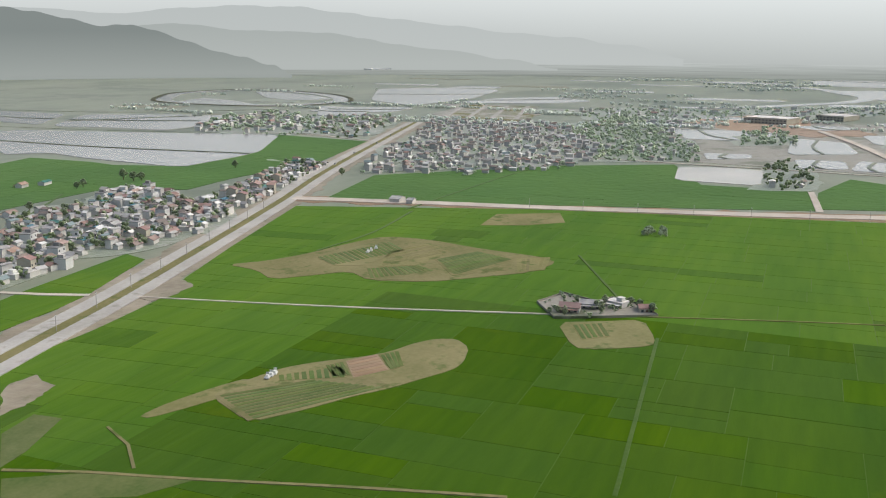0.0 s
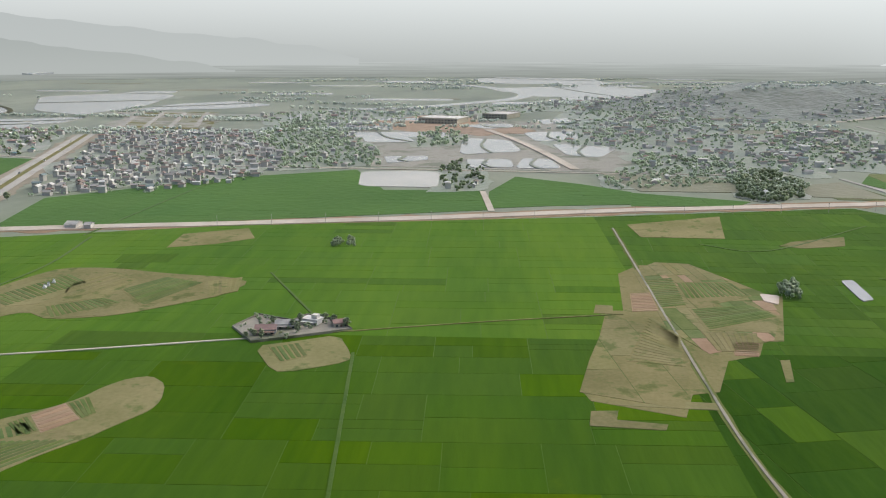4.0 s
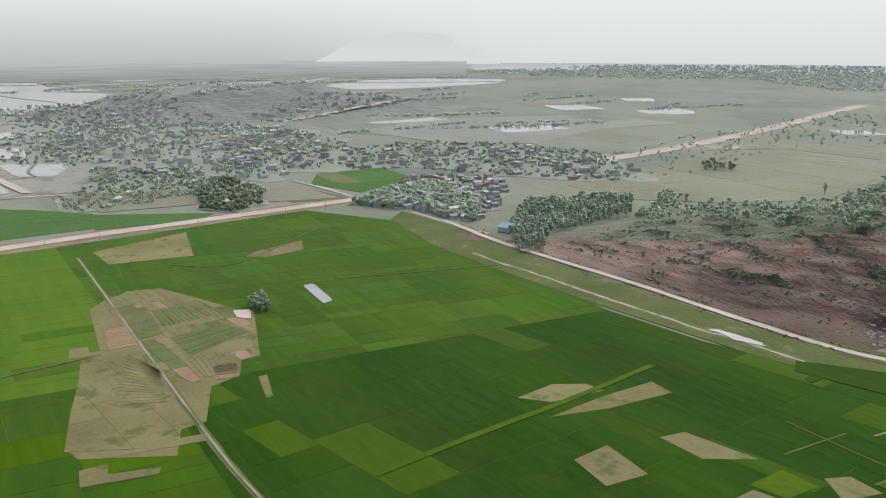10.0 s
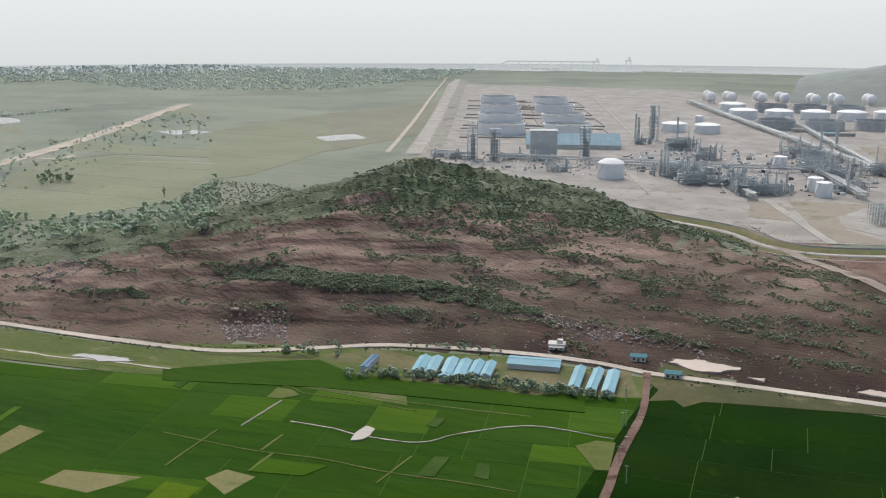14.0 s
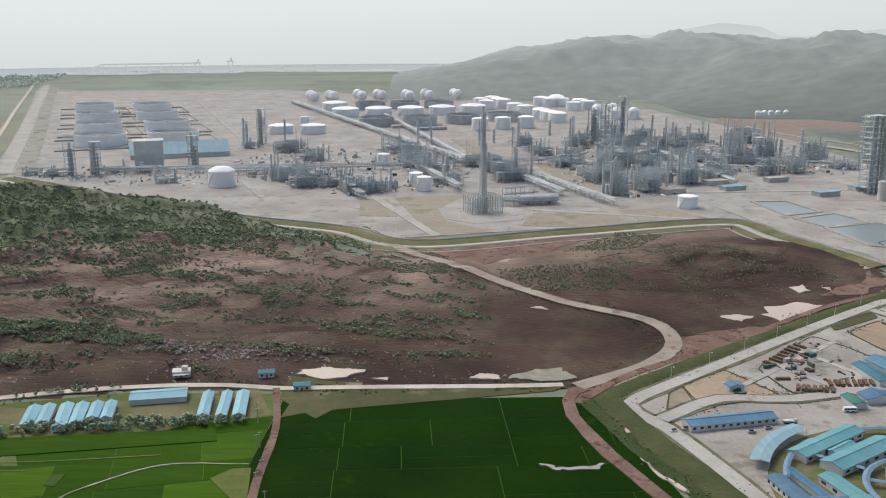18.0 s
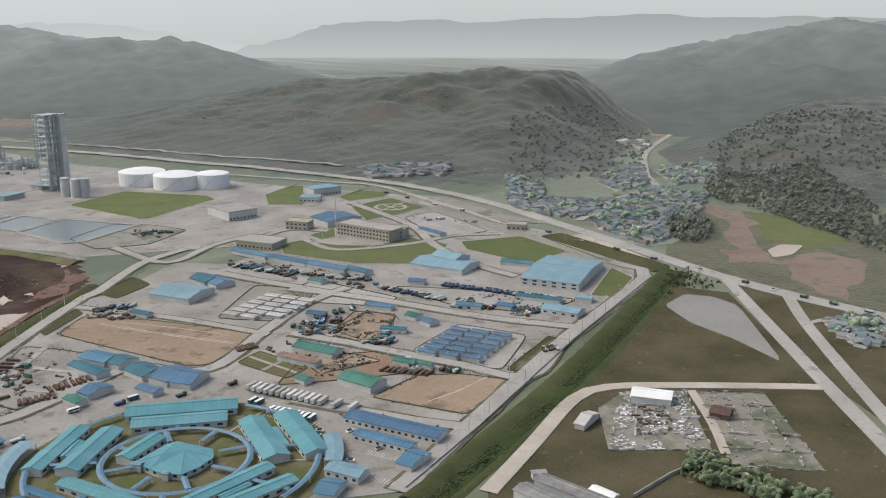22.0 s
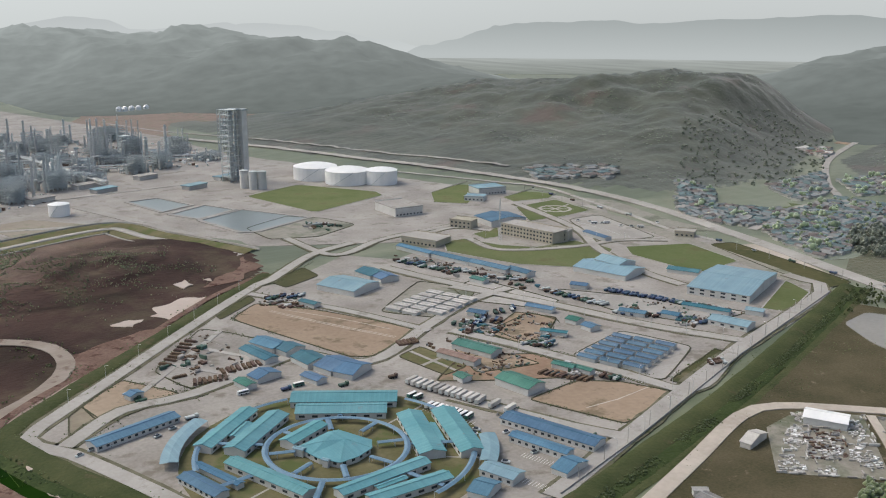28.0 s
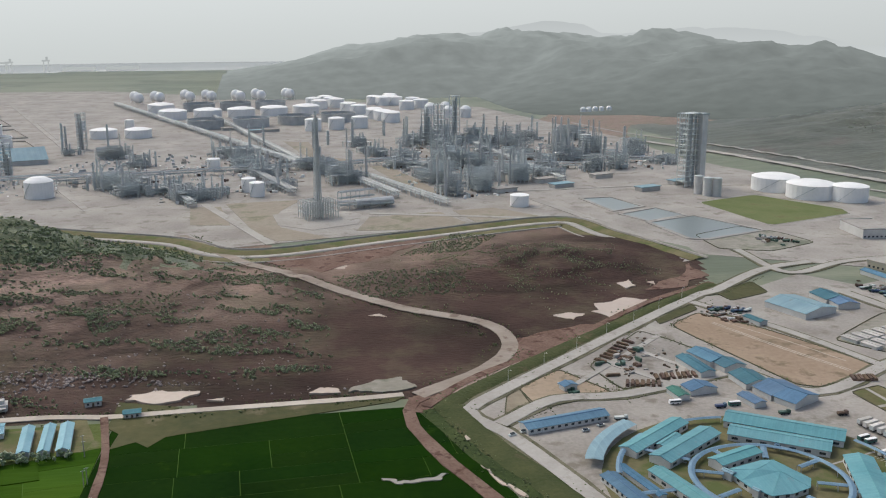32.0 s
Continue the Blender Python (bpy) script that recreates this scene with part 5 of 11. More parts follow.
for k, (x, y) in enumerate(SPOTS + FIELD):
    q = hash2(k, 5)
    process_unit(x, y, 34 + 24 * hash2(k, 1), 26 + 14 * hash2(k, 2), 24 + 24 * q, k + 1)
for k, (x, y) in enumerate([(-558.0, 1320.2), (-527.4, 1308.1), (-450.8, 1342.4), (-413.1, 1341.9), (-357.6, 1250.4), (-312.9, 1599.0)]):
    process_unit(x, y, 38, 16, 18, 300 + k)
for k, (x, y, h) in enumerate([(*p, h) for p, h in zip([(-504.6, 1307.8), (-473.4, 1318.9), (-360.7, 1404.4), (-308.1, 1670.0)] + [(273.8, 1563.8), (264.1, 1638.6), (316.8, 1657.3), (480.1, 1429.5), (638.6, 1426.9)], (58, 46, 44, 60, 74, 60, 80, 36, 66))]):
    tower("steel_tower", x, y, 14, 11, h, "tall open steel tower with decks and vessels", 9, k)
for k, (x, y) in enumerate([(205.1, 1765.6), (187.8, 1404.8), (224.3, 1529.8), (355.7, 1676.7), (391.5, 1761.8), (367.6, 1562.1), (435.9, 1675.2), (472.0, 1716.3), (344.7, 1295.4), (327.0, 1247.9), (392.9, 1319.9), (465.1, 1525.6), (521.0, 1673.5), (501.7, 1524.9), (512.3, 1429.0), (579.2, 1523.6), (521.4, 1371.2), (561.6, 1222.0), (275.5, 1375.1), (258.5, 1433.1)] + [(-334.7, 1646.0), (-266.7, 1664.2), (-59.1, 1200.6), (-12.4, 1659.3), (21.4, 1314.0), (68.8, 1619.4), (205.2, 1781.5), (95.8, 1657.2), (-341.7, 1706.0), (134.5, 1618.2)]):
    h, r = 24 + 26 * hash2(k, 9), 1.3 + 1.4 * hash2(k, 4)
    t = thing("distillation_column", x, y, 0.3, hash2(k, 3), "tall slim grey steel column with ring platforms", "column", "columns")
    part("shell", Shape().lathe(0, 0, [(r, 0), (r, h * 0.6), (r * 0.75, h * 0.65), (r * 0.75, h * 0.97), (0.05, h)], 12), "pipe" if hash2(k, 8) > 0.4 else "steel", t)
    for q in range(3):
        part("platform", Shape().tube(0, 0, h * (0.4 + 0.22 * q), h * (0.4 + 0.22 * q) + 0.6, r + 1.3, n=10), "steel", t)
    part("ladder", Shape().box(r + 0.3, 0, 0, 0.5, 0.8, h * 0.95), "steel", t)
RACKS = [(-375.1, 2485.3), (46.6, 1402.4)] + [(-129.3, 2166.3), (58.1, 1373.5)] + [(-288.7, 1311.8), (33.8, 1388.1)] + [(95.4, 1318.8), (149.9, 1137.6)] + [(129.2, 1279.3), (200.6, 1077.8)] + [(184.7, 1415.7), (438.3, 1326.2)] + [(-473.0, 1321.8), (-182.2, 1354.6)] + [(259.1, 1477.7), (584.9, 1351.1)] + [(338.4, 1581.9), (378.1, 1205.1)] + [(58.1, 1373.5), (185.7, 1429.9)] + [(74.9, 1082.6), (139.2, 1090.8)] + [(-23.2, 1347.2), (26.1, 1179.7)] + [(-133.1, 1248.3), (-89.3, 1121.4)]
for k in range(0, len(RACKS), 2):
    pipe_rack(RACKS[k], RACKS[k + 1], 11, 8, k)

# flare
fx, fy = (50.5, 1043.3)
flare = thing("flare_stack", fx, fy, 0.3, 0.35, "tall slim lattice flare stack over a steel pipe deck", "flare stack")
for sx, sy in ((-3.5, -3.5), (3.5, -3.5), (3.5, 3.5), (-3.5, 3.5)):
    part("leg", Shape().rod((sx, sy, 0), (sx * 0.4, sy * 0.4, 108), 0.45, 6), "steel", flare)
for k in range(27):
    z, s = k * 4, 3.5 * (1 - 0.6 * k / 27)
    lat = Shape()
    z2, s2 = z + 4, 3.5 * (1 - 0.6 * (k + 1) / 27)
    for (ax, ay), (bx, by) in (((-1, -1), (1, -1)), ((1, -1), (1, 1)), ((1, 1), (-1, 1)), ((-1, 1), (-1, -1))):
        lat.rod((ax * s, ay * s, z), (bx * s2, by * s2, z2), 0.2, 4)
        lat.rod((ax * s2, ay * s2, z2), (bx * s2, by * s2, z2), 0.2, 4)
    part("lattice", lat, "steel", flare)
part("riser", Shape().tube(0, 0, 0, 113, 1.0, n=10), "pipe", flare)
part("riser", Shape().tube(2.2, 0, 0, 110, 0.7, n=8), "pipe", flare)
part("tip", Shape().tube(0, 0, 112, 116, 1.5, n=10), "steel", flare)
pen = Shape()
for i in range(7):
    for j in range(5):
        pen.box(-18 + 6 * i, -13 + 6.5 * j, 0, 0.6, 0.6, 19)
for z in (7, 13, 19):
    for i in range(7):
        pen.box(-18 + 6 * i, 0, z, 0.5, 26, 0.5)
    for j in range(5):
        pen.box(0, -13 + 6.5 * j, z, 36, 0.5, 0.5)
part("pipe_deck", pen, "steel", flare)
dx, dy = (116.6, 1092.8)
t = thing("knockout_drum", dx, dy, 0.3, 0.35, "long grey horizontal drum on saddles", "drum")
part("shell", Shape().rod((-24, 0, 6), (24, 0, 6), 5, 16), "pipe", t)
for q in (-14, 14):
    part("saddle", Shape().box(q, 0, 0, 2, 8, 4), "concrete", t)
pipe_rack((77.8, 1102.1), (119.3, 1119.7), 10, 16, 40)

# coker
kx, ky = (530, 1160)
tower("coker_tower", kx, ky, 22, 15, 94, "tall dark coker tower with a pale lift shaft", 14, 77)
t = thing("lift_shaft", kx + 16, ky - 2, 0.3, 0.35, "pale concrete lift shaft of the coker tower", "tower")
part("shaft", Shape().box(0, 0, 0, 9, 9, 92), "wall_white", t)
part("cap", Shape().box(0, 0, 92, 11, 11, 2), "steel", t)
for q, (x, y) in enumerate([(521, 1106), (526, 1091), (536, 1086)]):
    t = thing("silo", x, y, 0.3, 0, "round grey concrete silo beside the tower", "silo", "silos")
    part("body", Shape().tube(0, 0, 0, 22, 5.5, n=20), "wall_white", t)
    part("roof", Shape().lathe(0, 0, [(5.8, 22), (5.8, 22.6), (0.1, 24)], 20), "steel", t)

# big hall among the crude tanks
t = thing("storage_hall", *(-411.8, 1519.6), 0.3, 0.33, "wide hall with a pale blue-green roof", "hall")
part("wall", Shape().box(0, 0, 0, 150, 74, 7), "wall_white", t)
part("roof", Shape().gable(0, 0, 7.3, 150, 74, 15, over=1.5), "roof_sky", t)
t = thing("block_building", *(-417.9, 1379.3), 0.3, 0.33, "grey windowless block on legs", "building")
part("wall", Shape().box(0, 0, 6, 40, 28, 34), "pipe", t)
part("roof", Shape().box(0, 0, 40, 42, 30, 1.2), "steel", t)
for sx in (-18, 0, 18):
    for sy in (-12, 12):
        part("leg", Shape().box(sx, sy, 0, 1.6, 1.6, 6), "concrete", t)
for k, (x, y) in enumerate([(358.5, 1224.8), (368.0, 1181.8), (443.8, 1246.2), (468.5, 1140.4), (288.1, 1162.4), (528.6, 1179.7)] + [(-79.8, 1908.4), (-33.7, 1857.1), (-0.7, 1871.2)]):
    t = thing("control_building", x, y, 0.3, 0.35, "low grey building with a pale roof", "building", "control buildings")
    part("wall", Shape().box(0, 0, 0, 30, 14, 5), "wall", t)
    part("roof", Shape().box(0, 0, 5, 32, 16, 0.8), "roof_sky" if k % 2 else "concrete", t)
for a, b, w in (((108.3, 1055.0), (330.2, 982.5), 9), ((311.6, 1104.8), (364.1, 883.6), 12), ((-77.3, 1140.9), (-0.6, 922.6), 10), ((-263.6, 1270.6), (-205.3, 1124.2), 8), ((-319.5, 1412.9), (186.0, 1448.9), 8), ((288.1, 1162.4), (554.6, 1179.3), 9), ((-646.5, 2587.9), (-348.3, 1708.7), 9), ((-476.2, 2117.1), (-352.7, 1748.6), 8)):
    road("plant_road", [a, b], w, "concrete", "straight concrete road inside the refinery", 0.55, curve=False)
# port structures glow pale in place of lit walls seen through haze
M["port_haze_glow"] = glowing("port_haze_glow", (0.47, 0.48, 0.478), (0.40, 0.41, 0.412), 0, 50)
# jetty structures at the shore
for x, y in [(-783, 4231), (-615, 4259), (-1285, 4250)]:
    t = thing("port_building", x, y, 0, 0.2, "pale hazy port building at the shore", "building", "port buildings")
    part("wall", Shape().box(0, 0, 0, 130, 30, 9), "port_haze_glow", t)
    part("roof", Shape().gable(0, 0, 9, 130, 30, 3), "port_haze_glow", t)
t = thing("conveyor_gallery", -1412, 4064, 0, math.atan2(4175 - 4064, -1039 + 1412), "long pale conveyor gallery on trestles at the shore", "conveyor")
part("gallery", Shape().box(195, 0, 31, 390, 9, 6), "port_haze_glow", t)
part("ramp", Shape().add([(-78, -5, 0), (-78, 5, 0), (4, -5, 31), (4, 5, 31), (-78, -5, 8), (-78, 5, 8), (4, -5, 37), (4, 5, 37)], [(0, 1, 3, 2), (4, 6, 7, 5), (0, 2, 6, 4), (1, 5, 7, 3), (0, 4, 5, 1), (2, 3, 7, 6)]), "port_haze_glow", t)
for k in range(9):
    part("trestle", Shape().box(8 + 46 * k, -5, 0, 3, 2, 31).box(8 + 46 * k, 5, 0, 3, 2, 31), "port_haze_glow", t)
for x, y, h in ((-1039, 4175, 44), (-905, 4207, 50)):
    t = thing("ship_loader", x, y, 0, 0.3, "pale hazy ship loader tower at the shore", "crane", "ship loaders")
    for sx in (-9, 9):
        part("leg", Shape().box(sx, 0, 0, 4, 8, h * 0.75), "port_haze_glow", t)
    part("beam", Shape().box(0, 0, h * 0.75, 30, 10, 6), "port_haze_glow", t)
    part("boom", Shape().box(4, 0, h * 0.75 + 6, 8, 8, h * 0.25), "port_haze_glow", t)


# ---- workers' camp and yards ----
M["verge_weeds"] = material("verge_weeds", (0.10, 0.10, 0.062), (0.19, 0.175, 0.125), 0.08, 0.6, bump=0.3, spots=((0.06, 0.07, 0.035), 0.15, 0.55))
patch("yard_apron", [(112, 495), (203, 576), (330, 684)] + [(358.3, 685.4), (442.8, 734.0)] + [(472.3, 692.7), (673.0, 767.1), (717.5, 714.3), (774.7, 615.2), (767.9, 551.3), (743.4, 413.6)] + [(695.7, 405.1), (626.1, 378.0), (438.9, 333.8), (338.7, 303.1), (285.9, 288.1)] + [(149, 379), (136, 421), (122, 466)], "apron", "pale concrete yard of a construction camp", "ground", 0.35, kind="structure")


def hall(name, corners, eave, mat, label, group="", rise=None, wall="wall_white", category="building", windows=0, z=0.4):
    """A hall from three roof corners: along one long side, then the far corner. windows: spacing along both sides."""
    a, b, c = (Vector(p) for p in corners)
    d = b - a
    L = d.length
    turn = math.atan2(d.y, d.x)
    n = Vector((-d.y, d.x)).normalized()
    depth = n.dot(c - a)
    mid = (a + b) / 2 + n * depth / 2
    depth = abs(depth)
    rise = min(depth * 0.13, 3.0) if rise is None else rise
    t = thing(name, mid.x, mid.y, z, turn, label, category, group)
    L, depth = L - 0.8, depth - 0.8
    w = Shape().box(0, 0, 0, L, depth, eave)
    w.add([(-L / 2, -depth / 2, eave), (-L / 2, depth / 2, eave), (-L / 2, 0, eave + rise * 0.95), (L / 2, -depth / 2, eave), (L / 2, depth / 2, eave), (L / 2, 0, eave + rise * 0.95)], [(0, 2, 1), (3, 4, 5)])
    part("wall", w, wall, t)
    part("roof", Shape().gable(0, 0, eave + 0.25, L, depth, rise), mat, t)
    part("ridge_cap", Shape().box(0, 0, eave + rise + 0.2, L + 1.1, 0.7, 0.18), mat, t)
    if L < 11:
        return t
    part("door", Shape().box(L / 2, 0, 0, 0.15, min(4.5, depth * 0.3), min(eave * 0.75, 5)), "steel", t, "grey sliding door")
    if windows:
        pane = Shape().box(0, 0, 0, windows * 0.45, 0.14, 1.3).mesh("window", M["glass"])
        k = max(1, int(L / windows))
        for s in (-1, 1) if min(abs(mid.x - 236), abs(mid.y - 400)) < 110 else (-1,):
            for zz in ((1.2,) if eave < 5 else (1.2, eave - 2.0)):
                for i in range(k):
                    o = part("window", pane, "", t)
                    o.location = (-L / 2 + (i + 0.5) * L / k, s * depth / 2, zz)
    return t


DORM = "long dormitory with a turquoise metal roof"
for c in ([(236.9, 451.0), (286.2, 416.0), (295.6, 429.9)], [(231.6, 435.3), (273.0, 406.6), (280.9, 418.4)], [(177.8, 422.4), (218.3, 452.1), (214.0, 462.3)], [(189.8, 408.9), (229.4, 436.9), (223.3, 448.3)],
          [(257.9, 354.4), (276.6, 402.6), (290.3, 398.7)], [(275.7, 344.0), (294.7, 395.4), (307.0, 389.1)], [(191.0, 352.0), (175.9, 404.2), (184.6, 407.1)], [(206.0, 340.9), (257.6, 343.6), (257.6, 352.9)], [(213.5, 326.9), (257.1, 324.9), (257.0, 334.4)]):
    hall("dormitory", c, 3.6, "roof_aqua", DORM, "dormitories of the round camp", windows=7.0)
for c in ([(194.2, 427.9), (208.6, 439.3), (207.6, 444.7)], [(274.3, 361.8), (283.0, 382.8), (287.6, 382.0)], [(257.3, 430.5), (253.9, 420.5), (256.4, 419.3)], [(222.6, 337.5), (239.9, 338.1), (240.8, 342.1)]):
    hall("link_block", c, 3.0, "roof_aqua", "low link block with a turquoise roof", "link blocks")
CX, CY = (230.3, 388.0)
hub = thing("canteen", CX, CY, 0.4, 0, "large many-sided canteen with a turquoise roof", "canteen")
R0 = 20.0
PLAN = [Vector(p) for p in ((-17, 10.5), (-15.5, -1.4), (-14.5, -7), (-8.5, -17.5), (2.5, -17), (13, -13), (18, -5), (10.5, 16), (4.5, 17))]
part("wall", Shape().slab([tuple(p * 0.96) for p in PLAN], 0, 3.4), "wall_white", hub)
eaves, m = Shape(), len(PLAN)
eaves.v += [(p.x, p.y, 3.2) for p in PLAN] + [(p.x, p.y, 3.5) for p in PLAN] + [(-5.5, 3.0, 6.3), (4.5, -1.0, 6.3)]
for k in range(m):
    q = (k + 1) % m
    eaves.f.append((k, q, m + q, m + k))
    top = 2 * m if k in (0, 1, 7, 8) else 2 * m + 1
    nxt = 2 * m if q in (0, 1, 7, 8) else 2 * m + 1
    eaves.f.append((m + k, m + q, top) if top == nxt else (m + k, m + q, nxt, top))
hub_roof = part("roof", eaves, "roof_aqua", hub)
for k in (0, 3, 5, 7):
    p = PLAN[k]
    part("ridge", Shape().rod((p.x, p.y, 3.55), (-5.5, 3.0, 6.35) if k in (0, 7) else (4.5, -1.0, 6.35), 0.12, 4), "roof_aqua", hub_roof)
pane = Shape().box(0, 0, 1.4, 2.0, 0.15, 1.5).mesh("window", M["glass"])
for p, q in zip(PLAN, PLAN[1:] + PLAN[:1]):
    p, q = p * 0.96, q * 0.96
    for k in range(int((q - p).length / 4)):
        w = p.lerp(q, (k + 0.5) / int((q - p).length / 4))
        part("window", pane, "", hub).matrix_basis = Matrix.Translation((w.x, w.y, 0)) @ Matrix.Rotation(math.atan2(q.y - p.y, q.x - p.x), 4, "Z")
hall("canteen_wing", [(212.8, 401.2), (238.9, 411.5), (238.9, 422.0)], 4, "roof_aqua", "wing of the canteen with a turquoise roof", windows=5)
for c in ([(212.9, 391.9), (210.1, 397.4), (212.8, 399.4)], [(217.2, 374.2), (215.3, 377.7), (217.6, 378.8)]):
    hall("porch", c, 4, "roof_sky", "small white entrance porch", "porches")


def arc_roof(r, w, a0, a1, h, mat, label, name="covered_walkway"):
    t = thing(name, CX, CY, 0.4, 0, label, "walkway", "covered walkways")
    n = max(6, int(abs(a1 - a0) * r / 5))
    s, legs = Shape(), []
    for k in range(n + 1):
        a = a0 + (a1 - a0) * k / n
        for rr, zz in ((r - w / 2, h), (r, h + 0.6), (r + w / 2, h), (r, h + 0.3)):
            s.v.append((rr * math.cos(a), rr * math.sin(a), zz))
        legs += [(r - w / 2 + 0.3, a), (r + w / 2 - 0.3, a)]
    for k in range(n):
        for q in range(4):
            s.f.append((k * 4 + q, k * 4 + (q + 1) % 4, k * 4 + 4 + (q + 1) % 4, k * 4 + 4 + q)[::-1])
    part("roof", s, mat, t)
    post = Shape().box(0, 0, 0, 0.25, 0.25, h + 0.1).mesh("post", M["pipe"])
    for rr, a in legs[::9]:
        part("post", post, "", t).location = (rr * math.cos(a), rr * math.sin(a), 0)
    return t


def spoke(a, r0, r1, w=2.8, h=3.0):
    p, q = Vector((CX + r0 * math.cos(a), CY + r0 * math.sin(a))), Vector((CX + r1 * math.cos(a), CY + r1 * math.sin(a)))
    m = (p + q) / 2
    t = thing("covered_walkway", m.x, m.y, 0.4, a, "straight covered walkway with a blue roof", "walkway", "covered walkways")
    part("roof", Shape().gable(0, 0, h, r1 - r0, w, 0.5, over=0.1), "roof_walk", t)
    post = Shape().box(0, 0, 0, 0.25, 0.25, h).mesh("post", M["pipe"])
    for k in range(int((r1 - r0) / 9) + 1):
        for s in (-1, 1):
            part("post", post, "", t).location = (-(r1 - r0) / 2 + k * 9, s * (w / 2 - 0.2), 0)


M["roof_walk"] = material("roof_walk", (0.135, 0.225, 0.315), (0.19, 0.295, 0.385), 0.1, 0.8, rough=0.5, bump=0.05, ribs=1.3)
patch("camp_lawn", [(CX + 78 * math.cos(k * 0.1745), CY + 78 * math.sin(k * 0.1745)) for k in range(36)], "lawn_dry", "dry lawn inside the round camp", "lawn", 0.42, kind="structure")
arc_roof(36, 3.2, 0, 2 * math.pi, 3.0, "roof_walk", "ring-shaped covered walkway with a blue roof")
for a0, a1 in ((2.2, 2.9), (1.45, 1.95), (-1.4, -0.7), (0.0, 0.45), (3.9, 4.3)):
    arc_roof(70, 3.0, a0, a1, 3.0, "roof_walk", "curved covered walkway with a blue roof")
for a0, a1 in ((2.12, 2.76), (-0.87, -0.46)):
    arc_roof(82 if a0 > 0 else 78, 9, a0, a1, 4.0, "roof_sky", "wide curved canopy with a pale roof", "curved_canopy")
for k in range(8):
    spoke(k * math.pi / 4 + 0.39, R0 + 1, 34)
for a in (0.99, 2.44, 4.0, 5.75, 5.0, 3.2):
    spoke(a, 38, 68)
for k in range(6):
    a = 0.3 + k * 1.047
    patch("camp_path", [(CX + r * math.cos(a + s), CY + r * math.sin(a + s)) for r, s in ((40, 0), (72, 0), (72, 0.018), (40, 0.03))], "concrete", "narrow concrete garden path", "path", 0.47, kind="structure")

def yard_hall(c, e, m, lab, wdw):
    hall(lab.split(" with")[0].split(" of")[0].replace("very ", "").replace("-", "_").replace(" ", "_"), c, e, m, lab, windows=wdw)


yard_hall([(132.1, 459.0), (180.8, 469.9), (180.8, 481.6)], 3.0, "roof_blue", "long barrack with a blue metal roof", 4)
yard_hall([(171.9, 380.1), (163.5, 413.1), (168.3, 414.5)], 2.6, "roof_blue", "long open shelter with a blue roof", 0)
yard_hall([(158.7, 375.5), (152.2, 404.3), (160.9, 406.6)], 3.0, "roof_blue", "shed with a ribbed blue roof", 4)
yard_hall([(269.6, 535.6), (263.3, 558.1), (278.1, 563.7)], 3.6, "roof_blue", "workshop with a blue roof", 0)
yard_hall([(273.8, 524.8), (271.3, 538.2), (286.8, 544.8)], 3.6, "roof_teal", "workshop with a teal roof", 0)
yard_hall([(256.0, 519.5), (252.3, 550.3), (262.7, 552.5)], 3.6, "roof_teal", "workshop with a dark teal roof", 0)
yard_hall([(274.0, 497.1), (272.3, 517.5), (289.0, 524.2)], 3.6, "roof_teal", "hall with a dark teal roof", 0)
yard_hall([(279.8, 478.9), (276.1, 494.7), (299.5, 500.1)], 3.6, "roof_blue", "wide hall with a blue roof", 0)
yard_hall([(287.1, 465.1), (280.6, 478.3), (303.1, 484.6)], 3.6, "roof_blue", "wide hall with a light blue roof", 0)
yard_hall([(265.6, 470.6), (262.3, 486.2), (270.4, 489.6)], 3.0, "roof_blue", "shed with a dark blue roof", 0)
yard_hall([(228.0, 488.1), (226.2, 502.2), (234.0, 504.6)], 3.0, "roof_green", "shed with a green roof", 0)
yard_hall([(238.3, 494.0), (236.5, 505.3), (254.3, 508.4)], 3.0, "roof_blue", "shed with a blue roof", 0)
yard_hall([(379.9, 614.0), (366.5, 649.8), (397.5, 665.2)], 4.4, "roof_sky", "white warehouse with a pale blue roof", 6)
yard_hall([(416.2, 647.1), (414.4, 669.3), (433.3, 677.1)], 3.6, "roof_teal", "annex with a teal roof", 0)
yard_hall([(417.6, 633.6), (418.3, 650.3), (436.6, 656.3)], 3.6, "roof_blue", "annex with a blue roof", 0)
yard_hall([(340.1, 606.2), (335.2, 622.8), (341.8, 627.3)], 3.0, "roof_teal", "small shed with a teal roof", 0)
yard_hall([(168.2, 513.2), (166.3, 519.9), (174.8, 525.1)], 3.0, "roof_blue", "small hut with a blue roof", 0)
yard_hall([(360.1, 438.8), (352.3, 468.6), (360.1, 471.5)], 3.6, "roof_red", "long shed with a faded red roof", 0)
yard_hall([(378.2, 443.8), (369.8, 475.3), (383.0, 477.7)], 3.6, "roof_green", "long shed with a green roof", 0)
yard_hall([(337.8, 422.0), (337.3, 431.5), (345.5, 433.9)], 3.0, "roof_green", "small shed with a dark green roof", 0)
yard_hall([(356.1, 383.4), (352.2, 409.7), (368.1, 412.7)], 4.4, "roof_green", "workshop with a green roof", 0)
yard_hall([(334.1, 308.6), (318.3, 364.5), (330.6, 368.1)], 3.6, "roof_blue", "long barrack with a weathered blue roof", 4)
yard_hall([(316.4, 310.6), (307.6, 344.8), (315.7, 346.1)], 3.6, "roof_blue", "barrack with a blue roof", 4)
yard_hall([(303.2, 296.4), (301.3, 306.1), (319.0, 311.8)], 3.0, "roof_blue", "block with a stepped blue roof", 4)
yard_hall([(277.4, 306.1), (271.7, 325.1), (282.5, 329.1)], 3.6, "roof_sky", "block with a grey-blue roof", 4)
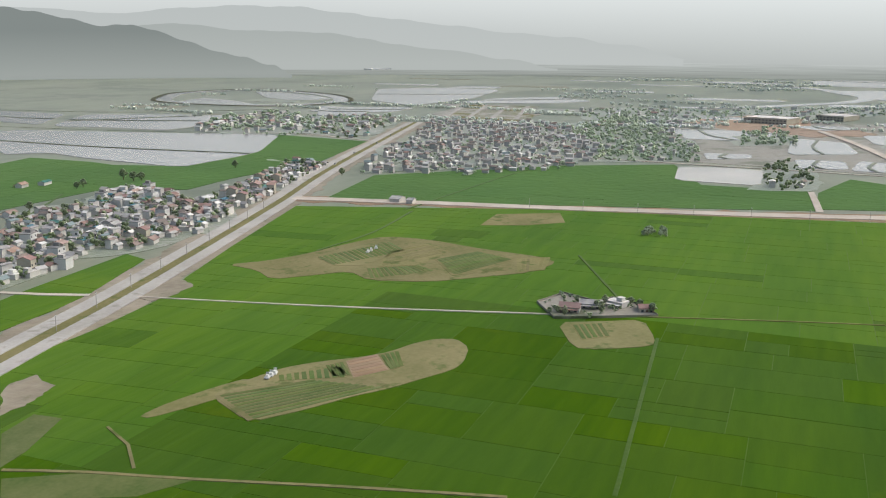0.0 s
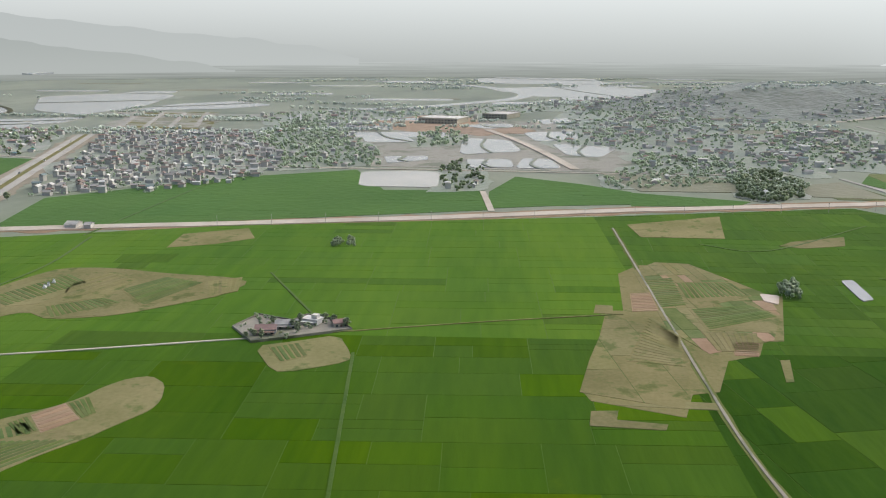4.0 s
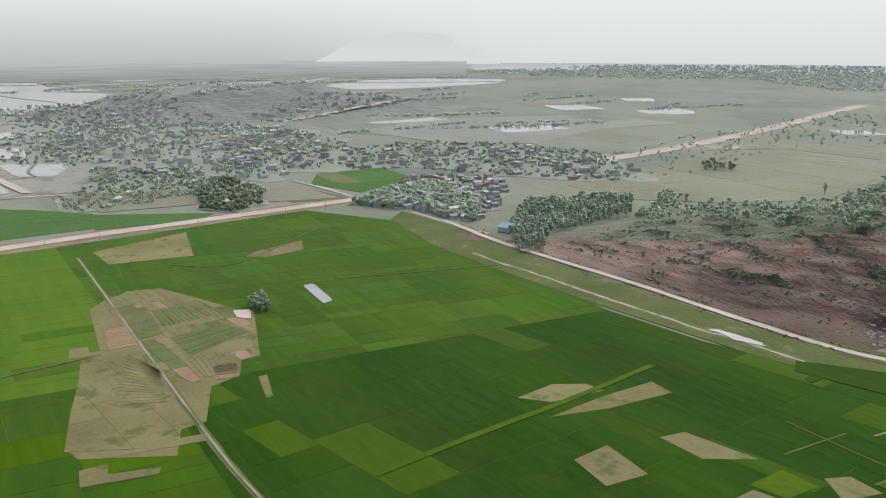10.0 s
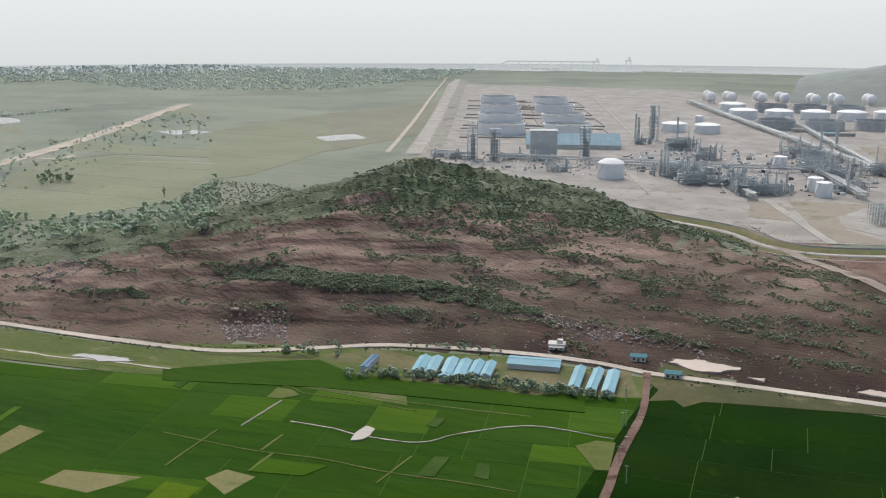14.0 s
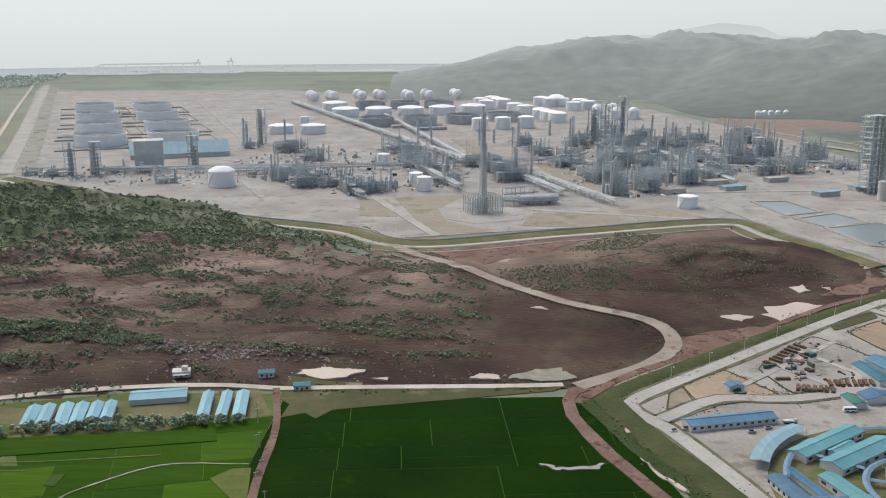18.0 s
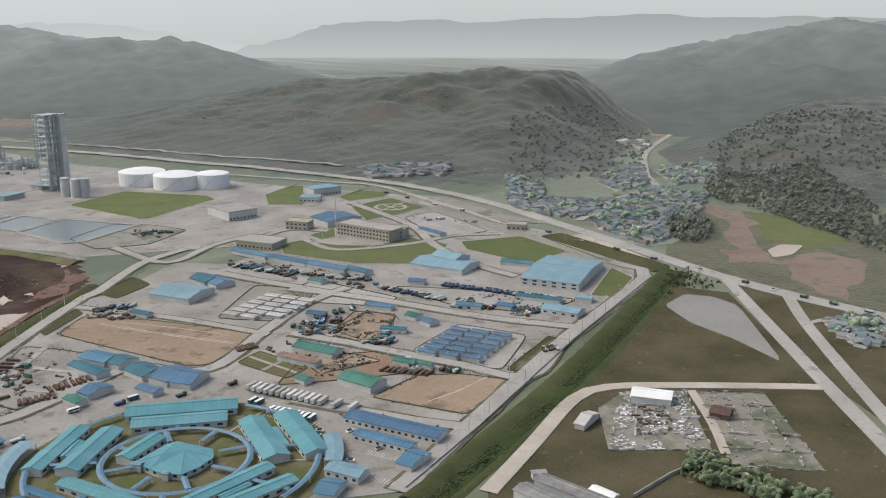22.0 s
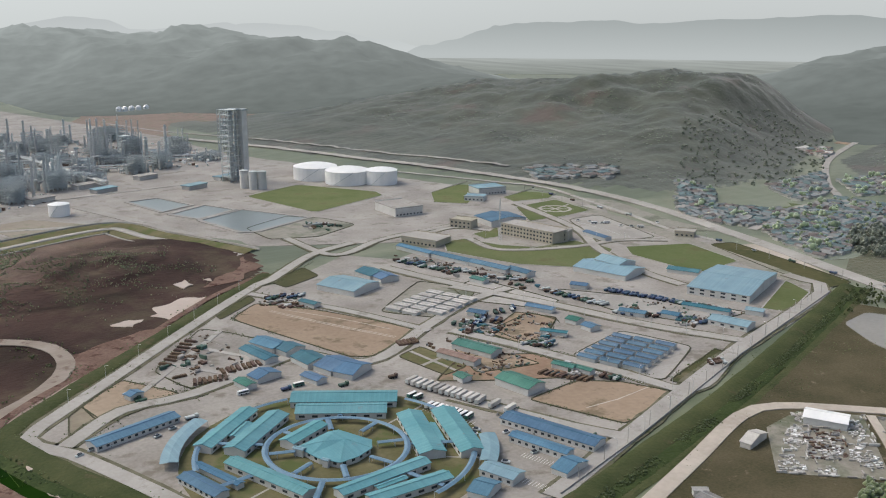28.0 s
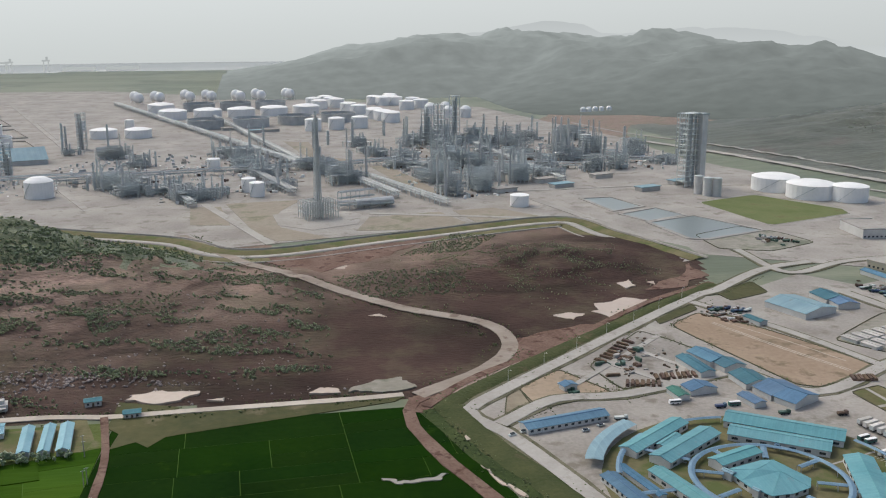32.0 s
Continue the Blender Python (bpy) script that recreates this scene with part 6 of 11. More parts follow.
yard_hall([(258.7, 302.3), (254.2, 312.2), (269.3, 317.6)], 3.0, "roof_blue", "block with a bright blue roof", 4)
yard_hall([(615.0, 419.0), (597.6, 466.2), (676.0, 488.3)], 6, "roof_sky", "very large white warehouse with a pale blue roof", 8)
yard_hall([(585.3, 519.2), (572.5, 568.6), (606.5, 577.9)], 4.4, "roof_sky", "white hall with a pale blue roof", 6)
yard_hall([(597.9, 538.8), (596.3, 567.1), (618.9, 575.3)], 7.5, "roof_sky", "raised bay of a white hall", 0)
yard_hall([(556.0, 378.5), (548.8, 407.3), (564.2, 412.2)], 3.6, "roof_sky", "white workshop with a pale blue roof", 6)
yard_hall([(595.1, 393.0), (589.7, 405.4), (598.1, 409.1)], 3.6, "roof_sky", "small block with a pale blue roof", 0)
yard_hall([(646.3, 493.0), (635.5, 518.7), (645.9, 524.4)], 3.0, "roof_teal", "long low block with a dark roof", 0)
yard_hall([(500.7, 680.3), (494.0, 724.7), (503.7, 727.1)], 3.6, "roof_blue", "long canopy with a blue roof", 0)
yard_hall([(510.4, 636.3), (502.1, 680.8), (513.4, 682.8)], 3.6, "roof_blue", "long canopy with a blue roof", 0)
yard_hall([(519.5, 595.2), (510.6, 638.9), (522.6, 641.3)], 3.6, "roof_blue", "long canopy with a blue roof", 0)
yard_hall([(525.5, 575.5), (523.5, 599.9), (535.1, 602.0)], 3.6, "roof_blue", "canopy with a dark blue roof", 0)
yard_hall([(484.1, 581.9), (480.7, 596.5), (488.8, 600.3)], 3.0, "roof_green", "small shed with a green roof", 0)
yard_hall([(470.8, 460.3), (469.0, 470.8), (479.0, 472.7)], 3.0, "roof_green", "shed with a dark green roof", 0)
yard_hall([(468.0, 443.6), (468.2, 454.4), (478.5, 458.0)], 3.0, "roof_blue", "shed with a dark blue roof", 0)
yard_hall([(446.7, 445.5), (436.4, 461.6), (442.6, 463.4)], 3.0, "roof_teal", "low shed with a dark roof", 0)
yard_hall([(403.4, 395.3), (398.6, 410.1), (406.0, 411.7)], 3.0, "roof_green", "shed with a green roof", 0)
yard_hall([(408.4, 384.8), (405.8, 397.8), (411.2, 399.1)], 3.0, "roof_green", "shed with a green roof", 0)
yard_hall([(474.7, 490.3), (466.4, 511.3), (474.8, 513.9)], 3.0, "roof_blue", "shed with a blue roof", 0)
yard_hall([(428.4, 512.5), (422.0, 525.6), (430.4, 529.1)], 3.0, "roof_blue", "shed with a blue roof", 0)
yard_hall([(522.8, 442.7), (513.9, 461.3), (521.8, 465.4)], 3.0, "roof_blue", "long shelter with a blue roof", 0)
yard_hall([(538.5, 425.3), (534.1, 438.0), (543.4, 439.5)], 3.0, "roof_blue", "shelter with a blue roof", 0)
yard_hall([(576.5, 409.0), (563.7, 443.2), (571.4, 446.5)], 3.0, "roof_teal", "long row of teal-roofed stalls", 0)
yard_hall([(541.3, 520.5), (534.2, 533.0), (543.5, 536.5)], 3.0, "roof_blue", "shelter with a blue roof", 0)
yard_hall([(344.2, 245.4), (338.2, 249.8), (344.3, 250.1)], 3.0, "roof_grey", "shed with a dark grey roof", 0)
u, w = Vector((442.2, 387.7)) - Vector((435.2, 411.1)), Vector((474.6, 423.1)) - Vector((435.2, 411.1))
p0 = Vector((422.0, 410.8))
for i in range(3):
    for j in range(6):
        a = p0 + u * (0.62 * i) + w * (0.24 * j + 0.04 * i)
        hall("carport", [a, a + u * 0.55, a + w * 0.16], 3, "roof_steel", "open carport with a faded blue roof", "carports in rows", wall="pipe")
# block of white containers
p0, u, w = Vector((381.0, 572.2)), Vector((395.9, 532.7)) - Vector((381.0, 572.2)), Vector((438.5, 590.9)) - Vector((381.0, 572.2))
for i in range(3):
    for j in range(6):
        if (i, j) == (2, 0):
            continue
        a = p0 + u * (0.36 * i) + w * (0.17 * j)
        hall("site_cabin", [a, a + u * 0.31, a + w * 0.125], 2.2, "rubble", "pale flat-roofed site cabin", "site cabins", rise=0.2)
# office, plain cream blocks and technical buildings beside the lawns
def block(name, c, h, wall, roof, label, rows=0, spacing=4.0):
    a, b, e = (Vector(p) for p in c)
    d = b - a
    n = Vector((-d.y, d.x)).normalized()
    dep = n.dot(e - a)
    m = (a + b) / 2 + n * dep / 2
    L, dep = d.length, abs(dep)
    t = thing(name, m.x, m.y, 0.4, math.atan2(d.y, d.x), label, "building")
    part("wall", Shape().box(0, 0, 0, L, dep, h), wall, t)
    part("roof", Shape().box(0, 0, h, L + 0.8, dep + 0.8, 0.6), roof, t)
    for s in (-1, 1):
        part("parapet", Shape().box(0, s * (dep / 2 + 0.2), h + 0.6, L + 0.8, 0.4, 0.8), wall, t)
    k = max(1, int(L / spacing))
    pane = Shape().box(0, 0, 0, spacing * 0.5, 0.16, 1.6).mesh("window", M["glass"])
    for r in range(rows):
        for s in (-1, 1):
            for i in range(k):
                part("window", pane, "", t).location = (-L / 2 + (i + 0.5) * L / k, s * dep / 2, 1.2 + r * h / rows)
    return t


block("office_building", [(625.2, 650.1), (614.5, 714.2), (637.3, 719.9)], 11, "wall_cream", "concrete", "three-storey cream office building", 3)
block("office_wing", [(644.7, 651.4), (636.6, 667.7), (653.5, 676.5)], 9, "wall_cream", "concrete", "cream wing of an office building", 2)
block("cream_block", [(603.1, 748.7), (592.5, 769.9), (607.5, 778.6)], 8, "wall_cream", "wall_cream", "square cream building with flat roof", 2)
block("cream_block", [(526.9, 706.0), (512.8, 742.5), (537.5, 755.1)], 6, "wall_cream", "concrete", "low flat-roofed cream building", 1)
hall("laboratory", [(626.2, 743.2), (631.5, 778.9), (676.9, 787.8)], 6, "roof_blue", "building with a blue roof beside the office", windows=5)
block("fire_station", [(763.4, 881.1), (727.5, 888.6), (744.6, 914.2)], 8, "wall_white", "roof_sky", "white building with tall dark bays", 1)
block("gate_house", [(707.8, 856.3), (693.2, 874.4), (707.6, 886.5)], 5, "wall_white", "roof_sky", "small white gate building with flat roof", 1)
block("gate_house", [(758.1, 588.0), (748.4, 603.9), (762.4, 611.5)], 5, "wall_cream", "concrete", "small cream gate building with flat roof", 1)
block("technical_block", [(608.8, 840.9), (574.8, 844.1), (605.2, 889.0)], 9, "wall_white", "concrete", "grey technical block with roof plant", 1)
hall("bus_shelter", [(674.6, 628.9), (678.9, 663.8), (689.1, 670.8)], 3.5, "roof_blue", "long blue-roofed bus shelter")
mx, my = (595.9, 694.2)
mast = thing("radio_mast", mx, my, 0.4, 0, "slim grey lattice radio mast", "mast")
for s in ((-1, -1), (1, -1), (0, 1)):
    part("leg", Shape().rod((s[0] * 1.5, s[1] * 1.5, 0), (s[0] * 0.3, s[1] * 0.3, 42), 0.15, 4), "pipe", mast)
for k in range(14):
    q = 1.5 - 1.2 * k / 14
    part("brace", Shape().rod((-q, -q, 3 * k), (q, -q, 3 * k + 3), 0.1, 4).rod((q, -q, 3 * k), (0, q, 3 * k + 3), 0.1, 4), "pipe", mast)
# lawns
for c in (
          [(547.8, 721.3), (572.3, 719.9), (584.3, 678.2), (602.3, 657.0), (660.9, 621.8), (658.6, 603.0), (630.0, 583.8), (582.8, 576.8), (549.4, 614.9), (527.3, 688.9)], [(675.9, 602.8), (735.5, 575.1), (717.7, 504.9), (656.3, 500.4), (657.6, 578.1)], [(692.0, 940.0), (772.2, 971.8), (770.6, 923.7), (684.8, 857.5), (658.9, 888.3)], [(743.4, 863.5), (802.7, 880.8), (809.2, 841.2), (784.4, 826.0), (737.3, 835.8)],
          [(717.5, 810.3), (785.0, 815.6), (774.0, 746.4), (732.8, 739.8), (678.9, 742.6)], [(591.7, 731.6), (631.3, 738.9), (606.5, 706.8), (588.8, 707.8)], [(496, 1052), (585, 1086), (641, 985), (634, 960), (517, 918)], [(612.4, 406.6), (695.6, 441.9), (680.1, 409.5), (620.8, 388.0)], [(598.0, 652.3), (655.1, 650.6), (653.5, 627.3), (610.9, 639.7)]):
    patch("lawn", c, "grass", "mown green lawn", "lawn", 0.55, kind="structure")
    tagged(part("lawn_kerb", ribbon(list(c) + list(c)[:1], 1.2, 0.75, curve=False, deep=0.6), "concrete"), "pale kerb round a lawn", "kerb", kind="structure")
hx, hy = (746.9, 775.1)
t = thing("garden_ring", hx, hy, 0.56, 0.3, "pale ring of garden paths on a lawn", "path")
part("ring", Shape().lathe(0, 0, [(19, 0), (19, 0.15), (15.5, 0.15), (15.5, 0)], 32), "concrete", t)
for k in range(3):
    part("cross_path", Shape().box(0, 0, 0, 62 if k == 0 else 42, 2.2, 0.12 + 0.01 * k, k * 1.05), "concrete", t)
# bare lots
TRACKS = ([(310, 620), (330, 566), (352, 516)], [(321, 617), (345, 570), (360, 532)], [(312, 621), (332, 567), (354, 517)], [(372, 352), (395, 350), (424, 352)])
def yard_lot(c, m, lab):
    patch("lot", c, m, lab, "ground", 0.46, kind="structure")
    loop = rounded(rounded(list(c), 1, 0.07), 1, 0.2)
    tagged(part("lot_edge", ribbon(loop + loop[:1], 0.8, 0.85, 0.5, curve=False, deep=1.0), "hedge"), "dark weedy kerb round a yard", "kerb", kind="structure")


yard_lot([(278.8, 619.9), (310.7, 645.1), (341.1, 600.8), (379.8, 515.5), (320.0, 494.3), (308.1, 500.2)], "sand", "flat lot of orange sand")
yard_lot([(353.7, 380.5), (396.7, 384.9), (416.8, 367.5), (432.7, 334.7), (395.2, 326.3), (373.6, 324.4), (362.9, 353.8)], "sand", "bare lot of sand and weeds")
yard_lot([(409.5, 487.0), (463.9, 503.9), (469.5, 479.5), (433.6, 453.5), (413.8, 455.9)], "sand", "bare sandy lot")
yard_lot([(372.8, 478.3), (356.0, 431.5), (376.5, 424.9), (398.9, 419.7), (395.1, 442.6)], "sand", "reddish bare yard")
yard_lot([(143.5, 523.5), (175.7, 549.8), (196.9, 506.2), (144.8, 491.6)], "sand", "worn sandy lot with weeds")
yard_lot([(441.8, 351.4), (511.3, 371.0), (510.3, 362.1), (460.9, 345.5), (445.1, 343.4)], "grass_dull", "weedy strip beside a road")
yard_lot([(274.1, 637.9), (315.6, 665.8), (314.5, 652.9), (272.5, 623.4)], "grass_dull", "weedy strip beside a road")
yard_lot([(347.3, 693.5), (391.4, 717.8), (389.6, 685.9), (349.7, 669.2)], "grass_dull", "weedy strip beside a road")
yard_lot([(195.6, 551.9), (252.4, 613.0), (264.9, 592.8), (285.0, 546.5), (203.3, 509.2)], "apron", "grey concrete storage yard")
for c in ([(176, 521), (262, 600)], [(232, 510), (276, 571)], [(206, 560), (236, 512)], [(230, 588), (262, 524)]):
    tagged(part("strip", ribbon(c, 4, 0.9, curve=False), "concrete"), "pale concrete lane across a storage yard", "path", kind="structure")
yard_lot([(426.8, 419.2), (488.3, 434.1), (502.6, 382.3), (439.8, 352.9), (415.0, 396.4)], "concrete", "paved car park")
yard_lot([(717.6, 724.2), (763.6, 721.4), (731.4, 611.5), (670.5, 631.1)], "concrete", "paved car park with a shelter")
yard_lot([(333, 484), (356, 491), (359, 444), (338, 439)], "lawn_dry", "dry lot crossed by concrete strips")
tagged(part("strip", ribbon([(345, 487), (348, 441)], 2.5, 0.75, curve=False), "concrete"), "pale concrete strip across a dry lot", "path", kind="structure")
tagged(part("strip", ribbon([(335, 461), (357, 466)], 2.5, 0.77, curve=False), "concrete"), "pale concrete strip across a dry lot", "path", kind="structure")
yard_lot([(418.7, 889.6), (481.5, 919.2), (508.6, 886.1), (521.0, 838.8), (461.5, 812.3), (416.5, 830.0)], "bank", "brown lot beside a basin")
yard_lot([(133.7, 513.2), (143.5, 523.5), (146.5, 497.0), (126.0, 486.4)], "earth", "weedy corner of a yard")
yard_lot([(456.9, 588.4), (491.4, 600.2), (504.4, 511.9), (477.8, 505.9), (446.7, 554.5)], "concrete", "paved lorry park")
yard_lot([(522.3, 540.1), (577.3, 458.2), (596.6, 405.9), (544.7, 409.1), (518.1, 469.9)], "concrete", "paved lorry park")
yard_lot([(748.7, 561.6), (774.4, 553.0), (736.0, 404.6), (700.9, 408.3), (715.3, 467.1)], "grass_dull", "dry field beside a road")
M["sand_red"] = material("sand_red", (0.245, 0.17, 0.12), (0.36, 0.27, 0.20), 0.03, 0.4, vary=0.3, spots=((0.19, 0.165, 0.11), 0.05, 0.53))
yard_lot([(327, 435), (356, 454), (378, 455), (421, 426), (416, 395), (401, 389), (366, 409)], "sand_red", "reddish bare ground round green sheds")
yard_lot([(417, 489), (457, 511), (473, 482), (432, 454), (417, 457)], "sand_red", "reddish bare storage yard")
yard_lot([(375, 571), (448, 623), (472, 573), (406, 528)], "bank", "gravel yard round pale site cabins")
for c in TRACKS:
    tagged(part("wheel_track", ribbon(c, 0.8, 0.62, 0.5), "dirt_road"), "faint pale wheel track over sand", "track", kind="structure")
# roads of the yards
def yard_road(pts, wd):
    tagged(part("road_verge", ribbon(pts, wd + 4.5, 0.66, 0.25), "verge_weeds"), "brown weedy verge along a yard road", "verge", kind="structure")
    road("yard_road", pts, wd, "concrete", "pale concrete road between yards", 0.6)


yard_road([(474.1, 770.7), (418.5, 751.9), (349.1, 696.8)] + [(333, 690), (262, 632), (202, 581), (116, 507), (108, 497), (109, 485), (121, 465), (136, 419), (148, 377), (156, 355)], 9)
yard_road([(120.8, 475.2), (160.1, 504.0), (200.8, 503.3), (274.0, 525.5)], 9)
yard_road([(281.3, 539.3), (312.6, 487.6), (382.8, 522.2), (442.9, 551.5), (494.6, 562.3)], 9)
yard_road([(318.0, 671.0), (355.9, 589.8), (379.9, 513.2)], 7)
yard_road([(392.9, 504.6), (407.8, 457.3), (428.2, 378.1), (443.4, 334.4), (517.7, 361.4)], 9)
yard_road([(285.9, 288.1), (359.3, 311.2), (514.5, 359.0), (687.9, 403.8), (709.2, 431.9), (712.3, 453.1)], 11)
yard_road([(320.8, 410.1), (330.2, 385.0), (347.8, 338.3), (361.1, 312.9)], 9)
yard_road([(460.4, 593.0), (486.9, 524.9), (512.2, 433.1), (538.8, 370.5)], 10)
yard_road([(449.1, 675.3), (458.5, 627.1), (479.6, 544.8)], 10)
yard_road([(731.4, 823.4), (695.5, 691.8), (647.1, 608.4), (620.3, 529.5), (615.4, 484.0)], 9)
yard_road([(576.1, 717.1), (572.1, 663.6), (636.6, 631.7), (690.5, 624.7), (728.4, 596.8)], 7)
yard_road([(537.0, 754.4), (594.0, 766.3), (616.5, 731.3)], 7)
yard_road([(431.1, 823.6), (436.7, 738.5), (509.2, 766.3), (621.1, 777.8)], 8)


def bank(name, pts, profile, mat, label, rough=0.0, step=9.0):
    """An earth bank: a cross-section of (offset to the right, height) swept along a line."""
    line = smooth_line(pts, step)
    s, m = Shape(), len(profile)
    for i, p in enumerate(line):
        d = (line[min(i + 1, len(line) - 1)] - line[max(i - 1, 0)]).normalized()
        for k, (o, h) in enumerate(profile):
            q = p + Vector((d.y, -d.x)) * (o + rough * (hash2(i, k) - 0.5))
            s.v.append((q.x, q.y, h + 0.25 * rough * (hash2(i, k + 40) - 0.5)))
    for i in range(len(line) - 1):
        for k in range(m - 1):
            a = i * m + k
            s.f.append((a, a + 1, a + m + 1, a + m))
    return tagged(part(name, s, mat, smooth=True), label, "bank", kind="structure")


OUTSIDE = [Vector(q) for q in BERM]
bank("berm", OUTSIDE, [(-7, 0.5), (-3, 2.0), (0, 2.2), (3, 2.0), (12, 0.6)], "lawn_dry", "dull grassy flood bank round the refinery", 0.3)
bank("perimeter_road", OUTSIDE, [(12.5, 0.3), (12.5, 0.8), (22, 0.8), (22, 0.3)], "concrete", "pale concrete road along the flood bank")
bank("berm_verge", OUTSIDE, [(22.4, 0.3), (23, 0.6), (34, 0.5), (36, 0.2)], "lawn_dry", "dull grass strip below the flood bank", 0.8)
bank("outer_kerb", OUTSIDE, [(36.4, 0.2), (36.4, 0.9), (38.6, 0.9), (38.6, 0.2)], "concrete", "pale concrete drain beside the grass strip")
bank("inner_wall", OUTSIDE, [(-9, 0.3), (-9, 2.4), (-8.2, 2.4), (-8.2, 0.3)], "concrete", "low concrete wall round the refinery")
M["cleared_lane"] = material("cleared_lane", (0.25, 0.185, 0.155), (0.36, 0.29, 0.25), 0.06, 0.5, spots=((0.17, 0.12, 0.1), 0.1, 0.52))
M["dyke_grass"] = material("dyke_grass", (0.045, 0.060, 0.023), (0.088, 0.095, 0.042), 0.04, 0.5, bump=0.6, spots=((0.10, 0.088, 0.05), 0.05, 0.58))
M["ditch_weeds"] = material("ditch_weeds", (0.030, 0.048, 0.016), (0.065, 0.085, 0.03), 0.05, 0.5, bump=0.6)
EAST_DYKE = [(284.6, 273.6), (356.7, 289.8), (454.9, 314.4), (563.9, 346.9), (724.8, 398.0)]
bank("dyke", EAST_DYKE, [(-11, 0.3), (-8, 1.8), (-5, 2.0), (-1, 1.3), (2, 0.4)], "dyke_grass", "dull green grass dyke beside the yards", 0.7)
bank("ditch_bank", EAST_DYKE, [(1.5, 0.4), (3, 0.62), (6, 0.45), (9, 0.62), (10, 0.3)], "ditch_weeds", "dark overgrown ditch below the dyke", 1.2)
bank("ditch_bank", EAST_DYKE, [(9.5, 0.3), (11, 0.62), (13, 0.55), (15, 0.2)], "dyke_grass", "low grassy bank beyond a ditch", 1.0)
tagged(part("yard_wall", ribbon([(290.4, 287.5), (364.3, 307.4), (515.6, 353.5), (693.1, 399.9)], 0.6, 1.8, curve=False, deep=2), "concrete"), "long concrete boundary wall", "wall", kind="structure")
WEST_DYKE = [(355, 717), (308, 681), (191, 589), (107, 518), (94, 498)]
bank("dyke", WEST_DYKE, [(-7, 0.3), (-4, 1.3), (0, 1.5), (4, 1.0), (7, 0.3)], "dyke_grass", "grassy dyke between the camp and the quarry", 0.8)
SOUTH_DYKE = [(94, 504), (109, 448), (124, 408), (133, 379)]
bank("dyke", SOUTH_DYKE, [(-12, 0.3), (-7, 1.6), (-1, 1.8), (4, 0.8), (6, 0.3)], "dyke_grass", "grassy dyke between the camp and the quarry", 0.8)
bank("ditch_bank", SOUTH_DYKE, [(5, 0.3), (7, 0.8), (11, 0.5), (14, 0.3)], "ditch_weeds", "dark overgrown ditch below the dyke", 1.2)
water("puddle", [(100, 475), (101, 470), (102, 459), (99, 459)], "muddy", "muddy pool below a dyke", 0.7)
water("puddle", [(101, 430), (104, 423), (115, 396), (112, 395)], "muddy", "muddy pool below a dyke", 0.7)
patch("red_ground", [(77, 521), (89, 526), (108, 545), (133, 569), (156, 591), (172, 614), (185, 592), (152, 565), (124, 539), (99, 516), (85, 497), (78, 500)], "red_dirt", "churned red earth beside a haul road", "ground", 0.35, kind="structure")
patch("slab_lane", [(182, 591), (177, 586), (136, 552), (102, 529), (101, 521), (137, 544), (182, 579)], "cleared_lane", "pale pinkish slabs of an old lane", "road", 0.7, kind="structure")
road("outer_lane", [(85, 506), (120, 544), (195, 600), (286, 677), (357, 720)], 6, "red_dirt", "reddish lane beside the dyke", 0.5, ragged=0.3)


# ---- vehicles ----
def truck(mat, L=6.6):
    t = new("truck")
    part("cab", Shape().box(L / 2 - 0.9, 0, 0.9, 1.8, 2.1, 1.7, taper=0.9), mat, t)
    part("bed", Shape().box(-1.0, 0, 1.0, L - 2.2, 2.2, 1.0), mat, t)
    s = Shape().box(0, 0, 0.5, L * 0.96, 1.6, 0.55)
    for x in (L / 2 - 1.2, -L / 2 + 1.2, -L / 2 + 2.6):
        s.rod((x, -1.25, 0.5), (x, 1.25, 0.5), 0.5, 8)
    part("chassis", s, "rubber", t)
    return t


def bus(mat, L=7.0):
    t = new("bus")
    part("body", Shape().box(0, 0, 0.5, L, 2.1, 2.0, taper=0.97), mat, t)
    for s in (-1, 1):
        part("side_window", Shape().box(0, s * 1.04, 1.4, L * 0.9, 0.08, 0.9), "glass", t)
    part("roof", Shape().box(0, 0, 2.5, L * 0.96, 1.9, 0.15), "tank_white", t)
    s = Shape().box(0, 0, 0.4, L * 0.9, 1.6, 0.3)
    for x in (L / 2 - 2, -L / 2 + 2):
        s.rod((x, -1.2, 0.5), (x, 1.2, 0.5), 0.5, 8)
    part("chassis", s, "rubber", t)
    return t


def car(mat):
    t = new("car")
    part("body", Shape().box(0, 0, 0.35, 4.4, 1.8, 0.75, taper=0.96), mat, t)
    part("cabin", Shape().box(-0.2, 0, 1.1, 2.6, 1.65, 0.6, taper=0.8), "glass", t)
    s = Shape()
    for x in (1.4, -1.4):
        s.rod((x, -0.88, 0.33), (x, 0.88, 0.33), 0.33, 8)
    part("chassis", s, "rubber", t)
    return t


FLEET = [tagged(truck("truck_blue"), "blue open lorry parked in a yard", "truck", "parked lorries"), tagged(truck("truck_green"), "dark green open lorry parked in a yard", "truck", "parked lorries"), tagged(truck("rust", 6.2), "rusty red open lorry parked in a yard", "truck", "parked lorries"), tagged(truck("steel", 7.5), "dark grey open lorry parked in a yard", "truck", "parked lorries")]
BUSES = [tagged(bus("tank_white"), "white bus parked in a row", "bus", "parked buses"), tagged(bus("roof_green"), "green and white bus parked in a row", "bus", "parked buses")]
CARS = [tagged(car("tank_white"), "white car on pale concrete", "car", "parked cars"), tagged(car("steel"), "dark grey car on pale concrete", "car", "parked cars")]


